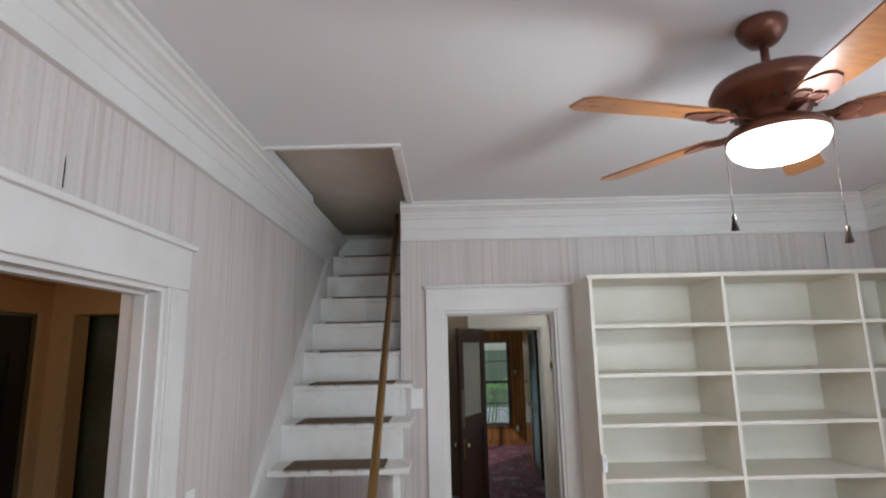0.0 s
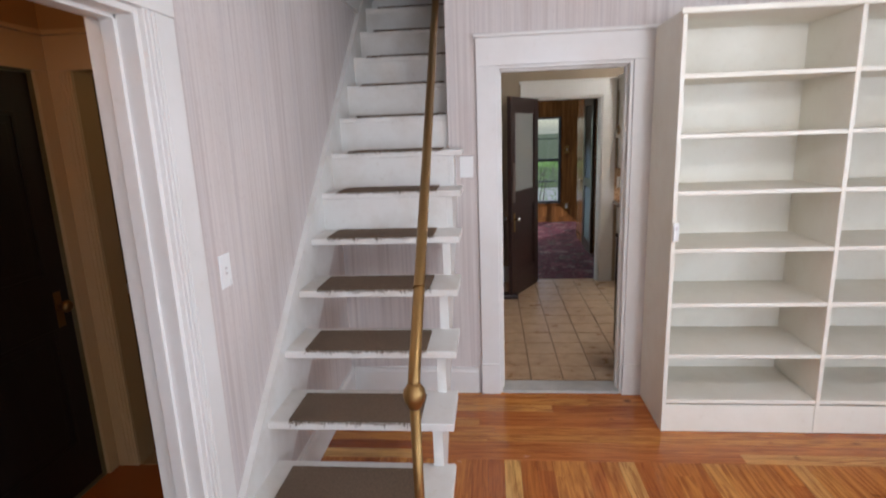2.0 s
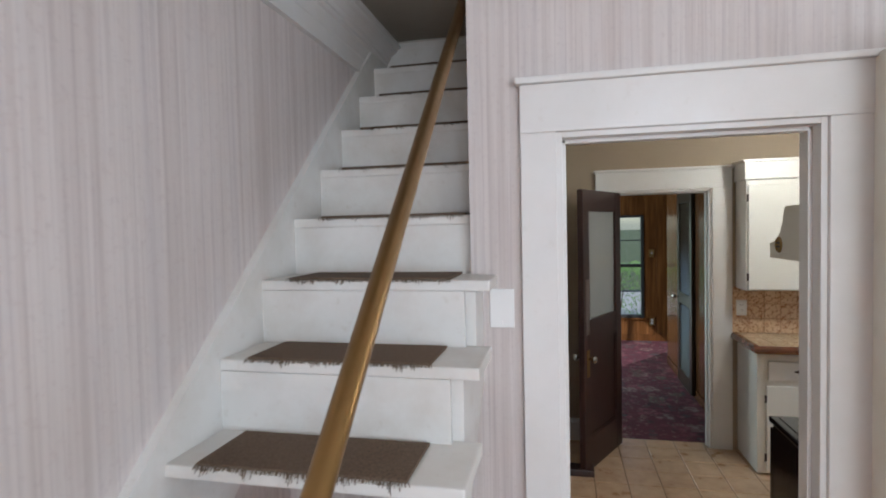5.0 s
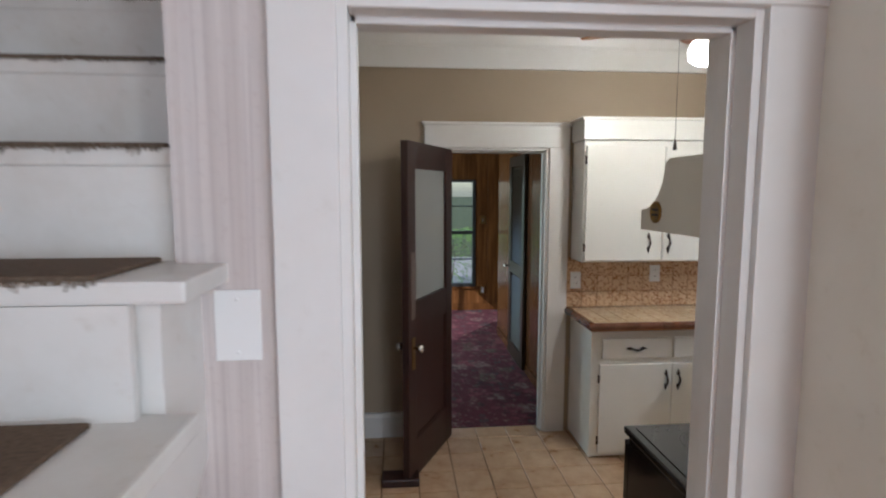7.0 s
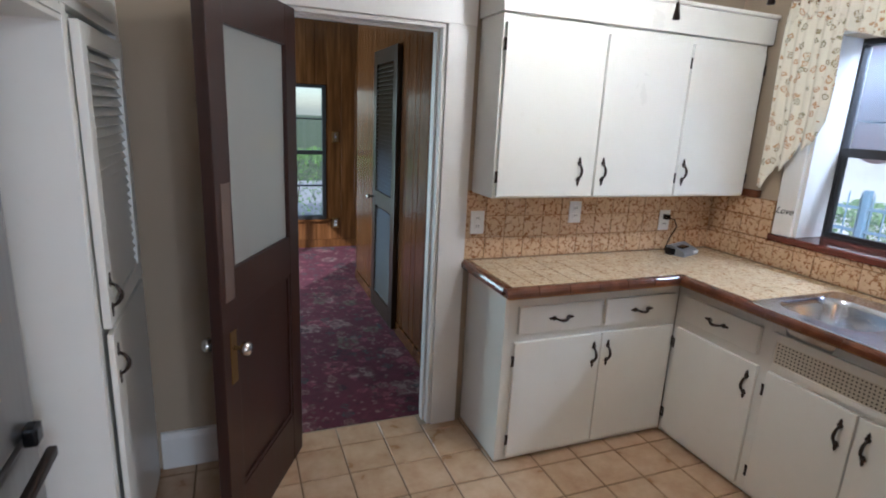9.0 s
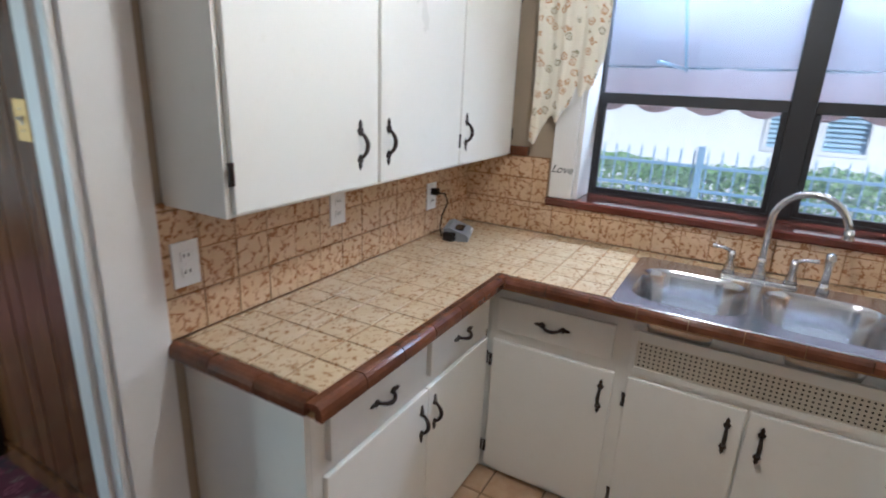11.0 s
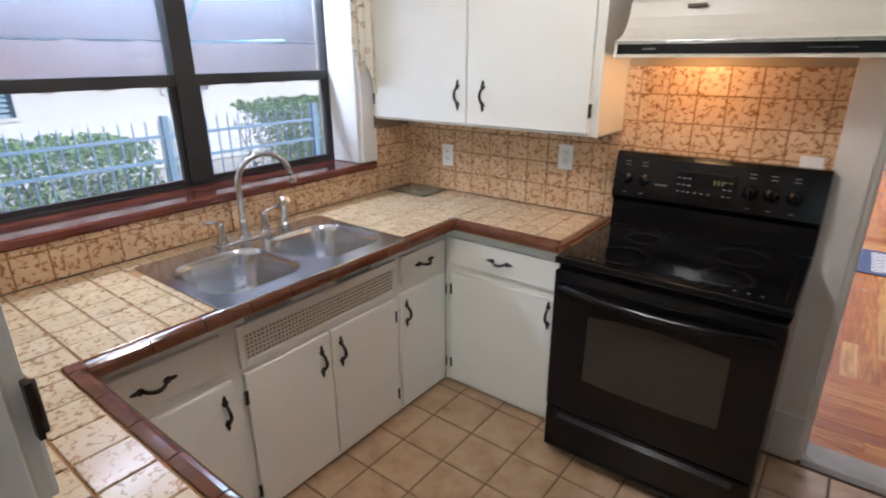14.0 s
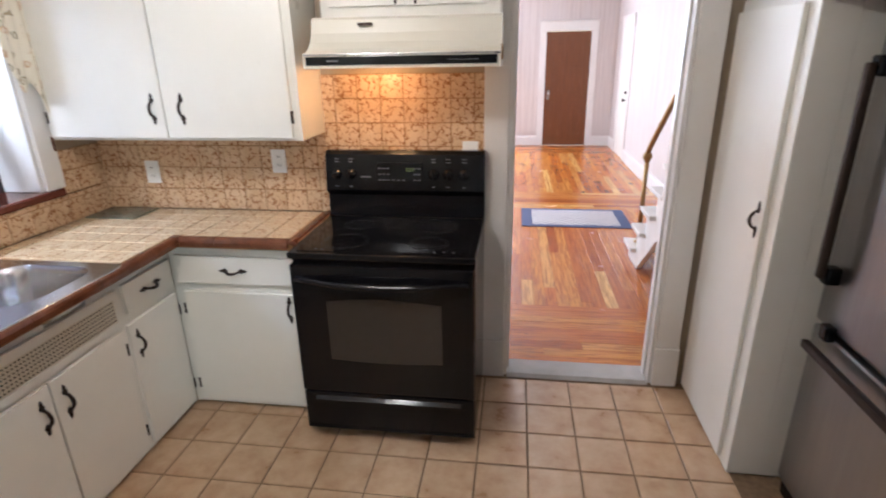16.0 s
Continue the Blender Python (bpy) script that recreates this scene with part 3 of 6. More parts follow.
# ---- mouldings ----
def crown_profile(s):
    """Depth from the wall (u, times s) and height: flat frieze board, step, stacked crown."""
    pts = [(0, 2.555), (0.026, 2.555), (0.026, 2.57), (0.018, 2.578), (0.018, 2.635), (0.022, 2.64), (0.022, 2.705), (0.034, 2.712), (0.036, 2.728),
           (0.046, 2.732), (0.052, 2.75), (0.075, 2.772), (0.092, 2.782), (0.096, 2.797), (0.112, 2.803), (0.112, H - 0.002), (0, H - 0.002)]
    return [(u * s, z) for u, z in pts]


setting("trim_crown_left", G().prism([(XL + u, z) for u, z in crown_profile(1)], "y", YFRONT, 5.7), TRIM, "white stacked crown moulding on the left wall", "moulding")
setting("trim_crown_kitchen_wall", G().prism([(YW - u, z) for u, z in crown_profile(1)], "x", 1.80, XLR), TRIM, "white stacked crown moulding over the kitchen doorway", "moulding")
setting("trim_crown_right", G().prism([(XLR - u, z) for u, z in crown_profile(1)], "y", YFRONT, YW), TRIM, "white stacked crown moulding on the right wall", "moulding")
setting("trim_crown_front", G().prism([(YFRONT + u, z) for u, z in crown_profile(1)], "x", XL, XLR), TRIM, "white stacked crown moulding on the front wall", "moulding")
kp = [(0, 2.545), (0.016, 2.545), (0.016, 2.68), (0.03, 2.70), (0.06, 2.775), (0.065, H - 0.002), (0, H - 0.002)]
setting("trim_crown_kitchen_far", G().prism([(YF - u, z) for u, z in kp], "x", 1.92, XR), TRIM, "white kitchen cornice", "moulding")
setting("trim_crown_kitchen_window", G().prism([(XR - u, z) for u, z in kp], "y", YK, YF), TRIM, "white kitchen cornice above the window", "moulding")


def skirting(name, along, u0, u1, a, s, label="white painted baseboard"):
    prof = [(0, 0.002), (0.018, 0.002), (0.018, 0.15), (0.012, 0.165), (0.012, 0.178), (0, 0.182)]
    if along == "x":
        g = G().prism([(a + s * u, z) for u, z in prof], "x", u0, u1)
    else:
        g = G().prism([(a + s * u, z) for u, z in prof], "y", u0, u1)
    return setting(name, g, TRIM, label, "baseboard")


skirting("baseboard_stair", "x", XL + 0.02, 1.94, YW, -1)
skirting("baseboard_left_a", "y", 2.66, YW, XL, 1)
skirting("baseboard_left_b", "y", -2.0, 1.45, XL, 1)
skirting("baseboard_left_c", "y", YFRONT, -2.95, XL, 1)
skirting("baseboard_front_a", "x", XL, 1.42, YFRONT, 1)
skirting("baseboard_front_b", "x", 2.45, XLR, YFRONT, 1)
skirting("baseboard_right", "y", YFRONT, 3.84, XLR, -1)
skirting("baseboard_kitchen_far", "x", 1.94, 2.36, YF, -1)


def casing(name, along, u0, u1, top, a, s, width, label, fluted=False, cap=True, head=0.155, plinth=0.0):
    """A door frame on a wall's face at a, standing out in the direction s: two legs, head board with cap."""
    ob = thing(name, label, "door frame", None, "", "structure")

    def bar(nm, p, q, z0, z1, t0=0.0, t1=0.022, bev=0.003):
        g = G()
        if along == "x":
            g.box(p, q, a + s * t0, a + s * t1, z0, z1, bev)
        else:
            g.box(a + s * t0, a + s * t1, p, q, z0, z1, bev)
        part(nm, g, TRIM, ob)

    for nm, p, q, inner in (("leg", u0 - width, u0, 1), ("leg", u1, u1 + width, -1)):
        bar(nm, p, q, 0.002, top, 0, 0.02)
        if plinth:
            bar("plinth_block", p - 0.004, q + 0.002, 0.002, plinth, 0, 0.03)
        if fluted:
            e = q if inner == 1 else p
            for k in range(3):
                b0, b1 = e - inner * (0.006 + 0.022 * k), e - inner * (0.018 + 0.022 * k)
                bar("bead", min(b0, b1), max(b0, b1), 0.01, top - 0.002, 0.016, 0.03 - 0.003 * k, 0.004)
    bar("head_board", u0 - width, u1 + width, top, top + head, 0, 0.024)
    if cap:
        bar("cap", u0 - width - 0.014, u1 + width + 0.014, top + head, top + head + 0.022, 0, 0.042, 0.006)
    return ob


def jambs(name, along, u0, u1, top, a0, a1, label, t=0.018):
    ob = thing(name, label, "door jamb", None, "", "structure")
    for nm, p, q, z0, z1 in (("jamb", u0 - 0.001, u0 + t, 0, top), ("jamb", u1 - t, u1 + 0.001, 0, top), ("head_jamb", u0 + t, u1 - t, top - t, top + 0.001)):
        g = G()
        if along == "x":
            g.box(p, q, a0 - 0.004, a1 + 0.004, z0, z1, 0.002)
            g.box(p + (0.0 if p < u0 else -0.012 if nm == "jamb" else 0), q + (0.012 if p < u0 else 0.0), (a0 + a1) / 2 - 0.02, (a0 + a1) / 2 + 0.02, z0 if nm == "jamb" else z0 - 0.012, z1, 0.002)
        else:
            g.box(a0 - 0.004, a1 + 0.004, p, q, z0, z1, 0.002)
            g.box((a0 + a1) / 2 - 0.02, (a0 + a1) / 2 + 0.02, p + (0.0 if p < u0 else -0.012 if nm == "jamb" else 0), q + (0.012 if p < u0 else 0.0), z0 if nm == "jamb" else z0 - 0.012, z1, 0.002)
        part(nm, g, TRIM, ob)
    return ob


casing("door_frame_hall", "y", LDOOR[0], LDOOR[1], LDOOR[3], XL, 1, 0.148, "white fluted casing of the hall doorway", True)
jambs("door_jamb_hall", "y", LDOOR[0], LDOOR[1], LDOOR[3], XL - 0.135, XL, "white jamb of the hall doorway")
casing("door_frame_kitchen", "x", KDOOR[0], KDOOR[1], KDOOR[3], YW, -1, 0.116, "white flat casing of the kitchen doorway", False, True, 0.155, 0.21)
jambs("door_jamb_kitchen", "x", KDOOR[0], KDOOR[1], KDOOR[3], YW, YK, "white jamb of the kitchen doorway")
casing("door_frame_kitchen_side", "x", KDOOR[0], KDOOR[1], KDOOR[3], YK, 1, 0.115, "white casing on the kitchen side", False, True, 0.15, 0.22)
casing("door_frame_far", "x", FDOOR[0], FDOOR[1], FDOOR[3], YF, -1, 0.142, "white casing of the panelled room's doorway", False, True, 0.146)
jambs("door_jamb_far", "x", FDOOR[0], FDOOR[1], FDOOR[3], YF, YF + 0.12, "white jamb of the panelled room's doorway")
casing("door_frame_front", "x", 1.54, 2.33, 2.035, YFRONT, 1, 0.12, "white casing of the front door")
casing("door_frame_side", "y", -2.85, -2.1, 2.035, XL, 1, 0.11, "white casing of a side doorway")
# threshold of the kitchen
setting("threshold_kitchen", G().prism([(YW - 0.01, 0.001), (YW + 0.0, 0.012), (YK + 0.005, 0.014), (YK + 0.03, 0.002)], "x", KDOOR[0] + 0.02, KDOOR[1] - 0.02), CONCRETE, "worn white wooden threshold strip", "threshold")


# ---- floors below their pieces ----
setting("floor_living", G().box(XL - 0.11, XLR, YFRONT, YW + 0.05, -0.06, -0.012), DOORWOOD, "subfloor under the planks", "floor")
setting("floor_hall", G().box(-1.6, XL - 0.11, 0.2, 5.4, -0.06, -0.002), PLANK, "orange pine hall floor", "floor")
setting("floor_kitchen", G().box(1.06, XR, YW + 0.05, YF + 0.1, -0.06, -0.003), GROUT, "brown grouted floor under the tiles", "floor")
setting("floor_bedroom", G().box(1.0, 5.2, YF + 0.1, 11.2, -0.06, 0.004), CARPET, "magenta floral carpet", "carpet")
setting("ground", G().box(-300, 300, -300, 300, -0.75, -0.6), GRASS, "lawn and dirt ground round the house", "ground")


# ---- hall behind the left doorway ----
wall("wall_hall_far", "y", 0.2, 3.45, -0.12, 0.0, -0.02, 2.7, [(2.56, 3.36, 0, 2.03)], OLIVE, HALLPAINT, "lamp-warmed ochre hall wall with a dark door")
wall("wall_hall_end", "x", -0.12, XL - 0.11, 3.45, 3.57, -0.02, 2.7, [(0.13, 0.86, 0, 2.03)], HALLPAINT, OLIVE, "lamp-warmed ochre hall wall with a doorway")
setting("wall_hall_near", G().box(-0.12, XL - 0.11, 0.08, 0.2, 0, 2.7), HALLPAINT, "lamp-warmed ochre hall end wall", "wall")
# carried on over the back room's unseen side to shut out sky
setting("ceiling_hall", G().box(-0.6, XL - 0.11, 0.08, 5.4, 2.7, 2.76), HALLPAINT, "lamp-warmed ochre hall ceiling", "ceiling")
g = G().box(-0.5, 0.98, 3.98, 4.08, 0, 2.7).box(-0.6, -0.5, 3.57, 4.08, 0, 2.7)
# unseen closing piece, added against sky light leaking in
g.box(-0.6, -0.12, 3.45, 3.57, 0, 2.7)
setting("wall_back_room", g, OLIVE, "olive back room wall", "wall")
setting("trim_chair_rail", G().prism([(3.98, 0.80), (3.955, 0.805), (3.94, 0.83), (3.95, 0.86), (3.98, 0.865)], "x", -0.5, 0.98), TRIM, "white chair rail in the back room", "moulding")
casing("door_frame_back_room", "x", 0.13, 0.86, 2.03, 3.45, -1, 0.11, "white casing of the back room doorway, tinted with lamp orange", True)
casing("door_frame_dark_door", "y", 2.56, 3.36, 2.03, 0.0, 1, 0.08, "white casing of the dark hall door, tinted with lamp orange")
# give both hall casings the lamp-tinted trim colour
for ob_ in bpy.data.objects:
    if ob_.name.startswith(("door_frame_back_room", "door_frame_dark_door")):
        for q_ in (ob_, *ob_.children_recursive):
            if q_.type == "MESH":
                q_.data.materials[0] = HALLTRIM
setting("wall_back_room_upper", G().box(0.0, 0.98, 3.86, 3.97, 1.78, 2.4), OLIVE, "olive soffit in the back room", "wall")


def panel_door(name, w, h, m, material, label, rows, metal=BRASS, thick=0.04, knob_side=1):
    """A panelled door, hinged at local x = 0; rows: (z0, z1, columns) of its sunk panels."""
    ob = thing(name, label, "door", m)
    g = G().box(0, w, 0, thick, 0.008, h, 0.003)
    part("leaf", g, material, ob)
    for z0, z1, cols in rows:
        cw = (w - 0.11 * (cols + 1)) / cols
        for k in range(cols):
            x0 = 0.11 + k * (cw + 0.11)
            for s, e in ((0, -1), (thick, 1)):
                g = G()
                for q in ((x0, x0 + 0.018, z0, z1), (x0 + cw - 0.018, x0 + cw, z0, z1), (x0 + 0.018, x0 + cw - 0.018, z0, z0 + 0.018), (x0 + 0.018, x0 + cw - 0.018, z1 - 0.018, z1)):
                    g.box(q[0], q[1], s, s + e * 0.008, q[2], q[3], 0.003)
                g.box(x0 + 0.05, x0 + cw - 0.05, s, s + e * 0.006, z0 + 0.05, z1 - 0.05, 0.004)
                part("panel", g, material, ob)
    kx = w - 0.07 if knob_side > 0 else 0.07
    for s, e in ((0, -1), (thick, 1)):
        kn = part("knob", G().lathe([(0.012, 0.0), (0.012, e * 0.02), (0.026, e * 0.032), (0.03, e * 0.045), (0.022, e * 0.06), (0.004, e * 0.064)], (kx, s, 0.95), 20, "y"), metal, ob, "worn brass knob")
        part("plate", G().box(kx - 0.02, kx + 0.02, s, s + e * 0.004, 0.85, 1.02, 0.001), metal, kn)
    return ob


panel_door("hall_door", 0.79, 2.02, at(-0.02, 2.565, 0, 90), BLACKDOOR, "near-black dark wooden hall door, shut", [(0.25, 0.85, 1), (1.1, 1.85, 1)])
panel_door("front_door", 0.785, 2.025, at(1.543, YFRONT - 0.045, 0, 0), FRONTWOOD, "red-brown six-panel wooden front door, shut", [(0.2, 0.8, 2), (0.95, 1.5, 2), (1.62, 1.88, 2)], NICKEL, 0.044)
part("side_door_leaf", G().box(XL - 0.004, XL + 0.012, -2.85, -2.1, 0.01, 2.03, 0.002), CAB, None)
tagged(bpy.data.objects["side_door_leaf"], "white flush side door, shut", "door")
part("door_lock", G().lathe([(0.028, 0.0), (0.028, 0.012), (0.012, 0.03)], (XL + 0.012, -2.2, 1.05), 16, "x"), IRON, bpy.data.objects["side_door_leaf"])
part("door_knob", G().lathe([(0.012, 0.0), (0.012, 0.02), (0.028, 0.035), (0.022, 0.055)], (XL + 0.012, -2.2, 0.93), 16, "x"), IRON, bpy.data.objects["side_door_leaf"])

# ---- open dark door to the panelled room ----
fd = thing("kitchen_door", "dark mahogany half-glazed door standing open, with glass knob", "door", at(2.515, 6.955, 0, -116.5))
W_, T_ = 0.70, 0.042
g = G().box(0, 0.105, 0, T_, 0.012, 2.01, 0.003).box(W_ - 0.105, W_, 0, T_, 0.012, 2.01, 0.003).box(0.105, W_ - 0.105, 0.001, T_ - 0.001, 1.86, 2.01, 0.002).box(0.105, W_ - 0.105, 0.001, T_ - 0.001, 0.93, 1.09, 0.002).box(0.105, W_ - 0.105, 0.001, T_ - 0.001, 0.012, 0.25, 0.002)
frame_ob = part("door_frame", g, DOORWOOD, fd)
part("lower_panel", G().box(0.105, W_ - 0.105, 0.014, T_ - 0.014, 0.25, 0.93), DOORWOOD, fd)
g = G()
for s in (0.006, T_ - 0.018):
    g.box(0.105, 0.12, s, s + 0.012, 0.25, 0.93).box(W_ - 0.12, W_ - 0.105, s, s + 0.012, 0.25, 0.93).box(0.12, W_ - 0.12, s, s + 0.012, 0.25, 0.265).box(0.12, W_ - 0.12, s, s + 0.012, 0.915, 0.93)
part("panel_moulding", g, DOORWOOD, fd)
part("glass_pane", G().box(0.105, W_ - 0.105, 0.017, 0.025, 1.09, 1.86), FROST, fd, "glass pane with pale cloth behind it")
for s, e in ((0, -1), (T_, 1)):
    pl = part("lock_plate", G().box(W_ - 0.085, W_ - 0.045, s, s + e * 0.004, 0.69, 0.88, 0.001), BRASS, fd, "brass lock plate")
    part("glass_knob", G().lathe([(0.008, e * 0.003), (0.008, e * 0.03), (0.022, e * 0.034), (0.028, e * 0.048), (0.02, e * 0.062), (0.003, e * 0.065)], (W_ - 0.065, s, 0.82), 12, "y"), NICKEL, pl, "faceted glass knob")
    part("push_plate", G().box(W_ - 0.09, W_ - 0.03, s, s + e * 0.003, 0.99, 1.38, 0.001), PUSHPLATE, fd, "dull clear push plate")
tagged(part("door_stop", G().box(2.08, 2.30, 6.30, 6.42, 0.0, 0.05, 0.01), DOORWOOD), "dark wooden wedge under the open door", "door stop")


# ---- stairs ----
RISE, RUN, Z1, Y1 = 0.206, 0.235, 0.155, 2.46
TR0, TR1 = XL + 0.03, 1.879
stair = thing("staircase", "steep open white-painted stair with brown carpet treads", "stairs", at(1.45, 2.5, 0), "", "structure")
OFF = Vector((1.45, 2.5, 0))


def spart(name, g, material, label=""):
    ob = part(name, g, material, stair, label)
    ob.location = -OFF
    return ob


def yz(i):
    return Y1 + RUN * (i - 1), Z1 + RISE * (i - 1)


for i in range(1, 14):
    y, z = yz(i)
    right = TR1 if i <= 8 else 1.788
    tread = spart("tread", G().box(TR0 - 0.005, right, y, y + 0.285 if i < 6 else y + RUN + 0.03, z - 0.034, z, 0.006), STAIRPAINT)
    if i >= 6:
        spart("riser", G().box(TR0, (1.80 if i <= 8 else 1.786), y + RUN, y + RUN + 0.018, z, z + RISE - 0.034), STAIRPAINT)
y, z = yz(14)
spart("landing_edge", G().box(TR0, 1.786, y, y + 0.2, z - 0.034, z, 0.005), STAIRPAINT)
# sawtooth carriage under the free ends
pts = []
for i in range(1, 9):
    y, z = yz(i)
    pts += [(y + 0.03, z - 0.036 - (RISE - 0.0) if i > 1 else 0.002), (y + 0.03, z - 0.036)]
    pts += [(y + RUN + 0.03, z - 0.036)] if i == 8 else []
pts += [(yz(8)[0] + RUN + 0.03, 1.30), (2.80, 0.002)]
spart("carriage", G().prism(pts, "x", 1.79, 1.83), STAIRPAINT, "white sawtooth stair carriage")
# closed stringer on the wall
a, b = yz(1), yz(14)
spart("wall_stringer", G().prism([(a[0] - 0.04, 0.002), (a[0] - 0.04, 0.17), (b[0] - 0.02, b[1] + 0.10), (b[0] + 0.2, b[1] + 0.10), (b[0] + 0.2, b[1] - 0.3), (a[0] + 0.36, 0.002)], "x", XL + 0.001, TR0), STAIRPAINT, "white skirt board on the wall")
random.seed(4)
for i in range(1, 14):
    y, z = yz(i)
    c = thing("tread_carpet", "frayed brown carpet piece on a stair tread", "carpet tread", at(1.45, y, z), "carpet pieces on the stair")
    x0, x1 = 1.215 - 1.45, 1.755 - 1.45
    dx = random.uniform(-0.012, 0.012)
    part("pad", G().box(x0 + dx, x1 + dx, 0.004, 0.235 if i < 6 else RUN - 0.015, 0.0005, 0.009, 0.003), TREADRUG, c)
    g = G()
    for k in range(170):
        u = x0 + dx + (x1 - x0) * (k + random.random()) / 170
        ln = random.uniform(0.003, 0.024) * (0.45 + 0.55 * math.sin(k * 0.17 + i * 2.1)) * random.choice((0.4, 0.7, 1.0, 1.3))
        ln = max(ln, 0.004)
        du = random.uniform(-0.012, 0.012)
        g.tube([(u, 0.010, 0.006), (u + du * 0.5, 0.004 - ln * 0.5, 0.006), (u + du, 0.001 - ln * 0.8, -0.002 - ln * 0.5)], 0.0013, 3, False)
    part("frayed_fringe", g, FRINGE, c)

# brass pole rail
rail = thing("stair_rail", "worn brass pole handrail with a ball joint", "handrail", at(1.78, 2.58, 0.155))
PO = Vector((1.78, 2.58, 0.155))


def rpart(name, g, material, label=""):
    ob = part(name, g, material, rail, label)
    ob.location = -PO
    return ob


bx, by = 1.785, 2.58
slope = RISE / RUN
rpart("post", G().tube([(bx, by, 0.16), (bx, by, 0.86)], 0.0175, 14), BRASS)
rpart("base_flange", G().lathe([(0.036, 0.157), (0.036, 0.164), (0.022, 0.172), (0.02, 0.19)], (bx, by, 0), 20), BRASS)
rpart("ball", G().lathe([(0.018, -0.045), (0.024, -0.038), (0.026, -0.03), (0.034, -0.018), (0.037, 0.0), (0.034, 0.018), (0.026, 0.03), (0.02, 0.04)], (bx, by, 0.875), 20), BRASS)
top = (1.715, 5.0, 0.93 + (5.0 - by - 0.05) * slope * 0.98)
rpart("rail", G().tube([(bx, by, 0.89), (bx, by + 0.012, 0.925), (bx - 0.001, by + 0.05, 0.965), top], 0.0205, 14), BRASS)
rpart("coupling", G().tube([(bx - 0.008, by + 0.26, 1.155), (bx - 0.0082, by + 0.262, 1.157)], 0.0215, 14), BRASS)
rpart("end_bracket", G().tube([top, (1.788, 5.0, top[2] - 0.03)], 0.013, 10), IRON)


# ---- bookcase ----
bc = thing("bookcase", "empty built-in cream-painted bookcase with seven shelves a bay", "bookcase", at(2.97, 3.845, 0))
BW, BD, BH = XLR - 2.975, YW - 3.847, 2.225
cols = [0.0, 0.808, 1.628, BW - 0.022]
for k, x in enumerate(cols):
    part("upright", G().box(x, x + 0.022, 0, BD, 0.002, BH, 0.003), SHELFP, bc)
part("back_panel", G().box(0.022, BW - 0.022, BD - 0.012, BD - 0.002, 0.0, BH), SHELFP, bc)
for x0, x1 in zip(cols, cols[1:]):
    part("top_board", G().box(x0 + 0.0222, x1 - 0.0002, -0.004, BD - 0.0125, BH - 0.022, BH, 0.003), SHELFP, bc)
    part("kick_board", G().box(x0 + 0.0222, x1 - 0.0002, 0.004, 0.022, 0.002, 0.165, 0.002), SHELFP, bc)
    for z in (0.197, 0.463, 0.755, 1.053, 1.355, 1.64, 1.928):
        part("shelf", G().box(x0 + 0.0222, x1 - 0.0002, 0.002, BD - 0.0125, z - 0.022, z, 0.003), SHELFP, bc)
part("top_edge", G().box(-0.012, BW, -0.016, 0.006, BH - 0.02, BH + 0.006, 0.003), SHELFP, bc)


# ---- plates ----
def plate(name, m, w, h, label, kind, metal=PLASTIC):
    """A wall plate facing local -y, centred on its origin; kind: switch, outlet or blank."""
    ob = thing(name, label, "wall plate", m)
    part("cover", G().box(-w / 2, w / 2, -0.006, 0, -h / 2, h / 2, 0.003), metal, ob)
    if kind == "switch":
        part("toggle_slot", G().box(-0.006, 0.006, -0.0075, -0.004, -0.013, 0.013), LATTICE, ob)
        part("toggle", G().prism([(-0.007, -0.005), (-0.018, 0.006), (-0.016, 0.010), (-0.007, 0.006)], "x", -0.004, 0.004), PLASTIC, ob)
    if kind == "outlet":
        for z in (0.021, -0.021):
            s = part("socket", G().box(-0.016, 0.016, -0.0085, -0.005, z - 0.014, z + 0.014, 0.003), PLASTIC, ob)
            part("slot", G().box(-0.008, -0.005, -0.0092, -0.008, z - 0.003, z + 0.007), INK, s)
            part("slot", G().box(0.005, 0.008, -0.0092, -0.008, z - 0.003, z + 0.007), INK, s)
    for z in ((h / 2 - 0.016, -h / 2 + 0.016) if kind == "blank" else (0.0,) if kind == "outlet" else (0.03, -0.03)):
        part("screw", G().lathe([(0.0032, -0.006), (0.0032, -0.0075), (0.001, -0.0078)], (0, 0, z), 10, "y"), PLASTIC, ob)
    return ob


plate("light_switch", at(XL, 2.795, 1.238, 90), 0.075, 0.12, "white toggle light switch on the striped wallpaper", "switch")
plate("blank_plate", at(1.894, YW, 1.484), 0.082, 0.13, "white blank wall plate beside the kitchen doorway", "blank")


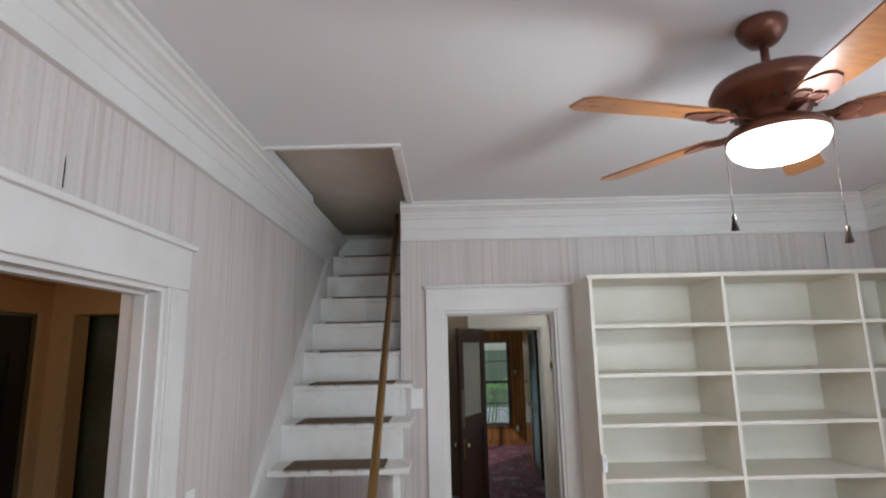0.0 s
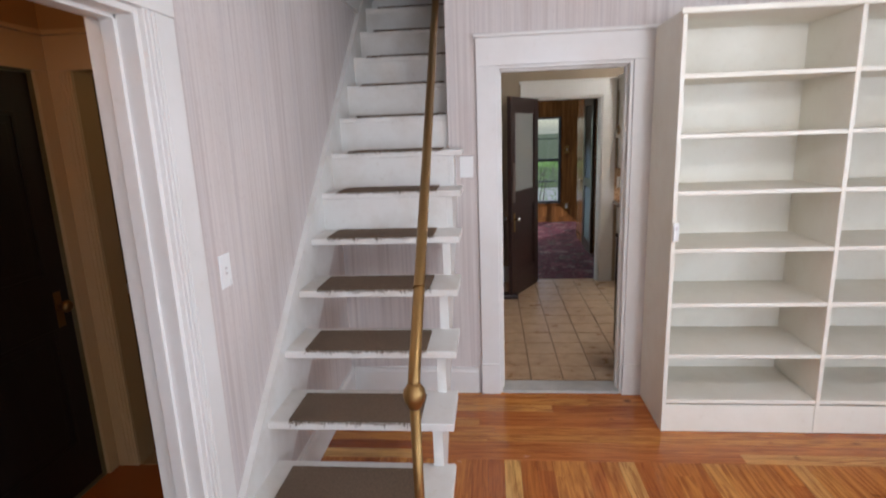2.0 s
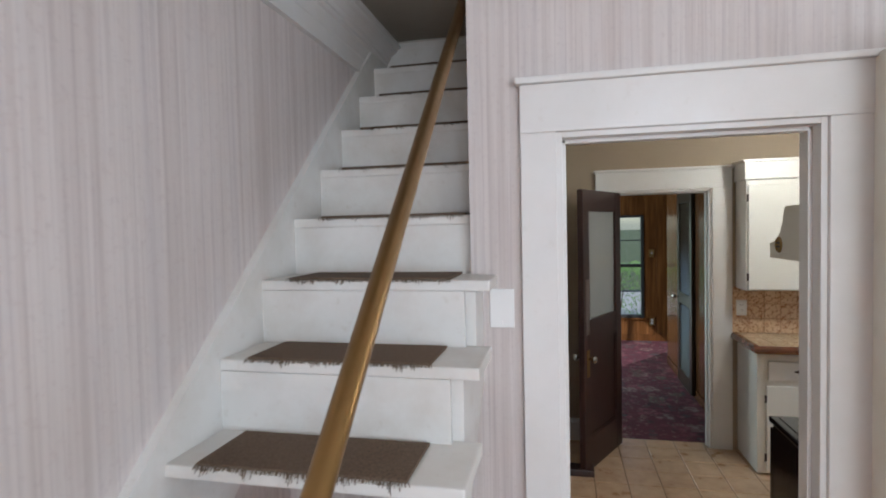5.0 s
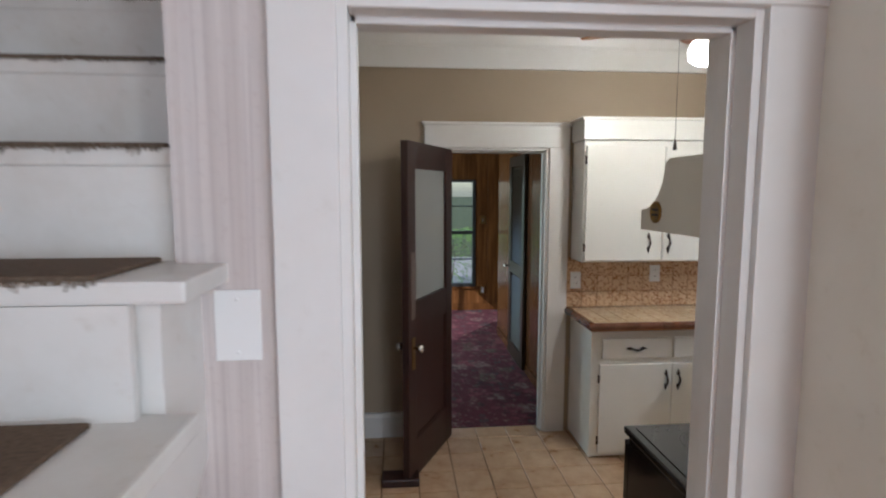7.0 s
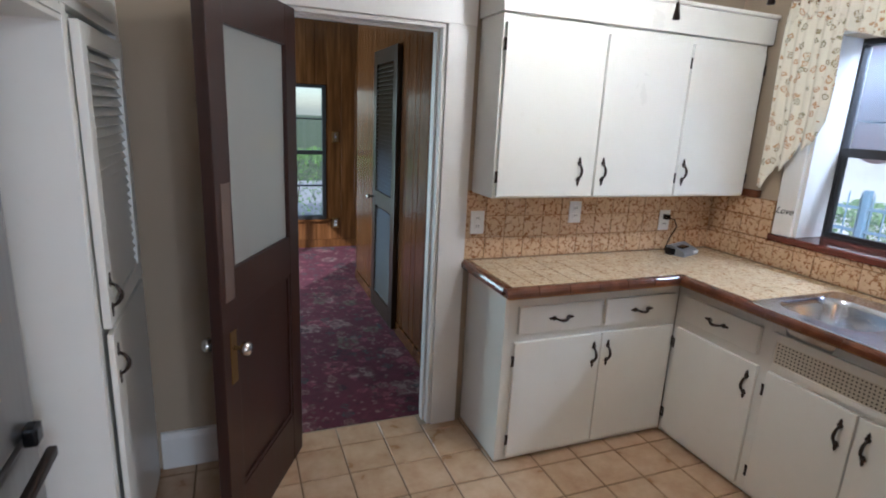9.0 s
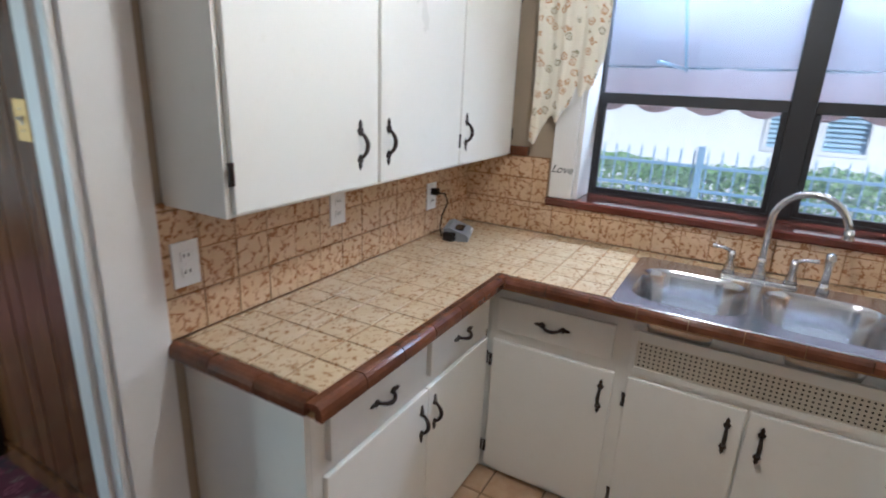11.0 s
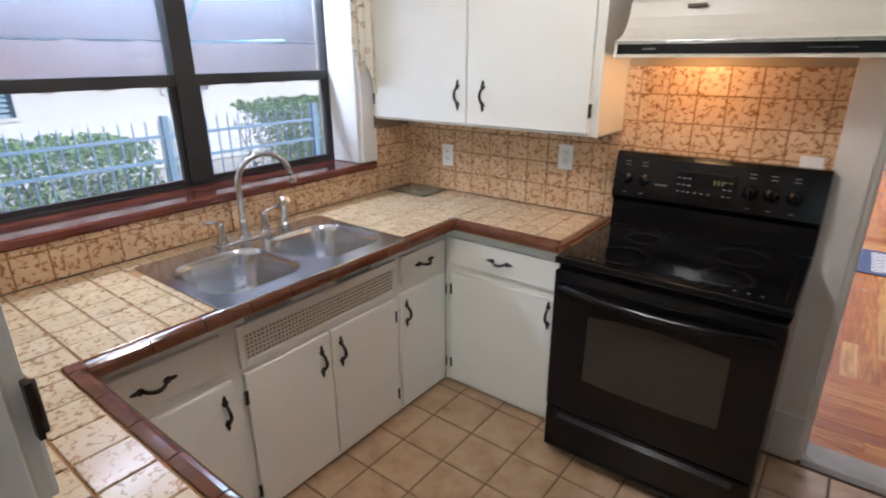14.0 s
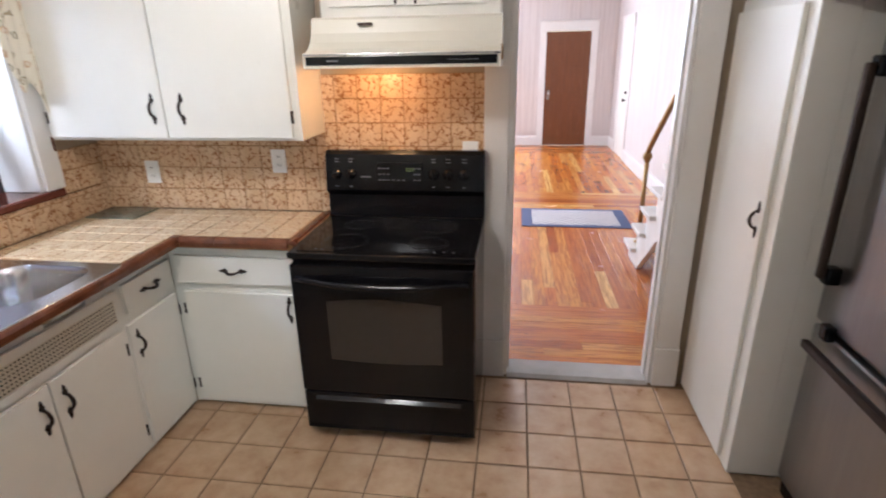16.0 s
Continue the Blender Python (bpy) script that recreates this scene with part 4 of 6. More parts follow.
# ---- ceiling fan of the living room ----
def fan(name, m, label, blades, first, shade, blade_len=0.52, drop=0.0, chains=((165, 0.24), (-18, 0.30))):
    """A ceiling fan hung from its origin; drop: how much longer the rod is."""
    ob = thing(name, label, "ceiling fan", m)
    part("canopy", G().lathe([(0.07, 0.0), (0.075, -0.012), (0.068, -0.04), (0.045, -0.07), (0.02, -0.078)]), FANMETAL, ob)
    part("downrod", G().lathe([(0.013, -0.07), (0.013, -0.14 - drop)], (0, 0, 0), 14), FANMETAL, ob)
    part("motor_housing", G().lathe([(0.03, -0.125), (0.11, -0.137), (0.162, -0.16), (0.176, -0.19), (0.168, -0.217), (0.125, -0.237), (0.115, -0.255), (0.10, -0.26), (0.095, -0.29), (0.08, -0.305)], (0, 0, -drop), 36), FANMETAL, ob)
    for k in range(24):
        a = 2 * math.pi * k / 24
        part("vent_fin", G().box(math.cos(a) * 0.118 - 0.004, math.cos(a) * 0.118 + 0.004, math.sin(a) * 0.118 - 0.004, math.sin(a) * 0.118 + 0.004, -0.256 - drop, -0.236 - drop), IRON, ob)
    for k in range(blades):
        a = first + 360 / blades * k
        g = G()
        outline = [(0.20, 0.045), (0.30, 0.058), (0.20 + blade_len - 0.03, 0.068), (0.20 + blade_len, 0.045), (0.20 + blade_len, -0.045), (0.20 + blade_len - 0.03, -0.068), (0.30, -0.058), (0.20, -0.045)]
        g.prism(outline, "z", -0.0035, 0.0035)
        b = part("blade", g, FANWOOD, ob)
        b.matrix_local = pose(0, 0, -0.285 - drop, 0, 0, a) @ pose(0, 0, 0, -11, 0, 0)
        g = G().prism([(0.08, 0.014), (0.15, 0.016), (0.18, 0.045), (0.25, 0.05), (0.30, 0.022), (0.31, 0), (0.30, -0.022), (0.25, -0.05), (0.18, -0.045), (0.15, -0.016), (0.08, -0.014)], "z", -0.010, -0.0035)
        g.tube([(0.19 + 0.03 * math.cos(q), 0.02 + 0.018 * math.sin(q), -0.012) for q in [j * 0.5 for j in range(13)]], 0.005, 6)
        g.tube([(0.19 + 0.03 * math.cos(q), -0.02 + 0.018 * math.sin(q), -0.012) for q in [j * 0.5 for j in range(13)]], 0.005, 6)
        br = part("bracket", g, FANMETAL, b, "scrolled copper bracket")
    part("light_ring", G().lathe([(0.08, -0.30), (0.13, -0.315), (0.142, -0.33), (0.142, -0.345), (0.13, -0.348)], (0, 0, -drop), 36), FANMETAL, ob)
    if shade == "bowl":
        part("glass_bowl", G().lathe([(0.137, -0.346), (0.140, -0.36), (0.128, -0.385), (0.10, -0.405), (0.05, -0.418), (0.004, -0.421)], (0, 0, -drop), 36), LAMPGLASS, ob, "lit frosted glass bowl")
    else:
        part("glass_shade", G().lathe([(0.05, -0.346), (0.09, -0.37), (0.105, -0.41), (0.10, -0.45), (0.06, -0.475), (0.004, -0.48)], (0, 0, -drop), 32), LAMPGLASS, ob, "lit frosted schoolhouse shade")
    for a, ln in chains:
        cx, cy = 0.146 * math.cos(radians(a)), 0.146 * math.sin(radians(a))
        ch = part("pull_chain", G().tube([(cx, cy, -0.335 - drop), (cx, cy, -0.335 - drop - ln)], 0.0012, 6), IRON, ob)
        part("tassel", G().lathe([(0.004, 0), (0.007, -0.008), (0.006, -0.014), (0.012, -0.05), (0.003, -0.052)], (cx, cy, -0.335 - drop - ln), 12), IRON, ch)
    return ob


fan("ceiling_fan", at(3.125, 2.17, H), "copper-brown five-blade ceiling fan with lit bowl", 5, 121, "bowl", 0.47, 0.045)
fan("kitchen_fan", at(3.71, 5.89, H), "wooden-bladed kitchen ceiling fan with lit shade", 4, 150, "globe", 0.42, 0.0, ((165, 0.50), (-18, 0.44)))

# ---- small wear on the walls and bookcase ----
setting("wallpaper_tear", G().prism([(1.953, 2.25), (1.957, 2.252), (1.958, 2.30), (1.9555, 2.342), (1.953, 2.32)], "x", XL, XL + 0.0012), HOLE, "thin dark tear in the wallpaper", "tear")
setting("wallpaper_tear", G().prism([(4.778, 2.31), (4.782, 2.315), (4.784, 2.45), (4.781, 2.58), (4.778, 2.50)], "y", YW - 0.0012, YW), HOLE, "thin dark tear in the wallpaper", "tear")
dv = thing("door_chime", "small white plastic box on the bookcase upright", "wall device", at(2.987, 3.845, 1.145))
part("case", G().box(-0.014, 0.014, -0.022, -0.001, -0.048, 0.048, 0.004), PLASTIC, dv)
part("button", G().box(-0.006, 0.006, -0.0245, -0.021, 0.012, 0.03, 0.002), LATTICE, dv)


# ---- kitchen joinery: local x to the right, y into the wall, z up; the front is at y = 0 ----
def pull(parent, x, z, upright, name="handle", y=0.0):
    """A dark bail pull with spade ends."""
    g = G()
    s = 0.036
    arc = [(-s + 2 * s * k / 10, -0.004 - 0.024 * math.sin(math.pi * k / 10) ** 0.7) for k in range(11)]
    if upright:
        g.tube([(x, y + d, z + u) for u, d in arc], [0.0046 + 0.0022 * math.sin(math.pi * k / 10) for k in range(11)], 8)
    else:
        g.tube([(x + u, y + d, z - 0.006 * math.sin(math.pi * (u + s) / (2 * s))) for u, d in arc], [0.0046 + 0.0022 * math.sin(math.pi * k / 10) for k in range(11)], 8)
    h = part(name, g, IRON, parent, "antique bronze pull")
    for e in (-1, 1):
        pts = [(0.0, e * (s - 0.012)), (0.008, e * (s - 0.004)), (0.012, e * (s + 0.006)), (0.005, e * (s + 0.015)), (0.007, e * (s + 0.021)), (0.0, e * (s + 0.034)), (-0.007, e * (s + 0.021)), (-0.005, e * (s + 0.015)), (-0.012, e * (s + 0.006)), (-0.008, e * (s - 0.004))]
        if upright:
            q = [(x + u, z + v) for u, v in pts]
        else:
            q = [(x + v, z + u) for u, v in pts]
        part("spade_end", G().prism(q, "y", y - 0.004, y - 0.0005), IRON, h)
    return h


def hinge(parent, x, z, y=0.0):
    g = G().prism([(x - 0.009, z - 0.026), (x + 0.009, z - 0.026), (x + 0.006, z), (x + 0.009, z + 0.026), (x - 0.009, z + 0.026), (x - 0.006, z)], "y", y - 0.0035, y + 0.001)
    g.tube([(x, y - 0.005, z - 0.024), (x, y - 0.005, z + 0.024)], 0.0042, 8)
    return part("hinge", g, IRON, parent, "dark bronze hinge")


def cab_door(parent, x0, x1, z0, z1, handle=None, hinge_side=None, name="door", t=0.018, hz=None, inset=0.038):
    d = part(name, G().box(x0, x1, -t, -0.0005, z0, z1, 0.004), CAB, parent)
    if handle:
        hx = {"l": x0 + inset, "r": x1 - inset, "c": (x0 + x1) / 2}[handle]
        pull(d, hx, hz if hz else (z0 + z1) / 2, handle != "c", "handle", -t)
    if hinge_side:
        ex = x0 - 0.003 if hinge_side == "l" else x1 + 0.003
        for z in (z0 + 0.09, z1 - 0.09):
            hinge(d, ex, z, -t + 0.004)
    return d


def carcass(parent, w, d, z0, z1, top=True):
    """The box of a cabinet: two sides, bottom, back, face and top, each a panel of its own."""
    part("side_panel", G().box(0, 0.018, 0.0, d, z0, z1, 0.002), CAB, parent)
    part("side_panel", G().box(w - 0.018, w, 0.0, d, z0, z1, 0.002), CAB, parent)
    part("bottom_panel", G().box(0.018, w - 0.018, 0.004, d, z0, z0 + 0.02), CAB, parent)
    part("back_panel", G().box(0.018, w - 0.018, d - 0.01, d, z0 + 0.02, z1 - 0.02), CAB, parent)
    part("face_frame", G().box(0.018, w - 0.018, 0.0, 0.018, z0 + 0.02, z1 - 0.02), CAB, parent)
    if top:
        part("top_panel", G().box(0.018, w - 0.018, 0.004, d, z1 - 0.02, z1), CAB, parent)


TOPZ = 0.913
# far run
c = thing("base_cabinet", "white base cabinet with two drawers and two doors", "cabinet", at(3.405, 6.546), "kitchen base cabinets")
carcass(c, 1.003, YF - 6.546 - 0.003, 0.012, 0.862)
for x0, x1, hs in ((0.066, 0.512, "r"), (0.542, 0.972, "l")):
    cab_door(c, x0, x1, 0.668, 0.80, "c", None, "drawer_front", 0.02)
    cab_door(c, x0 - (0.012 if hs == "r" else 0.004), x1 + (0.02 if hs == "r" else 0.012), 0.04, 0.628, hs, "l" if hs == "r" else "r", "door", 0.018, 0.522)
# window run
c = thing("sink_cabinet", "white sink cabinet with pegboard vent and double doors", "cabinet", at(4.41, 6.544, 0, -90), "kitchen base cabinets")
carcass(c, 1.678, XR - 4.41 - 0.003, 0.012, 0.862, False)
cab_door(c, 0.045, 0.485, 0.668, 0.80, "c", None, "drawer_front", 0.02)
cab_door(c, 0.035, 0.50, 0.04, 0.622, "r", "l", "door", 0.018, 0.518)
vent = part("vent_panel", G().box(0.56, 1.285, -0.012, -0.0005, 0.668, 0.765, 0.002), PEG, c, "cream pegboard vent panel")
g = G()
for i in range(46):
    for j in range(6):
        g.lathe([(0.0036, -0.0125), (0.0036, -0.0135)], (0.574 + i * 0.0155, 0, 0.678 + j * 0.0155), 6, "y")
tagged(part("perforation", g, HOLE, vent), kind="stuff")
for p, q, zz0, zz1 in ((0.54, 0.56, 0.645, 0.80), (1.285, 1.305, 0.645, 0.80), (0.56, 1.285, 0.645, 0.668), (0.56, 1.285, 0.765, 0.80)):
    part("vent_frame", G().box(p, q, -0.016, 0, zz0, zz1, 0.002), CAB, c)
cab_door(c, 0.547, 0.914, 0.04, 0.622, "r", "l", "door", 0.018, 0.515, 0.045)
cab_door(c, 0.922, 1.29, 0.04, 0.622, "l", "r", "door", 0.018, 0.515, 0.045)
cab_door(c, 1.34, 1.648, 0.672, 0.802, "c", None, "drawer_front", 0.02)
cab_door(c, 1.325, 1.655, 0.04, 0.628, "l", "r", "door", 0.018, 0.525)
# near run
c = thing("corner_cabinet", "white base cabinet with one drawer beside the range", "cabinet", at(4.41, 4.864, 0, 180), "kitchen base cabinets")
carcass(c, 0.655, 4.864 - YK - 0.003, 0.012, 0.862)
cab_door(c, 0.03, 0.61, 0.68, 0.815, "c", None, "drawer_front", 0.02)
cab_door(c, 0.05, 0.61, 0.04, 0.635, "r", "l", "door", 0.018, 0.56)

# upper cabinets
c = thing("wall_cabinet", "white wall cabinet with three doors and a flat cornice", "cabinet", at(3.396, 6.742), "kitchen wall cabinets")
carcass(c, 1.56, YF - 6.742 - 0.003, 1.262, 2.06)
cab_door(c, 0.012, 0.53, 1.272, 2.022, "r", "l", "door", 0.018, 1.392, 0.085)
cab_door(c, 0.544, 1.041, 1.272, 2.022, "l", "r", "door", 0.018, 1.392)
cab_door(c, 1.053, 1.545, 1.272, 2.022, "l", "r", "door", 0.018, 1.392)
part("cornice", G().box(-0.014, 1.575, -0.024, YF - 6.742 - 0.003, 2.062, 2.186, 0.003).box(-0.03, 1.575, -0.04, YF - 6.742 - 0.003, 2.186, 2.206, 0.005), CAB, c)
c = thing("wall_cabinet", "white wall cabinet with two doors beside the hood", "cabinet", at(4.985, 4.735, 0, 180), "kitchen wall cabinets")
carcass(c, 1.235, 4.735 - YK - 0.003, 1.315, 2.14)
cab_door(c, 0.03, 0.607, 1.328, 2.125, "r", "l", "door", 0.018, 1.455, 0.045)
cab_door(c, 0.616, 1.198, 1.328, 2.125, "l", "r", "door", 0.018, 1.455, 0.085)
part("cornice", G().box(0.0, 1.247, -0.022, 4.735 - YK - 0.003, 2.141, 2.228, 0.003).box(0.0, 1.265, -0.04, 4.735 - YK - 0.003, 2.228, 2.248, 0.005), CAB, c)
c = thing("hood_cabinet", "shallow white cabinet above the range hood", "cabinet", at(3.686, 4.55, 0, 180), "kitchen wall cabinets")
carcass(c, 0.783, 4.55 - YK - 0.003, 1.815, 2.24)
cab_door(c, 0.04, 0.375, 1.86, 2.2, "r", "l", "door", 0.016, 1.93)
cab_door(c, 0.385, 0.725, 1.86, 2.2, "l", "r", "door", 0.016, 1.93)

# closet wall: local x = world +y, seen from +x
CX = 1.918
cl = thing("tall_cabinet", "tall white closet with an iron pull beside the doorway", "cabinet", at(CX, YK + 0.024, 0, 90), "closet wall cabinets")
part("body", G().box(0, 0.62, 0.0, 0.12, 0.005, 1.845, 0.003).box(0.585, 0.62, 0.12, 0.78, 0.005, 1.845), CAB, cl)
cab_door(cl, 0.006, 0.548, 0.03, 1.80, "r", None, "door", 0.018, 1.07)
cl2 = thing("over_cabinet", "white upper closet doors reaching the ceiling", "cabinet", at(CX, YK + 0.024, 0, 90), "closet wall cabinets")
part("body", G().box(0, YF - YK - 0.028, 0.0, 0.085, 1.848, H - 0.003, 0.003), CAB, cl2)
for x0, x1, hs in ((0.02, 0.62, "l"), (0.66, 1.27, "r"), (1.28, 1.80, "l"), (1.86, 2.35, "l")):
    cab_door(cl2, x0, x1, 1.875, 2.66, hs, None, "door", 0.018, 2.04)
cl3 = thing("louvered_cabinet", "tall white closet with a louvered upper door", "cabinet", at(CX, 6.20, 0, 90), "closet wall cabinets")
part("body", G().box(0, 0.045, -0.002, 0.82, 0.005, 1.845, 0.002).box(0.045, 0.765, 0.03, 0.08, 0.005, 1.845).box(0.70, 0.765, -0.002, 0.03, 0.005, 1.845, 0.002), CAB, cl3)
cab_door(cl3, 0.10, 0.69, 0.03, 0.93, "l", None, "door", 0.018, 0.82)
lv = part("louver_frame", G().box(0.10, 0.16, -0.018, 0.006, 0.95, 1.82, 0.003).box(0.63, 0.69, -0.018, 0.006, 0.95, 1.82, 0.003).box(0.16, 0.63, -0.018, 0.006, 1.76, 1.82, 0.003).box(0.16, 0.63, -0.018, 0.006, 0.95, 1.01, 0.003), CAB, cl3)
for k in range(24):
    z = 1.02 + k * 0.0305
    part("slat", G().prism([(-0.014, z), (-0.010, z - 0.003), (0.006, z + 0.026), (0.003, z + 0.029)], "x", 0.16, 0.63), CAB, lv)
pull(lv, 0.125, 1.05, True, "handle", -0.018)
part("niche_lintel", G().box(0.62, 1.736, 0.0, 0.14, 1.80, 1.846, 0.002).box(0.625, 1.73, -0.006, 0.0, 1.815, 1.835), CAB, cl2, "white wooden strip over the refrigerator")

# refrigerator
fr = thing("refrigerator", "brushed steel bottom-freezer refrigerator in its niche", "refrigerator", at(1.75, 5.16, 0, 90))
part("body", G().box(0.0, 0.98, 0.05, 0.66, 0.03, 1.79, 0.006), shiny("dark_fridge_side", (0.05, 0.05, 0.05), 0.5), fr)
part("freezer_door", G().box(0.004, 0.976, -0.02, 0.045, 0.09, 0.757, 0.012), FRIDGESTEEL, fr)
part("upper_door", G().box(0.004, 0.976, -0.02, 0.045, 0.775, 1.785, 0.012), FRIDGESTEEL, fr)
hd = part("freezer_handle", G().box(0.05, 0.93, -0.075, -0.05, 0.685, 0.715, 0.008), IRON, fr, "dark bar handle")
for x in (0.09, 0.87):
    part("handle_bracket", G().box(x, x + 0.05, -0.052, -0.018, 0.748, 0.80, 0.008), BLACK, hd)
hd = part("door_handle", G().box(0.055, 0.082, -0.085, -0.06, 0.95, 1.62, 0.008), IRON, fr, "dark bar handle")
for z in (0.93, 1.58):
    part("handle_bracket", G().box(0.045, 0.092, -0.064, -0.018, z, z + 0.06, 0.01), BLACK, hd)
part("toe_grille", G().box(0.01, 0.97, 0.0, 0.04, 0.012, 0.085, 0.003), BLACK, fr)

# ---- countertop ----
ct = thing("countertop", "cream marked tile worktop with brown glazed edging", "countertop", at(4.3, 6.4, 0))
CT = Vector((4.3, 6.4, 0))
CX0, CXI, CYF, CYN, SX = 3.354, 4.303, 6.445, 4.93, 3.745
g = G().box(CX0 + 0.02, XR - 0.002, CYF + 0.02, YF - 0.002, 0.864, 0.9085)
g.box(CXI + 0.02, 4.365, 5.245, CYF + 0.02, 0.864, 0.9085).box(4.80, XR - 0.002, 5.245, CYF + 0.02, 0.864, 0.9085)
g.box(4.365, 4.80, 6.065, CYF + 0.02, 0.864, 0.9085)
g.box(SX + 0.004, XR - 0.002, YK + 0.002, CYN - 0.02, 0.864, 0.9085).box(CXI + 0.02, XR - 0.002, CYN - 0.02, 5.245, 0.864, 0.9085)
o = part("bed", g, CGROUT, ct, "ochre mortar bed between the tiles")
o.location = -CT

# ---- sink ----
sk = thing("sink", "double-bowl brushed steel drop-in sink", "sink", at(4.60, 5.665, TOPZ))


def rrect(cx, cy, w, h, r, n=6):
    out = []
    for qx, qy, a0 in ((1, 1, 0), (-1, 1, 90), (-1, -1, 180), (1, -1, 270)):
        for k in range(n + 1):
            a = radians(a0 + 90 * k / n)
            out.append((cx + qx * (w / 2 - r) + r * math.cos(a), cy + qy * (h / 2 - r) + r * math.sin(a)))
    return out


g = G()
outer = [g.bm.verts.new((x, y, 0.006)) for x, y in rrect(0.0, 0, 0.57, 0.83, 0.03)]
edges = [g.bm.edges.new((outer[i], outer[(i + 1) % len(outer)])) for i in range(len(outer))]
low = [g.bm.verts.new((v.co.x * 1.006, v.co.y * 1.004, 0.0)) for v in outer]
for i in range(len(outer)):
    g.bm.faces.new((outer[i], low[i], low[(i + 1) % len(low)], outer[(i + 1) % len(outer)])).smooth = True
bowl_loops = []
for cy, w, h, x in ((0.2, 0.385, 0.355, -0.025), (-0.195, 0.385, 0.355, -0.025)):
    lp = [g.bm.verts.new((px, py, 0.006)) for px, py in rrect(x, cy, w, h, 0.10)]
    edges += [g.bm.edges.new((lp[i], lp[(i + 1) % len(lp)])) for i in range(len(lp))]
    bowl_loops.append((lp, x, cy, w, h))
bmesh.ops.triangle_fill(g.bm, use_beauty=True, use_dissolve=False, edges=edges)
part("rim", g, SINKSTEEL, sk)
for lp, x, cy, w, h in [(None, *b[1:]) for b in bowl_loops]:
    g = G()
    rings = []
    for s, z, r in ((0.0, 0.006, 0.10), (0.010, 0.0, 0.097), (0.026, -0.02, 0.095), (0.05, -0.13, 0.085), (0.07, -0.165, 0.08), (0.11, -0.18, 0.07), (0.28, -0.187, 0.03)):
        rings.append([g.bm.verts.new((px, py, z)) for px, py in rrect(x, cy, max(w - s, 0.1), max(h - s, 0.08), r)])
    for q, w2 in zip(rings, rings[1:]):
        for k in range(len(q)):
            g.bm.faces.new((q[k], q[(k + 1) % len(q)], w2[(k + 1) % len(q)], w2[k])).smooth = True
    g.bm.faces.new(rings[-1])
    b = part("bowl", g, SINKSTEEL, sk)
    part("drain", G().lathe([(0.042, -0.188), (0.042, -0.184), (0.03, -0.183), (0.026, -0.187), (0.002, -0.187)], (x, cy, 0), 24), NICKEL, b, "steel drain basket")

fc = thing("faucet", "brushed nickel gooseneck faucet with two levers and sprayer", "faucet", at(4.838, 5.66, TOPZ + 0.004))
part("deck_plate", G().box(-0.028, 0.028, -0.125, 0.125, 0, 0.012, 0.005), NICKEL, fc)
SWING_X, SWING_Y = -0.22, -0.975  # way the spout is swung
spout = [(0, 0, 0.012), (0, 0, 0.23)] + [(SWING_X * r_, SWING_Y * r_, z_) for r_, z_ in [(0.112 - 0.112 * math.cos(radians(a)), 0.23 + 0.112 * math.sin(radians(a))) for a in range(15, 166, 15)] + [(0.226, 0.238)]]
part("spout", G().tube(spout, 0.0125, 14), NICKEL, fc)
part("spout_base", G().lathe([(0.024, 0.012), (0.022, 0.03), (0.015, 0.06), (0.017, 0.075), (0.013, 0.09)], (0, 0, 0), 20), NICKEL, fc)
part("spout_tip", G().lathe([(0.0125, 0.245), (0.016, 0.228), (0.0185, 0.21), (0.012, 0.208)], (SWING_X * 0.228, SWING_Y * 0.228, 0), 18), NICKEL, fc)
for y in (0.10, -0.10):
    lv_ = part("lever_base", G().lathe([(0.024, 0.012), (0.02, 0.03), (0.012, 0.06), (0.015, 0.085), (0.010, 0.10)], (0, y, 0), 18), NICKEL, fc)
    e = 1 if y > 0 else -1
    part("lever", G().tube([(0, y, 0.095), (-0.01, y + e * 0.03, 0.108), (-0.015, y + e * 0.07, 0.112)], [0.008, 0.006, 0.008], 10), NICKEL, lv_)
sp = thing("sink_sprayer", "brushed nickel side sprayer behind the sink", "sprayer", at(4.838, 5.46, TOPZ + 0.004))
part("collar", G().lathe([(0.022, 0), (0.018, 0.02), (0.013, 0.035)], (0, 0, 0), 16), NICKEL, sp)
part("wand", G().lathe([(0.012, 0.03), (0.013, 0.09), (0.017, 0.11), (0.015, 0.14), (0.006, 0.145)], (0, 0, 0), 16), NICKEL, sp)
part("trigger", G().tube([(-0.012, 0, 0.125), (-0.04, 0, 0.135)], [0.009, 0.012], 10), NICKEL, sp)

# ---- range ----
rg = thing("range", "black freestanding electric range with glass cooktop", "range", at(3.739, 5.052, 0, 180))
RW = 0.772
part("body", G().box(0.002, RW - 0.002, 0.03, 0.585, 0.03, 0.885, 0.004), BLACK, rg)
part("cooktop", G().box(-0.002, RW + 0.002, -0.008, 0.54, 0.886, 0.912, 0.006), BLACK, rg)
ck = part("glass_top", G().box(0.03, RW - 0.03, 0.02, 0.525, 0.9125, 0.9145, 0.001), BLACKGLASS, rg, "black ceramic glass top")
for x, y, r in ((0.2, 0.15, 0.10), (0.56, 0.15, 0.085), (0.2, 0.39, 0.075), (0.56, 0.39, 0.10)):
    g = G()
    for rr in (r, r - 0.012):
        g.tube([(x + rr * math.cos(2 * math.pi * k / 40), y + rr * math.sin(2 * math.pi * k / 40), 0.9146) for k in range(41)], 0.0006, 4, False)
    part("burner_ring", g, shiny("grey_burner_print", (0.02, 0.02, 0.02), 0.3), ck)
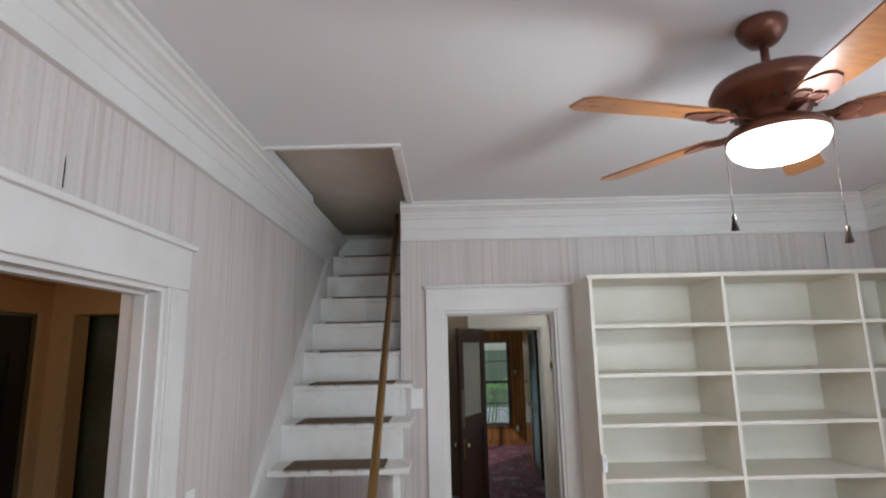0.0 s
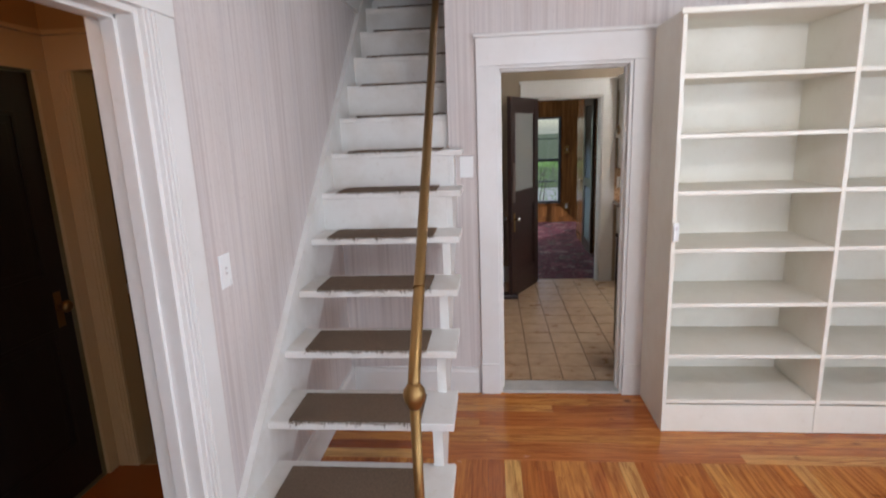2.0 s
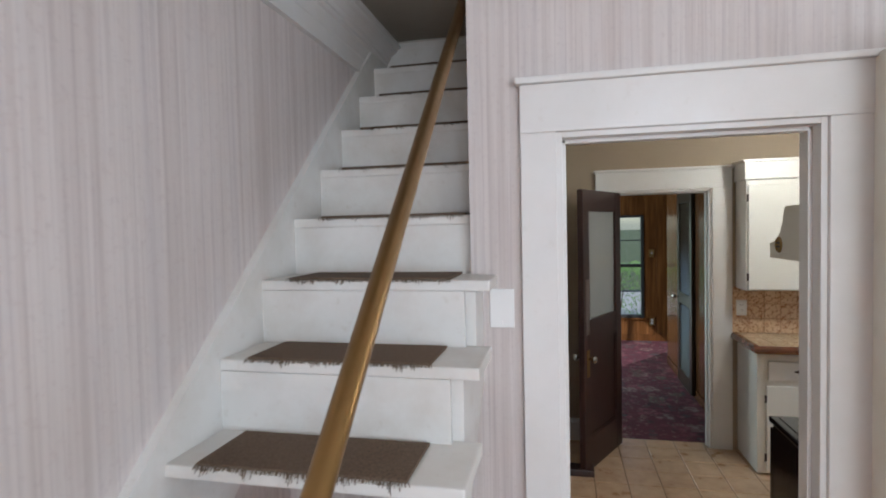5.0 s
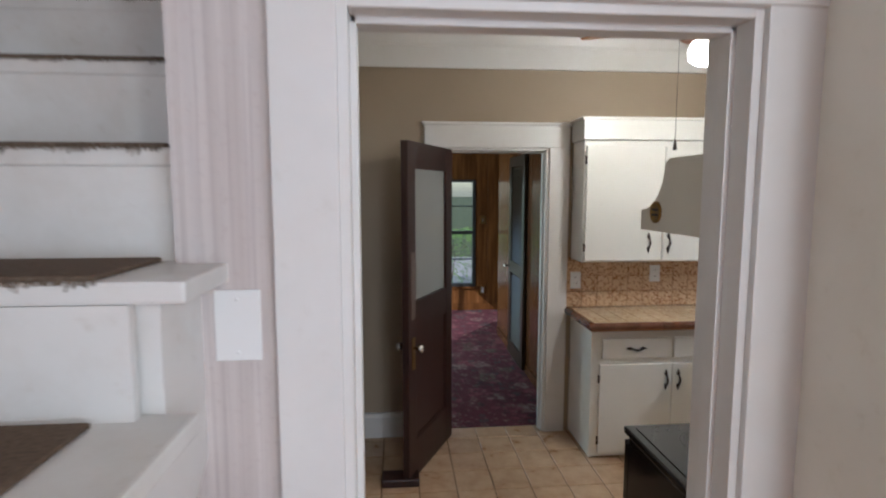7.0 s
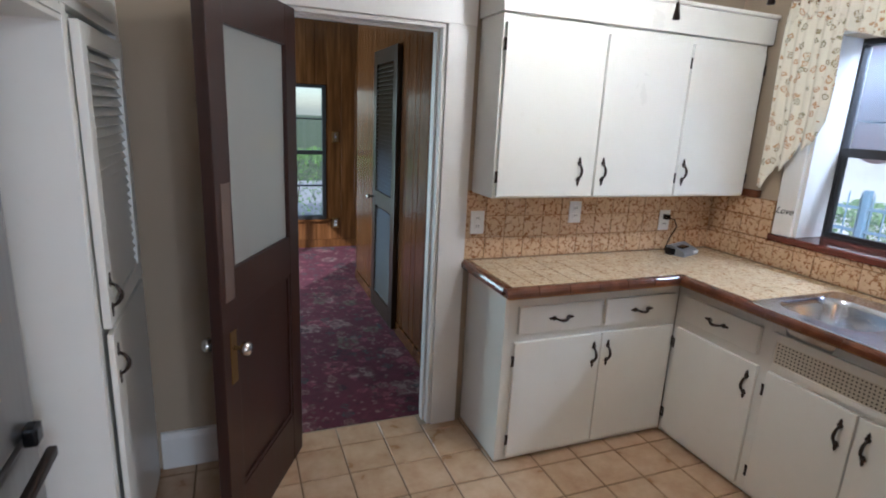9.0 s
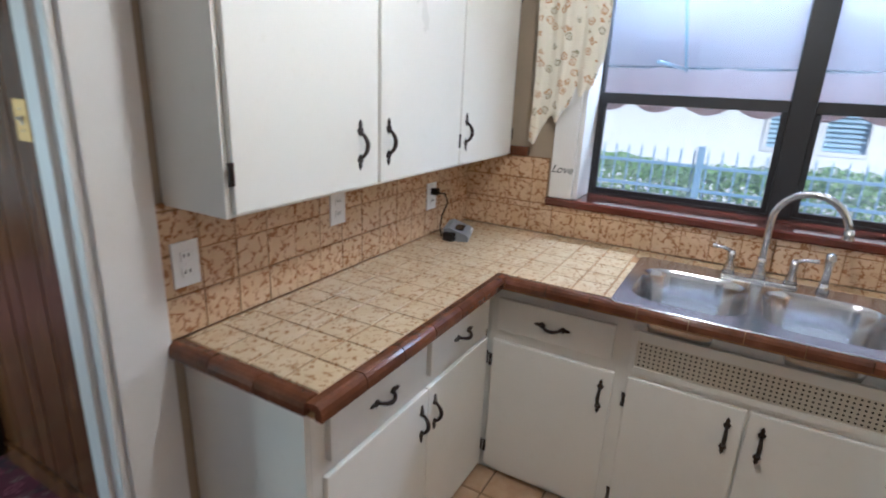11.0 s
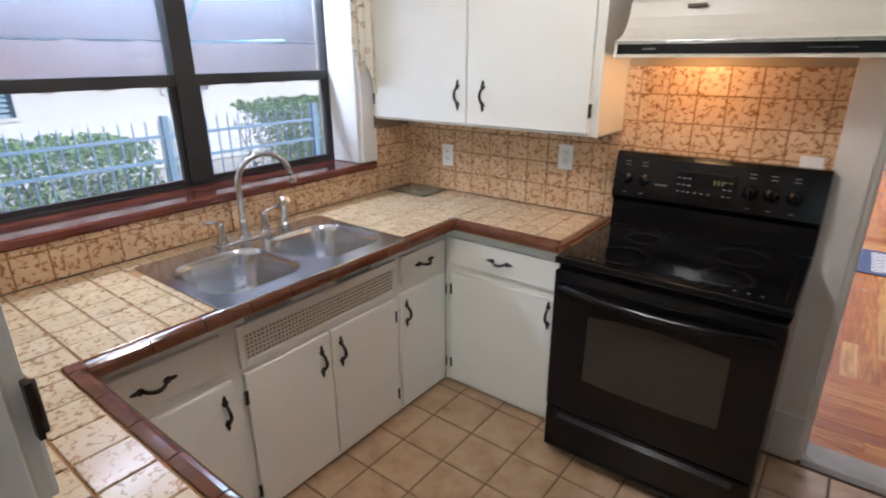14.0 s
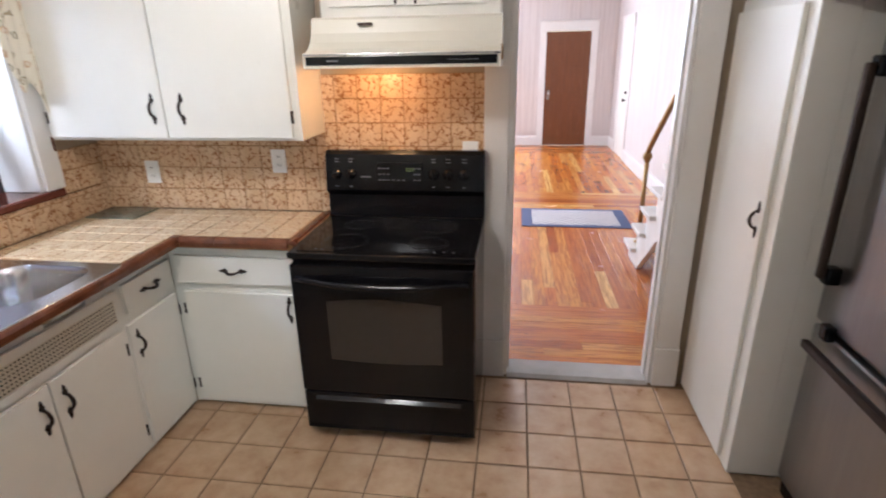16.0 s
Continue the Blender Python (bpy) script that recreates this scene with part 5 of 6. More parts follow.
for x in (0.105, 0.13, 0.6, 0.64, 0.68):
    part("indicator_lamp", G().lathe([(0.005, 0.9135), (0.004, 0.916), (0.001, 0.9165)], (x, 0.045, 0), 10), PRINT, rg)
dr = part("oven_door", G().box(0.004, RW - 0.004, -0.012, 0.03, 0.262, 0.862, 0.008), BLACK, rg)
part("oven_window", G().prism([(0.15, 0.43), (0.27, 0.422), (0.385, 0.42), (0.5, 0.422), (0.635, 0.43), (0.635, 0.705), (0.5, 0.718), (0.385, 0.722), (0.26, 0.718), (0.15, 0.705)], "y", -0.0145, -0.0115), OVENGLASS, dr, "smoked oven window")
pts = [(0.03 + (RW - 0.06) * k / 16, -0.012 - 0.04 * min(1, 4 * min(k, 16 - k) / 16), 0.80 - 0.012 * (1 - abs(k - 8) / 8)) for k in range(17)]
part("oven_handle", G().tube(pts, 0.015, 12), BLACK, dr, "black bowed handle")
dw = part("drawer", G().box(0.004, RW - 0.004, -0.006, 0.03, 0.055, 0.252, 0.008), BLACK, rg)
part("drawer_lip", G().prism([(-0.006, 0.205), (-0.02, 0.21), (-0.022, 0.222), (-0.006, 0.235)], "x", 0.06, RW - 0.06), BLACK, dw)
bg = part("backguard", G().prism([(0.595, 0.912), (0.54, 0.912), (0.548, 1.02), (0.525, 1.04), (0.52, 1.05), (0.545, 1.218), (0.56, 1.234), (0.595, 1.234)], "x", 0.0, RW), BLACK, rg)


def on_panel(u, w):
    """A point of the slanted control panel: u from its left edge, w up it."""
    return (u, 0.521 + 0.024 * w - 0.0015, 1.052 + 0.152 * w)


for u in (0.055, 0.125, 0.53, 0.60, 0.675):
    x, y, z = on_panel(u, 0.48)
    k = part("control_knob", G().lathe([(0.027, 0.0), (0.025, -0.006), (0.02, -0.008), (0.018, -0.024), (0.004, -0.026)], (x, y, z), 22, "y"), BLACK, bg)
    part("knob_grip", G().box(x - 0.004, x + 0.004, y - 0.034, y - 0.02, z - 0.019, z + 0.019, 0.002), BLACK, k)
    for w in (0.1, 0.86, 0.95):
        q = on_panel(u, w)
        part("print_mark", G().box(q[0] - (0.008 if w < 0.5 else 0.011), q[0] + (0.008 if w < 0.5 else 0.011), q[1] - 0.001, q[1], q[2] - 0.0016, q[2] + 0.0016), PRINT, bg)
x, y, z = on_panel(0.365, 0.5)
dsp = part("display", G().box(0.255, 0.478, y - 0.004, y + 0.006, z - 0.052, z + 0.055, 0.003), BLACKGLASS, bg, "black clock panel")
part("clock_digits", G().box(0.40, 0.407, y - 0.006, y - 0.004, z + 0.012, z + 0.030).box(0.414, 0.421, y - 0.006, y - 0.004, z + 0.012, z + 0.030).box(0.428, 0.435, y - 0.006, y - 0.004, z + 0.012, z + 0.030), CLOCK, dsp, "faint green clock digits")
for j in range(3):
    for u in (0.27, 0.29, 0.31, 0.335, 0.36, 0.385, 0.44, 0.46):
        if (u < 0.32 or u > 0.43) or j == 0:
            part("button_print", G().box(u - 0.006, u + 0.006, y - 0.0052, y - 0.004, z - 0.032 + j * 0.028, z - 0.027 + j * 0.028), PRINT, dsp)
part("name_mark", G().box(0.175, 0.225, on_panel(0, 0.4)[1] - 0.001, on_panel(0, 0.4)[1], on_panel(0, 0.4)[2] - 0.003, on_panel(0, 0.4)[2] + 0.003), PRINT, bg)
for x in (0.05, RW - 0.09):
    part("foot", G().box(x, x + 0.04, 0.08, 0.12, 0.0, 0.031), BLACK, rg)

# ---- hood ----
hd = thing("range_hood", "almond enamel range hood with black control strip", "range hood", at(3.676, 4.835, 0, 180))
HW = 0.783
prof = [(0.0, 1.616), (0.0, 1.672), (0.03, 1.676), (0.065, 1.69), (0.095, 1.715), (0.118, 1.75), (0.132, 1.80), (0.15, 1.812), (0.41, 1.812), (0.41, 1.616), (0.395, 1.616), (0.395, 1.66), (0.012, 1.66), (0.012, 1.616)]
part("shell", G().prism(prof, "x", 0.012, HW - 0.012).prism([q for q in prof[:10]], "x", 0.0, 0.012).prism([q for q in prof[:10]], "x", HW - 0.012, HW), HOODP, hd)
st = part("control_strip", G().box(0.012, HW - 0.012, -0.004, 0.001, 1.628, 1.66, 0.001), BLACK, hd, "black control strip")
part("strip_print", G().box(0.10, 0.145, -0.0048, -0.0038, 1.641, 1.647), PRINT, st)
part("strip_print", G().box(0.58, 0.70, -0.0048, -0.0038, 1.643, 1.645), PRINT, st)
part("lip_edge", G().box(0.0, HW, -0.003, 0.002, 1.663, 1.670, 0.001), STEEL, hd)
part("maker_mark", G().box(0.20, 0.262, 0.108, 0.118, 1.776, 1.788, 0.001), IRON, hd, "small dark nameplate")
part("lamp_lens", G().box(0.16, 0.30, 0.14, 0.24, 1.640, 1.658, 0.003), glow("hood_lamp_lens", (1.0, 0.6, 0.25), 6.0), hd, "lit amber lamp lens")
em = part("vent_knob", G().lathe([(0.03, HW - 0.001), (0.03, HW + 0.004), (0.024, HW + 0.007), (0.022, HW + 0.003), (0.002, HW + 0.003)], (0, 0.09, 1.668), 28, "x"), BRASS, hd, "brass rimmed round vent")
part("vent_slot", G().box(HW + 0.003, HW + 0.005, 0.072, 0.108, 1.658, 1.664).box(HW + 0.003, HW + 0.005, 0.072, 0.108, 1.672, 1.678), INK, em)

# ---- counter clutter and plates ----
plate("outlet_far", at(3.43, YF - 0.014, 1.108), 0.075, 0.118, "white double outlet above the worktop", "outlet")
plate("switch_far", at(4.009, YF - 0.014, 1.150), 0.075, 0.118, "white outlet under the wall cabinet", "outlet")
plate("outlet_corner", at(4.634, YF - 0.014, 1.09), 0.075, 0.118, "white outlet with a black plug", "outlet")
plate("outlet_near", at(4.003, YK + 0.014, 1.172, 180), 0.075, 0.118, "white outlet on the splash wall", "outlet")
plate("outlet_near_corner", at(4.703, YK + 0.014, 1.11, 180), 0.075, 0.118, "white outlet beside the window corner", "outlet")
plate("range_outlet", at(3.04, YK + 0.014, 1.25, 180), 0.075, 0.05, "white plate half hidden behind the range", "blank")
ph = thing("phone_dock", "grey plastic answering machine with black cord", "telephone", at(4.69, 6.84, TOPZ, 20))
part("case", G().prism([(-0.055, 0.0), (0.055, 0.0), (0.055, 0.05), (0.03, 0.058), (-0.045, 0.03), (-0.055, 0.02)], "x", -0.085, 0.085), shiny("grey_plastic", (0.22, 0.23, 0.24), 0.35), ph)
part("keypad", G().box(-0.06, 0.02, -0.03, 0.02, 0.042, 0.05, 0.002), BLACK, ph)
part("label_strip", G().box(0.03, 0.08, -0.058, -0.05, 0.008, 0.024), PLASTIC, ph)
cord = thing("power_cord", "black coiled power cord and plug", "cable", at(4.63, 6.9, TOPZ))
part("plug", G().box(-0.012, 0.018, 0.018, 0.05, 0.185, 0.215, 0.005), BLACK, cord)
pts = [(0.004, 0.02, 0.195), (0.03, 0.0, 0.19), (0.05, -0.005, 0.15), (0.03, 0.01, 0.09), (0.0, 0.0, 0.05), (-0.04, -0.03, 0.02), (-0.03, -0.07, 0.012), (0.02, -0.06, 0.02), (0.05, -0.03, 0.03), (0.01, -0.01, 0.015), (-0.03, -0.04, 0.01)]
part("wire", G().tube(pts, 0.0035, 8), BLACK, cord)
part("adapter", G().box(-0.05, 0.0, -0.09, -0.04, 0.002, 0.04, 0.008), BLACK, cord)
tagged(part("cutting_board", G().box(4.70, 4.97, 4.47, 4.67, TOPZ + 0.001, TOPZ + 0.009, 0.003), mottled("smoked_glass_board", [(0.3, (0.12, 0.12, 0.08)), (0.7, (0.18, 0.17, 0.12))], 20, 0.08)), "smoky glass cutting board on the tiled worktop", "cutting board")

# ---- kitchen window ----
wd = thing("window_1", "dark bronze aluminium double window with white reveals", "window", None, "", "structure")
y0, y1, z0, z1 = WIN
XG = 5.19
g = G().box(XG, XG + 0.06, y0, y0 + 0.03, z0, z1, 0.003).box(XG, XG + 0.06, y1 - 0.03, y1, z0, z1, 0.003).box(XG, XG + 0.06, y0 + 0.03, y1 - 0.03, z0, z0 + 0.028, 0.003).box(XG, XG + 0.06, y0 + 0.03, y1 - 0.03, z1 - 0.03, z1, 0.003)
part("window_frame", g, BRONZE, wd)
ym = 5.622
part("mullion", G().box(XG - 0.012, XG + 0.06, ym - 0.045, ym + 0.045, z0 + 0.028, z1 - 0.03, 0.004), BRONZE, wd)
for a, b in ((y0 + 0.03, ym - 0.045), (ym + 0.045, y1 - 0.03)):
    part("meeting_rail", G().box(XG - 0.006, XG + 0.05, a, b, 1.512, 1.558, 0.003), BRONZE, wd)
    g = G().box(XG + 0.006, XG + 0.03, a, a + 0.022, z0 + 0.028, 1.512, 0.002).box(XG + 0.006, XG + 0.03, b - 0.022, b, z0 + 0.028, 1.512, 0.002).box(XG + 0.006, XG + 0.03, a + 0.022, b - 0.022, z0 + 0.028, z0 + 0.05, 0.002)
    part("sash", g, BRONZE, wd)
    for zz0, zz1, xx in ((z0 + 0.03, 1.53, XG + 0.018), (1.54, z1 - 0.03, XG + 0.036)):
        p_ = part("pane", G().box(xx, xx + 0.004, a + 0.002, b - 0.002, zz0, zz1), KGLASS, wd)
        p_.visible_shadow = False
for a, b in ((y0 - 0.0, y0 + 0.02), (y1 - 0.02, y1)):
    part("reveal", G().box(XR - 0.004, XG - 0.001, a, b, z0 + 0.016, z1, 0.002), TRIM, wd)
for a, b in ((y0 - 0.105, y0), (y1, y1 + 0.105)):
    part("side_casing", G().box(XR - 0.022, XR - 0.0005, a, b, z0 + 0.016, z1 + 0.12, 0.003), TRIM, wd)
part("head_casing", G().box(XR - 0.022, XR - 0.0005, y0 - 0.0, y1 + 0.0, z1, z1 + 0.12, 0.003), TRIM, wd)
g = G().prism([(4.972, z0 - 0.022), (4.966, z0 - 0.014), (4.966, z0 + 0.006), (4.974, z0 + 0.014), (XG, z0 + 0.014), (XG, z0 - 0.022)], "y", 4.745, 6.545)
part("sill", g, SILLRED, wd, "glossy red-brown glazed sill")


# unseen windows, assumed as openings for the added daylight lamps
def living_window(name, a, b, label):
    ob = thing(name, label, "window", None, "", "structure")
    part("window_frame", G().box(XLR + 0.06, XLR + 0.1, a, a + 0.05, 0.7, 2.15, 0.003).box(XLR + 0.06, XLR + 0.1, b - 0.05, b, 0.7, 2.15, 0.003).box(XLR + 0.06, XLR + 0.1, a + 0.05, b - 0.05, 0.7, 0.76, 0.003).box(XLR + 0.06, XLR + 0.1, a + 0.05, b - 0.05, 2.09, 2.15, 0.003).box(XLR + 0.06, XLR + 0.1, a + 0.05, b - 0.05, 1.40, 1.45, 0.003), TRIM, ob)
    part("sill", G().box(XLR - 0.04, XLR + 0.06, a - 0.08, b + 0.08, 0.67, 0.699, 0.005), TRIM, ob)
    for p, q, zz0, zz1 in ((a - 0.1, a, 0.7, 2.15), (b, b + 0.1, 0.7, 2.15), (a - 0.1, b + 0.1, 2.15, 2.28)):
        part("casing", G().box(XLR - 0.02, XLR - 0.0005, p, q, zz0, zz1, 0.003), TRIM, ob)


living_window("window_2", 0.3, 2.1, "unseen white wooden sash window assumed in the living room")
living_window("window_3", -2.5, -0.7, "unseen white wooden sash window assumed in the front room")


# curtains with swagged tails
def curtain(name, ya, yb, label, flip):
    c = thing(name, label, "curtain", at(XR - 0.05, (ya + yb) / 2, 1.4), "kitchen curtains")
    w = (yb - ya)

    def tail(u, v):
        q = 1 - u if flip else u
        drop = 0.50 + 0.30 * q + 0.07 * abs(math.sin(q * 8.5))
        z = 2.18 - v * drop
        fold = 0.012 * math.sin(u * 17 + v * 1.5) * (0.3 + 0.7 * v) + 0.004 * math.sin(u * 41)
        return (fold - 0.012, (u - 0.5) * w * (1 - 0.05 * v) + 0.004 * math.sin(v * 7), z - 1.4 + 0.012 * math.sin(u * 40))

    ob = part("swag_tail", G().sheet(tail, 60, 24), CURTAIN, c)
    so = ob.modifiers.new("cloth", "SOLIDIFY")
    so.thickness = 0.003
    hz = 2.25 - 1.4
    part("ruffle_head", G().sheet(lambda u, v: (0.018 * math.sin(u * 40) - 0.02, (u - 0.5) * w * 1.02, hz - v * 0.09), 60, 3), CURTAIN, c)


curtain("curtain", 4.61, 4.92, "cream floral cotton swag curtain beside the window", True)
curtain("curtain", 6.34, 6.64, "cream floral cotton swag curtain beside the window", False)
vl = thing("valance", "cream floral gathered valance above the window", "curtain", at(XR - 0.055, 5.64, 2.1), "kitchen curtains")
ob = part("gathered_cloth", G().sheet(lambda u, v: (0.016 * math.sin(u * 150) * (0.4 + v) - 0.01, (u - 0.5) * 1.52, 0.15 - v * (0.20 - 0.04 * math.cos((u - 0.5) * 4 * math.pi))), 150, 8), CURTAIN, vl)
tagged(part("curtain_rod", G().tube([(XR - 0.055, 4.60, 2.24), (XR - 0.055, 6.64, 2.24)], 0.008, 10), BRASS), "slim brass curtain rod over the window", "curtain rod")

txt = bpy.data.curves.new("script_decal", "FONT")
txt.body, txt.size, txt.extrude, txt.align_x, txt.shear = "Love", 0.05, 0.0006, "CENTER", 0.4
txt.materials.append(INK)
ob = new("script_decal", txt)
ob.matrix_world = Matrix.Translation((XR - 0.0235, 6.485, 1.205)) @ pose(0, 0, 0, 90, 0, -90) @ pose(0, 0, 0, 0, 0, 0)
tagged(ob, "black script lettering on the white window casing", "lettering")
# another unseen window, added for the lamp in the front wall
living_window_front = thing("window_6", "unseen white wooden sash window assumed beside the front door", "window", None, "", "structure")
part("window_frame", G().box(3.1, 3.15, YFRONT - 0.1, YFRONT - 0.05, 0.7, 2.15, 0.003).box(4.75, 4.8, YFRONT - 0.1, YFRONT - 0.05, 0.7, 2.15, 0.003).box(3.15, 4.75, YFRONT - 0.1, YFRONT - 0.05, 0.7, 0.76, 0.003).box(3.15, 4.75, YFRONT - 0.1, YFRONT - 0.05, 2.09, 2.15, 0.003).box(3.15, 4.75, YFRONT - 0.1, YFRONT - 0.05, 1.4, 1.45, 0.003), TRIM, living_window_front)
for p, q, zz0, zz1 in ((3.0, 3.1, 0.7, 2.15), (4.8, 4.9, 0.7, 2.15), (3.0, 4.9, 2.15, 2.28), (2.96, 4.94, 0.67, 0.699)):
    part("casing", G().box(p, q, YFRONT + 0.0005, YFRONT + 0.022, zz0, zz1, 0.003), TRIM, living_window_front)


# ---- panelled room beyond the kitchen ----
BX0, BX1, BY1 = 1.5, 3.40, 11.0
wall("wall_bedroom_left", "y", YF + 0.12, BY1, BX0 - 0.12, BX0, -0.02, 2.6, [(7.2, 10.5, 0.05, 2.1)], STUCCO, PANEL, "panelled wall with a wide glazed opening")
wall("wall_bedroom_far", "x", BX0 - 0.12, 5.2, BY1, BY1 + 0.14, -0.02, 2.6, [(2.15, 3.31, 0.355, 1.905)], PANEL, STUCCO, "walnut panelled wall round a window")
wall("wall_bedroom_right", "y", YF + 0.12, 9.66, BX1, BX1 + 0.1, -0.02, 2.6, [], PANEL, PANEL, "walnut panelled wall of the closet")
setting("wall_bedroom_recess", G().box(3.5, 5.2, 9.56, 9.66, 0, 2.6).box(5.1, 5.2, 9.66, BY1, 0, 2.6), PANEL, "walnut panelled recess", "wall")
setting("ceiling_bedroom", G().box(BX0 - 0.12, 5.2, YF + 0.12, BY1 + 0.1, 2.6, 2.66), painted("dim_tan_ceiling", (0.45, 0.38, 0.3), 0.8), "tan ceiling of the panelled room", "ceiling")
setting("baseboard_bedroom", G().box(BX1 - 0.016, BX1 - 0.001, YF + 0.13, 9.66, 0.004, 0.09, 0.003), PANEL, "dark wooden baseboard", "baseboard")
setting("baseboard_bedroom_far", G().box(BX0, 5.1, BY1 - 0.016, BY1 - 0.001, 0.004, 0.10, 0.003), PANEL, "dark wooden baseboard", "baseboard")
far_wall, right_wall = bpy.data.objects["wall_bedroom_far"], bpy.data.objects["wall_bedroom_right"]
random.seed(9)
x = BX0 + 0.002
while x < 5.05:
    w = random.choice((0.095, 0.13, 0.165))
    for z0, z1 in ((0.1, 2.6),) if x + w < 2.15 or x > 3.31 else ((0.1, 0.353), (1.907, 2.6)):
        if 2.15 - w < x < 2.15 or 3.31 - w < x < 3.31:
            z0, z1 = 1.907, 2.6
        me = piece_mesh("far_board", z1 - z0 - 0.002, w - 0.004, 0.008, 0.003, PANEL)
        piece("board", me, far_wall, Matrix.Translation((x + w / 2, BY1, (z0 + z1) / 2)) @ pose(0, 0, 0, 90, 0, 0) @ pose(0, 0, 0, 0, 0, 90))
    x += w
y = YF + 0.125
while y < 9.6:
    w = random.choice((0.095, 0.13, 0.165))
    w = min(w, 9.655 - y)
    me = piece_mesh("side_board", 2.49, w - 0.004, 0.008, 0.003, PANEL)
    piece("board", me, right_wall, Matrix.Translation((BX1, y + w / 2, 1.345)) @ pose(0, 0, 0, 0, -90, 0))
    y += w
bw = thing("window_4", "dark-framed window of the panelled room", "window", None, "", "structure")
g = G()
for p, q, zz0, zz1 in ((2.15, 2.19, 0.355, 1.905), (3.27, 3.31, 0.355, 1.905), (2.19, 3.27, 0.355, 0.40), (2.19, 3.27, 1.87, 1.905), (2.19, 3.27, 1.12, 1.17), (2.19, 3.27, 0.75, 0.765), (2.19, 3.27, 1.52, 1.535)):
    g.box(p, q, BY1 - 0.02, BY1 + 0.05, zz0, zz1, 0.003)
part("window_frame", g, BRONZE, bw)
p_ = part("pane", G().box(2.19, 3.27, BY1 + 0.02, BY1 + 0.024, 0.40, 1.87), GLASS, bw)
p_.visible_shadow = False
part("sill", G().box(2.1, 3.36, BY1 - 0.05, BY1, 0.33, 0.354, 0.004), PANEL, bw)
gd = thing("window_5", "wide glazed garden door of the panelled room", "window", None, "", "structure")
g = G()
for p, q in ((7.2, 7.25), (8.82, 8.88), (10.45, 10.5)):
    g.box(BX0 - 0.09, BX0 - 0.04, p, q, 0.05, 2.1, 0.004)
part("window_frame", g, BRONZE, gd)
# louvered closet door standing a little proud
ld = thing("louvered_door", "dark louvered closet door in the panelled wall", "door", at(BX1 - 0.012, 8.86, 0, -90))
g = G().box(0, 0.09, -0.034, 0, 0.03, 2.08, 0.003).box(0.56, 0.65, -0.034, 0, 0.03, 2.08, 0.003).box(0.09, 0.56, -0.034, 0, 1.98, 2.08, 0.003).box(0.09, 0.56, -0.034, 0, 0.03, 0.17, 0.003).box(0.09, 0.56, -0.034, 0, 0.90, 1.02, 0.003)
lf = part("frame", g, LOUVER, ld)
for z0, n in ((1.03, 31), (0.18, 23)):
    for k in range(n):
        z = z0 + k * 0.0305
        part("slat", G().prism([(-0.03, z), (-0.026, z - 0.003), (-0.006, z + 0.026), (-0.009, z + 0.029)], "x", 0.09, 0.56), LOUVER, lf)
part("knob", G().lathe([(0.01, 0), (0.01, -0.03), (0.024, -0.04), (0.02, -0.06), (0.003, -0.064)], (0.045, -0.034, 0.96), 14, "y"), NICKEL, ld, "bright metal knob")
plate("bedroom_switch", at(BX1 - 0.01, 7.55, 1.42, -90), 0.075, 0.118, "brass switch plate on the dark panelling", "switch", BRASS)
plate("bedroom_plate", at(3.42, BY1 - 0.01, 1.33), 0.075, 0.118, "brass switch plate beside the window", "switch", BRASS)
plate("bedroom_outlet", at(3.42, BY1 - 0.01, 0.30), 0.075, 0.118, "brown outlet low on the panelled wall", "outlet", BRASS)

# ---- rugs ----
rug = thing("runner_rug", "navy-bordered rug with a pale diamond lattice", "rug", at(2.19, 1.385, 0))
part("field", G().box(-0.55, 0.55, -0.335, 0.335, 0.001, 0.008, 0.002), NAVY, rug)
part("centre", G().box(-0.44, 0.44, -0.27, 0.27, 0.0082, 0.0092), LATTICE, rug)
for k in range(-9, 10):
    for s in (1, -1):
        g = G()
        cx = k * 0.088
        lo, hi = max(-0.27, -0.27), 0.27
        t0, t1 = lo, hi
        for e in (-0.44, 0.44):
            tt = (e - cx) / s
            if s * 1 > 0:
                t0, t1 = (max(t0, tt), t1) if e < 0 else (t0, min(t1, tt))
            else:
                t0, t1 = (t0, min(t1, tt)) if e < 0 else (max(t0, tt), t1)
        if t1 - t0 > 0.02:
            g.tube([(cx + s * t0, t0, 0.0093), (cx + s * t1, t1, 0.0093)], 0.0022, 4)
            part("lattice_line", g, NAVY, rug)
hr = thing("hall_rug", "black and beige floral hall rug", "rug", at(0.5, 2.4, 0))
part("rug_field", G().box(-0.40, 0.40, -1.0, 0.75, 0.0, 0.009, 0.003), HALLRUG, hr)
part("grey_mat", G().box(-0.12, 0.32, -0.45, 0.15, 0.0095, 0.016, 0.003), mottled("grey_rubber_mat", [(0.3, (0.04, 0.045, 0.04)), (0.7, (0.07, 0.075, 0.07))], 60, 0.9), hr)

# ---- outside the kitchen window ----
am = AWNING.node_tree
tr = am.nodes.new("ShaderNodeBsdfTranslucent")
tr.inputs[0].default_value = (0.62, 0.44, 0.42, 1)
mx = am.nodes.new("ShaderNodeMixShader")
mx.inputs[0].default_value = 0.5
am.links.new(am.nodes["Principled BSDF"].outputs[0], mx.inputs[1])
am.links.new(tr.outputs[0], mx.inputs[2])
am.links.new(mx.outputs[0], am.nodes["Material Output"].inputs[0])
aw = thing("awning", "mauve cloth window awning with a scalloped edge", "awning", at(5.31, 5.6, 2.4))
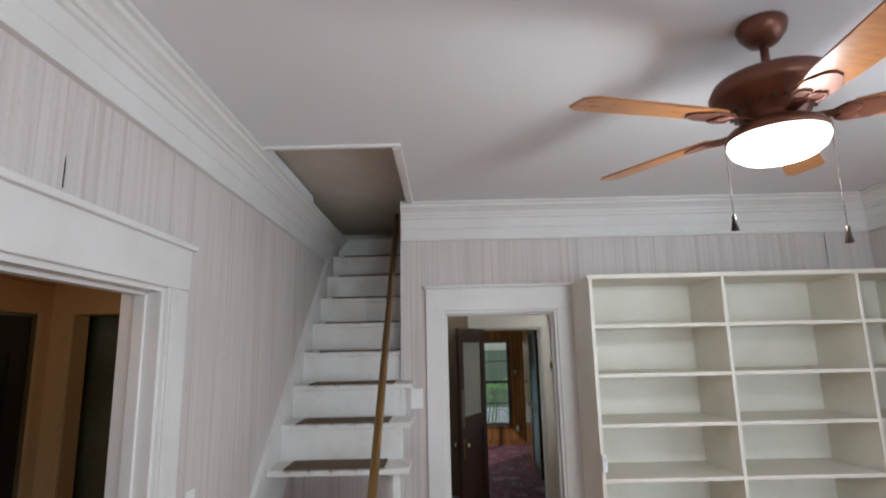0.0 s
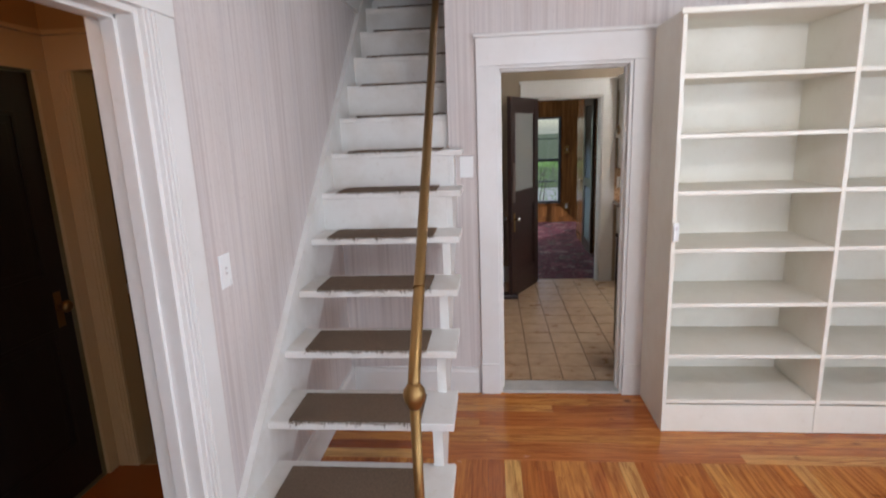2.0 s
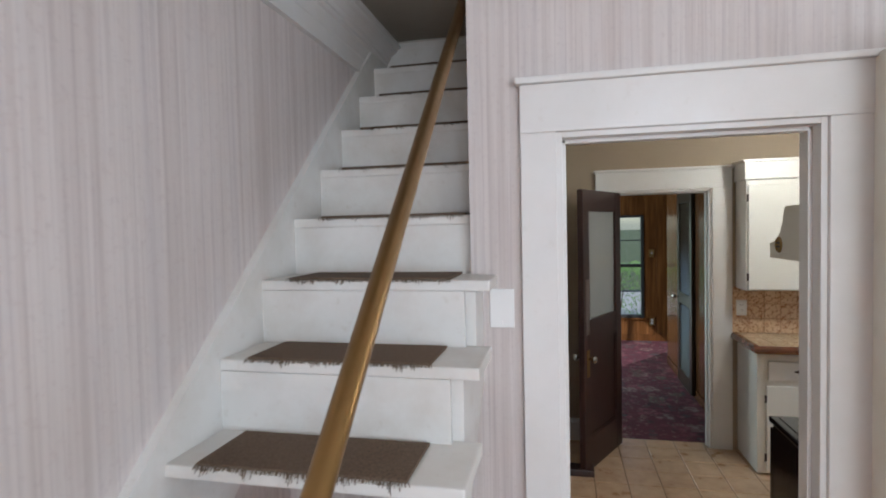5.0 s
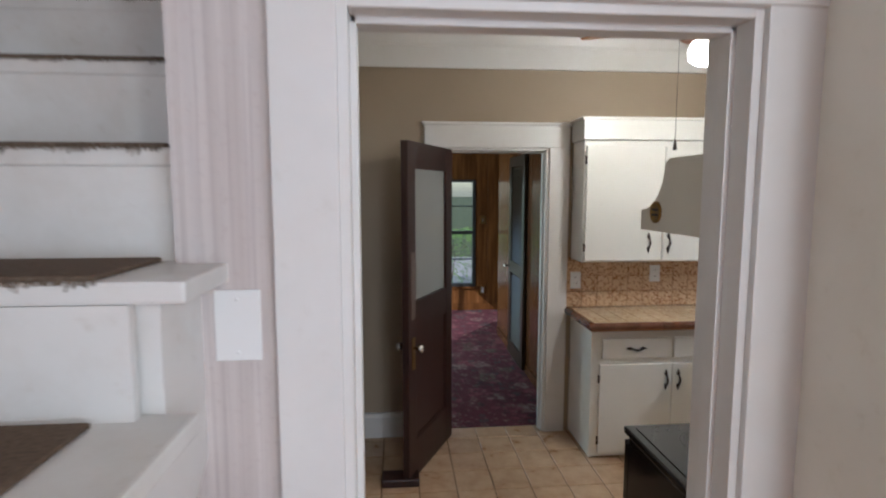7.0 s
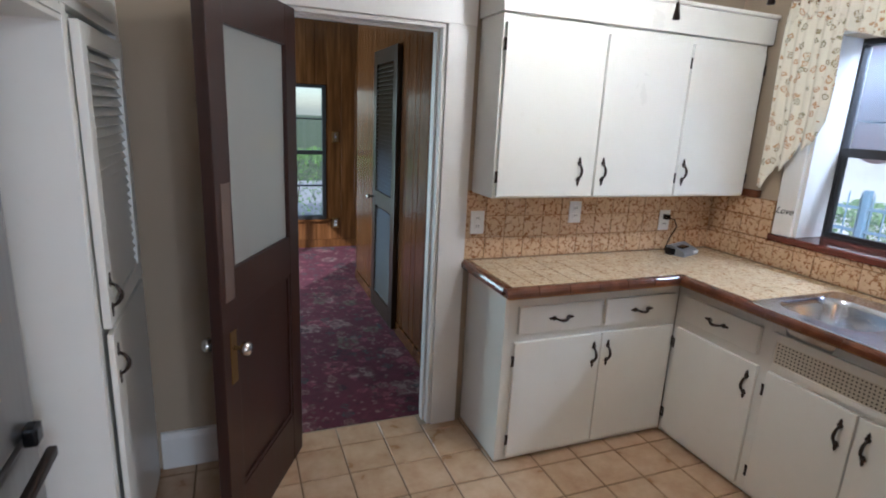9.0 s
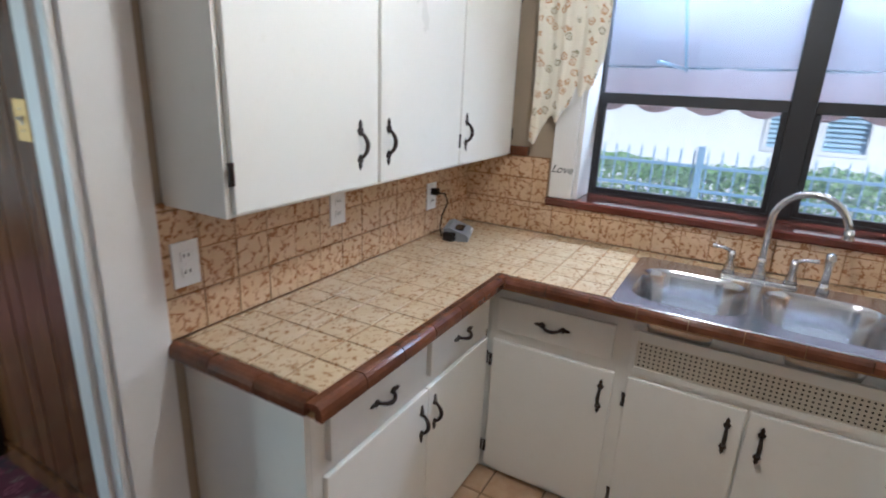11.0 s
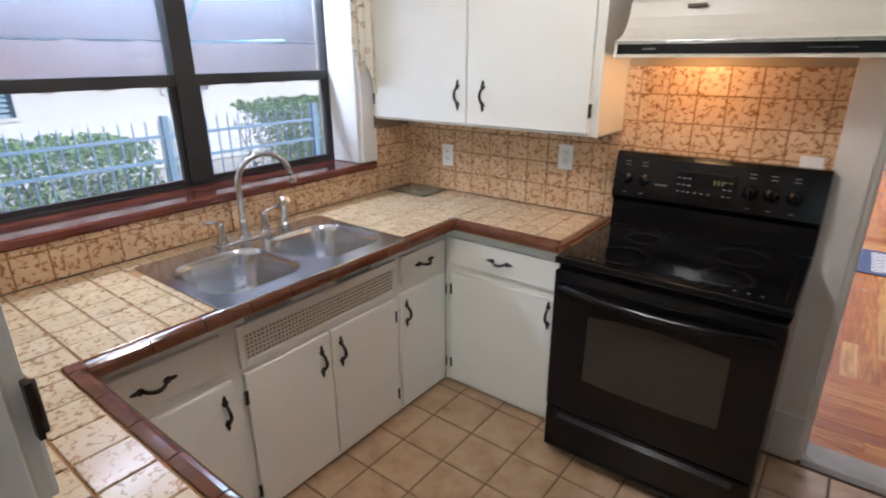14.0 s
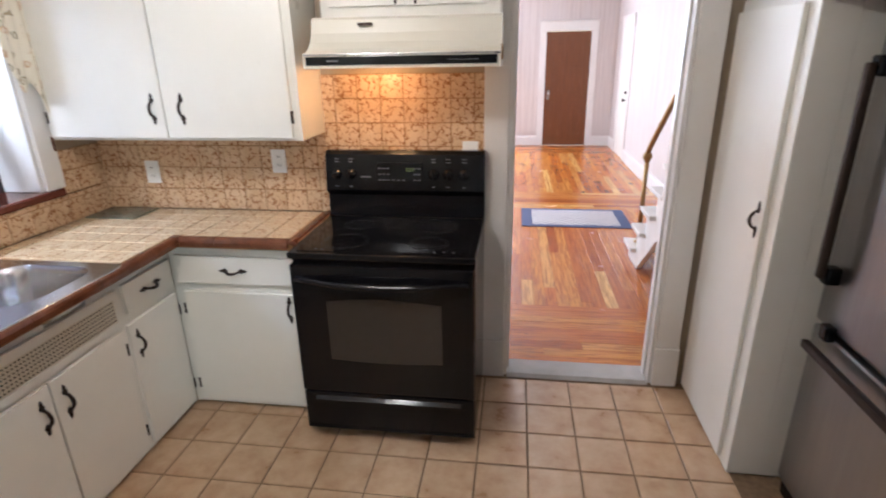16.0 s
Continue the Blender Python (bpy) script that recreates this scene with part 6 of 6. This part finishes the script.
ob = part("cloth", G().sheet(lambda u, v: (0.0 + 1.1 * v, (u - 0.5) * 3.6, 0.12 - 0.80 * v - 0.02 * math.sin(v * 3.1)), 24, 8), AWNING, aw)
part("front_hem", G().tube([(1.1, -1.8, -0.68), (1.1, 1.8, -0.68)], 0.010, 8), BRONZE, aw)
ob = part("scalloped_valance", G().sheet(lambda u, v: (1.1 + 0.01 * math.sin(u * 60), (u - 0.5) * 3.6, -0.68 - v * (0.22 + 0.06 * abs(math.sin(u * math.pi * 12)))), 144, 3), AWNING, aw)
for y in (-1.79, -0.6, 0.6, 1.79):
    part("rib", G().tube([(0.02, y, 0.09), (1.1, y, -0.70)], 0.010, 8), FENCEM, aw)
    part("strut", G().tube([(0.02, y, -0.70), (1.1, y, -0.69)], 0.009, 8), FENCEM, aw)
for y in (-1.81, 1.81):
    part("side_cloth", G().prism([(0.0, 0.12), (1.1, -0.68), (1.1, -0.84), (0.0, -0.55)], "y", y - 0.002, y + 0.002), AWNING, aw)

fe = thing("fence", "pale blue-grey iron picket fence", "fence", at(8.0, 3.0, -0.3))
k = 0
y = -9.0
while y < 11.0:
    part("picket", G().tube([(0, y, 0.1), (0, y, 1.36), (0, y, 1.40)], [0.008, 0.008, 0.001], 5), FENCEM, fe)
    if k % 15 == 0:
        part("post", G().box(-0.03, 0.03, y + 0.03, y + 0.09, 0, 1.42, 0.004), FENCEM, fe)
    y += 0.115
    k += 1
for z in (0.22, 1.02, 1.24):
    part("rail", G().box(-0.014, 0.014, -9.0, 11.0, z - 0.014, z + 0.014, 0.003), FENCEM, fe)


def hedge(name, x0, x1, y0, y1, z0, z1, n, label, seed):
    """A clipped hedge: twigs inside and many small leaves round an uneven block."""
    random.seed(seed)
    h = thing(name, label, "hedge", at((x0 + x1) / 2, (y0 + y1) / 2, z0))
    cx, cy = (x0 + x1) / 2, (y0 + y1) / 2
    g = G()
    for k in range(16):
        bx_, by_ = random.uniform(x0, x1) - cx, random.uniform(y0, y1) - cy
        p = Vector((bx_, by_, 0))
        pts = [p]
        for s in range(3):
            p = p + Vector((random.uniform(-0.15, 0.15), random.uniform(-0.15, 0.15), (z1 - z0) / 3.4))
            pts.append(p)
        g.tube(pts, [0.016, 0.012, 0.008, 0.004], 5)
    tagged(part("branches", g, BARK, h), kind="stuff")
    verts, faces = [], []
    for k in range(n):
        x, y, z = random.uniform(x0, x1), random.uniform(y0, y1), random.uniform(z0, z1)
        e = random.random()
        if e < 0.5:
            x = x0 + abs(random.gauss(0, 0.10))
        elif e < 0.75:
            z = z1 - abs(random.gauss(0, 0.08))
        bumpy = 0.10 * noise.noise((x * 1.7, y * 1.7, z * 1.7)) + 0.06 * noise.noise((x * 5, y * 5, z * 5))
        c = Vector((x - cx - bumpy, y - cy, z - z0 + bumpy))
        a = Vector((random.gauss(0, 1), random.gauss(0, 1), random.gauss(0, 1))).normalized()
        b = a.orthogonal().normalized()
        s = random.uniform(0.016, 0.034)
        i = len(verts)
        verts += [c - a * s, c + b * s * 0.5, c + a * s, c - b * s * 0.5]
        faces.append((i, i + 1, i + 2, i + 3))
    me = bpy.data.meshes.new("leaves")
    me.from_pydata(verts, [], faces)
    me.materials.append(LEAF)
    lv = new("leaves", me)
    lv.parent = h
    tagged(lv, kind="stuff")
    return h


hedge("hedge", 8.4, 9.3, 4.3, 8.6, -0.3, 0.86, 26000, "low clipped green hedge behind the fence", 1)
hedge("hedge", 8.4, 9.4, 1.2, 2.9, -0.3, 1.08, 14000, "taller clipped green hedge behind the fence", 2)
hedge("garden_shrub", 1.6, 4.2, 13.5, 14.6, -0.3, 0.95, 9000, "leafy garden shrub outside the panelled room", 3)
hedge("garden_hedge", -3.6, -2.6, 5.0, 13.0, -0.3, 2.2, 24000, "tall green garden hedge beside the house", 5)

nb = thing("neighbour_house", "white stucco house with blue-grey shuttered windows", "house", at(13.0, 3.0, -0.3))
holes = [(-6.2, -5.1, 1.0, 2.4), (-1.95, -1.0, 1.28, 2.4), (1.15, 2.6, 1.02, 2.4), (5.6, 6.9, 1.0, 2.4)]
g = G()
for p, q, c_, d_ in wall_cells(-12, 12, 0, 4.6, holes):
    g.box(0, 0.25, p, q, c_, d_)
part("wall", g, STUCCO, nb)
part("roof", G().prism([(-0.6, 4.6), (4.0, 6.6), (8.6, 4.6)], "y", -12.5, 12.5), mottled("grey_shingle", [(0.3, (0.10, 0.09, 0.08)), (0.7, (0.17, 0.155, 0.14))], 30, 0.95), nb)
part("back_wall", G().box(0.25, 8, -12, 12, 0, 4.6), STUCCO, nb)
for a, b, zz0, zz1 in holes:
    w = part("window", G().box(0.1, 0.14, a, b, zz0, zz1), shiny("dim_house_glass", (0.16, 0.2, 0.24), 0.08), nb)
    part("frame", G().box(-0.02, 0.1, a, a + 0.06, zz0, zz1).box(-0.02, 0.1, b - 0.06, b, zz0, zz1).box(-0.02, 0.1, a + 0.06, b - 0.06, zz0, zz0 + 0.06).box(-0.02, 0.1, a + 0.06, b - 0.06, zz1 - 0.06, zz1).box(-0.02, 0.1, (a + b) / 2 - 0.1, (a + b) / 2 + 0.1, zz0 + 0.06, zz1 - 0.06), TRIM, w)
    for c0, c1 in ((a + 0.06, (a + b) / 2 - 0.1), ((a + b) / 2 + 0.1, b - 0.06)):
        n = int((zz1 - zz0 - 0.12) / 0.075)
        for j in range(n):
            z = zz0 + 0.07 + j * 0.075
            part("slat", G().prism([(0.02, z), (0.03, z - 0.004), (0.075, z + 0.06), (0.065, z + 0.065)], "y", c0, c1), BLUE, w)
setting("pavement_side", G().box(9.6, 12.9, -12, 16, -0.59, -0.295), CONCRETE, "pale concrete drive beside the neighbouring house", "pavement")
setting("ground_side_yard", G().box(5.3, 9.6, -12, 16, -0.595, -0.3), GRASS, "grass strip below the kitchen window", "ground")
# paving is assumed, kept pale so the outdoors reads bright
setting("ground_garden", G().box(-9, 5.2, BY1 + 0.14, 20, -0.596, -0.301).box(-9, BX0 - 0.12, 3.6, BY1 + 0.14, -0.596, -0.301), CONCRETE, "pale ground added to brighten the view beside the panelled room", "ground")


# ---- worktop tiles and edging ----
P = 0.1115


def tile_row_span(a, b, p=P):
    n = int((b - a) / p + 0.001)
    cuts = [a + i * p for i in range(n + 1)]
    if b - cuts[-1] > 0.015:
        cuts.append(b)
    return list(zip(cuts, cuts[1:]))


random.seed(21)


def counter_patch(x0, x1, y0, y1, skip=None):
    """Tiles from the front edge back; skip: a rectangle kept free."""
    for a, b in tile_row_span(x0, x1):
        for c_, d_ in tile_row_span(y0, y1):
            if skip and a < skip[1] - 0.004 and b > skip[0] + 0.004 and c_ < skip[3] - 0.004 and d_ > skip[2] + 0.004:
                for p, q, r, s in ((a, min(b, skip[0]), c_, d_), (max(a, skip[1]), b, c_, d_), (a, b, c_, min(d_, skip[2])), (a, b, max(c_, skip[3]), d_)):
                    if q - p > 0.02 and s - r > 0.02:
                        me = piece_mesh("tile", q - p - 0.0055, s - r - 0.0055, 0.011, 0.0018, CTILE)
                        piece("tile", me, ct, at((p + q) / 2 - CT.x, (r + s) / 2 - CT.y, TOPZ - 0.0112))
                        break
                continue
            me = piece_mesh("tile", b - a - 0.0055, d_ - c_ - 0.0055, 0.011, 0.0018, CTILE)
            piece("tile", me, ct, at((a + b) / 2 - CT.x, (c_ + d_) / 2 - CT.y, TOPZ - 0.0112 + random.uniform(-0.0004, 0.0004)))


NZ = 0.048
counter_patch(CX0 + NZ, CXI + NZ, CYF + NZ, YF - 0.012)
counter_patch(CXI + NZ, XR - 0.012, CYN - NZ, YF - 0.012, (4.315, 4.885, 5.25, 6.08))
counter_patch(CXI + NZ, XR - 0.012, YK + 0.012, CYN - NZ)
counter_patch(SX + NZ + 0.01, CXI + NZ, YK + 0.012, CYN - NZ)


def nosing(x0, y0, x1, y1, inward):
    """Brown rounded edge tiles along a line; inward: the unit step from the front towards the wall."""
    ln = math.hypot(x1 - x0, y1 - y0)
    n = max(1, round(ln / 0.152))
    ux, uy = (x1 - x0) / ln, (y1 - y0) / ln
    step = ln / n
    key = ("nosing", round(step, 4))
    if key not in _cache:
        prof = [(0.0, 0.878), (0.0, 0.897), (0.004, 0.908), (0.012, 0.9155), (0.022, 0.9175), (0.044, 0.914), (0.046, 0.90), (0.02, 0.898), (0.018, 0.878)]
        gg = G().prism([(u, z) for u, z in prof], "x", -step / 2 + 0.0015, step / 2 - 0.0015)
        bmesh.ops.recalc_face_normals(gg.bm, faces=gg.bm.faces[:])
        me = bpy.data.meshes.new("edge_tile")
        gg.bm.to_mesh(me)
        gg.bm.free()
        me.materials.append(BROWN)
        _cache[key] = me
    cross = ux * inward[1] - uy * inward[0]
    if cross < 0:
        x0, y0, ux, uy = x1, y1, -ux, -uy
    ang = math.degrees(math.atan2(uy, ux))
    for k in range(n):
        piece("edge_tile", _cache[key], ct, at(x0 + ux * step * (k + 0.5) - CT.x, y0 + uy * step * (k + 0.5) - CT.y, 0, ang))


for cx, cy in ((CXI, CYF), (CXI, CYN - NZ)):   # squares that turn the inner corners
    o = part("corner_tile", G().box(cx + 0.001, cx + NZ - 0.003, cy + 0.002, cy + NZ - 0.003, 0.89, 0.9165, 0.004), BROWN, ct)
    o.location = -CT
nosing(CX0, CYF, CXI, CYF, (0, 1))
nosing(CX0, CYF + NZ, CX0, YF - 0.01, (1, 0))
nosing(CXI, CYN, CXI, CYF, (1, 0))
nosing(SX + 0.05, CYN, CXI, CYN, (0, -1))
nosing(SX + 0.003, YK + 0.01, SX + 0.003, CYN, (1, 0))


# ---- splash tiles ----
def splash(name, m, w, rows, label, cuts=(), material=BTILE):
    """Tiles on a wall: local x along it, z up, facing local -y."""
    sp_ = thing(name, label, "backsplash", m, "", "structure")
    part("mortar", G().box(0, w, -0.0015, 0.006, rows[0][0], rows[-1][1]), CGROUT, sp_)
    for z0, z1 in rows:
        for a, b in tile_row_span(0, w):
            if any(a < q[1] - 0.01 and b > q[0] + 0.01 and z0 < q[3] - 0.01 and z1 > q[2] + 0.01 for q in cuts):
                continue
            me = piece_mesh("wall_tile", b - a - 0.004, z1 - z0 - 0.004, 0.009, 0.0018, material)
            piece("tile", me, sp_, Matrix.Translation(((a + b) / 2, 0.003 + random.uniform(-0.0004, 0.0004), (z0 + z1) / 2)) @ pose(0, 0, 0, 90, 0, 0))
    return sp_


Z0 = TOPZ + 0.001
rows3 = [(Z0 + P * k, min(Z0 + P * (k + 1), 1.268)) for k in range(4) if Z0 + P * k < 1.25]
splash("splash_far", at(3.366, YF - 0.008), XR - 3.366 - 0.01, rows3, "cream marked splash tiles under the cabinets")
rows2 = [(Z0, Z0 + P), (Z0 + P, 1.052)]
splash("splash_window", at(XR - 0.008, YF - 0.012, 0, -90), YF - YK - 0.024, rows2, "cream marked splash tiles under the window")
rowu = [(1.054, 1.16), (1.162, 1.262)]
splash("splash_window_far", at(XR - 0.008, YF - 0.012, 0, -90), YF - 6.548 - 0.012, rowu, "cream marked splash tiles beside the window")
splash("splash_window_near", at(XR - 0.008, 4.742, 0, -90), 4.742 - YK - 0.012, rowu, "cream marked splash tiles in the corner")
rown = [(Z0 + P * k, Z0 + P * (k + 1)) for k in range(3)] + [(Z0 + 3 * P, 1.303)]
splash("splash_near", at(XR - 0.01, YK + 0.008, 0, 180), XR - 0.01 - 3.80, rown, "cream marked splash tiles beside the range")
rowh = [(Z0 + P * k, Z0 + P * (k + 1)) for k in range(6)]
splash("splash_range", at(3.80, YK + 0.008, 0, 180), 3.80 - 2.966, rowh, "cream marked splash tiles behind the range")
g = G().box(XR - 0.03, XR - 0.0005, 6.652, YF - 0.001, 1.264, 1.305, 0.003)
setting("trim_splash_cap", g, BROWN, "dark brown cap strip above the tiles", "trim")
setting("trim_splash_cap_near", G().box(XR - 0.03, XR - 0.0005, 4.735, 4.742, 1.264, 1.33, 0.003), BROWN, "dark brown cap strip above the tiles", "trim")

# ---- kitchen floor tiles ----
kf = bpy.data.objects["floor_kitchen"]
FP = 0.2195
nx0 = 2.735 - FP * 4
random.seed(31)
for i in range(-1, 16):
    for j in range(0, 13):
        x0, x1 = max(nx0 + i * FP, 1.90), min(nx0 + (i + 1) * FP, XR)
        y0, y1 = YK + 0.045 + j * FP, min(YK + 0.045 + (j + 1) * FP, YF + 0.09)
        if x1 - x0 < 0.02 or y1 - y0 < 0.02 or (x0 > 4.45) or (y0 > 6.58 and x0 > 3.45):
            continue
        if y1 > YF - 0.002 and not (FDOOR[0] - 0.05 < (x0 + x1) / 2 < FDOOR[1] + 0.05):
            y1 = YF - 0.002
            if y1 - y0 < 0.02:
                continue
        me = piece_mesh("floor_tile", x1 - x0 - 0.008, y1 - y0 - 0.008, 0.008, 0.002, FTILE)
        piece("tile", me, kf, at((x0 + x1) / 2, (y0 + y1) / 2, -0.0055 + random.uniform(-0.0005, 0.0005)))

# ---- pine planks of the living room ----
lf_ = bpy.data.objects["floor_living"]
random.seed(41)
far_v, far_f, far_uv = [], [], []
count = [0]


def plank(cx, cy, ln, w, along):
    z = -0.0121
    me_args = (ln - 0.0006, w - 0.0006, 0.0118, 0.0005)
    if count[0] < 300 and cy > 0.4:
        count[0] += 1
        me = piece_mesh("plank", *me_args, PLANK)
        piece("plank", me, lf_, at(cx, cy, z + random.uniform(-0.0003, 0.0003), 0 if along == "x" else 90))
        return
    hx, hy = (ln / 2 - 0.0003, w / 2 - 0.0003)
    i = len(far_v)
    for sx, sy, zz in ((-1, -1, 0), (1, -1, 0), (1, 1, 0), (-1, 1, 0), (-1, -1, 0.0115), (1, -1, 0.0115), (1, 1, 0.0115), (-1, 1, 0.0115)):
        u, v = sx * hx, sy * hy
        far_v.append((cx + (u if along == "x" else -v), cy + (v if along == "x" else u), z + zz))
        far_uv.append((u, v))
    far_f.extend([(i + 4, i + 5, i + 6, i + 7), (i, i + 1, i + 5, i + 4), (i + 1, i + 2, i + 6, i + 5), (i + 2, i + 3, i + 7, i + 6), (i + 3, i, i + 4, i + 7)])


def strip(u0, u1, v0, w, along):
    """One row of planks end to end."""
    u = u0 - random.uniform(0, 0.8)
    while u < u1:
        ln = random.choice((1.2, 1.7, 2.2, 2.8))
        a, b = max(u, u0), min(u + ln, u1)
        if b - a > 0.05:
            if along == "x":
                plank((a + b) / 2, v0 + w / 2, b - a, w, "x")
            else:
                plank(v0 + w / 2, (a + b) / 2, b - a, w, "y")
        u += ln


w = 0.083
for k in range(9):                      # border along the kitchen wall
    strip(XL - 0.11, XLR, YW - 0.001 - (k + 1) * w, w, "x")
ye = YW - 0.001 - 9 * w
n = int((XLR - XL) / w)
for k in range(n + 1):                  # field of the stair room
    x0 = XL + k * w
    strip(1.0, ye, x0, min(w, XLR - x0), "y")
for k in range(9):                      # border between the rooms
    strip(XL - 0.11, XLR, 1.0 - (k + 1) * w, w, "x")
for k in range(n + 1):
    x0 = XL + k * w
    strip(-2.6, 1.0 - 9 * w, x0, min(w, XLR - x0), "y")
for k in range(11):
    strip(XL - 0.11, XLR, -2.6 - (k + 1) * w, w, "x")
for k in range(1):
    strip(KDOOR[0], KDOOR[1], YW, 0.05, "x")
me = bpy.data.meshes.new("far_planks")
me.from_pydata(far_v, [], far_f)
uvl = me.uv_layers.new(name="UVMap")
for lp in me.loops:
    uvl.data[lp.index].uv = far_uv[lp.vertex_index]
me.materials.append(PLANK)
fp = new("far_planks", me)
fp.parent = lf_
tagged(fp, kind="stuff")
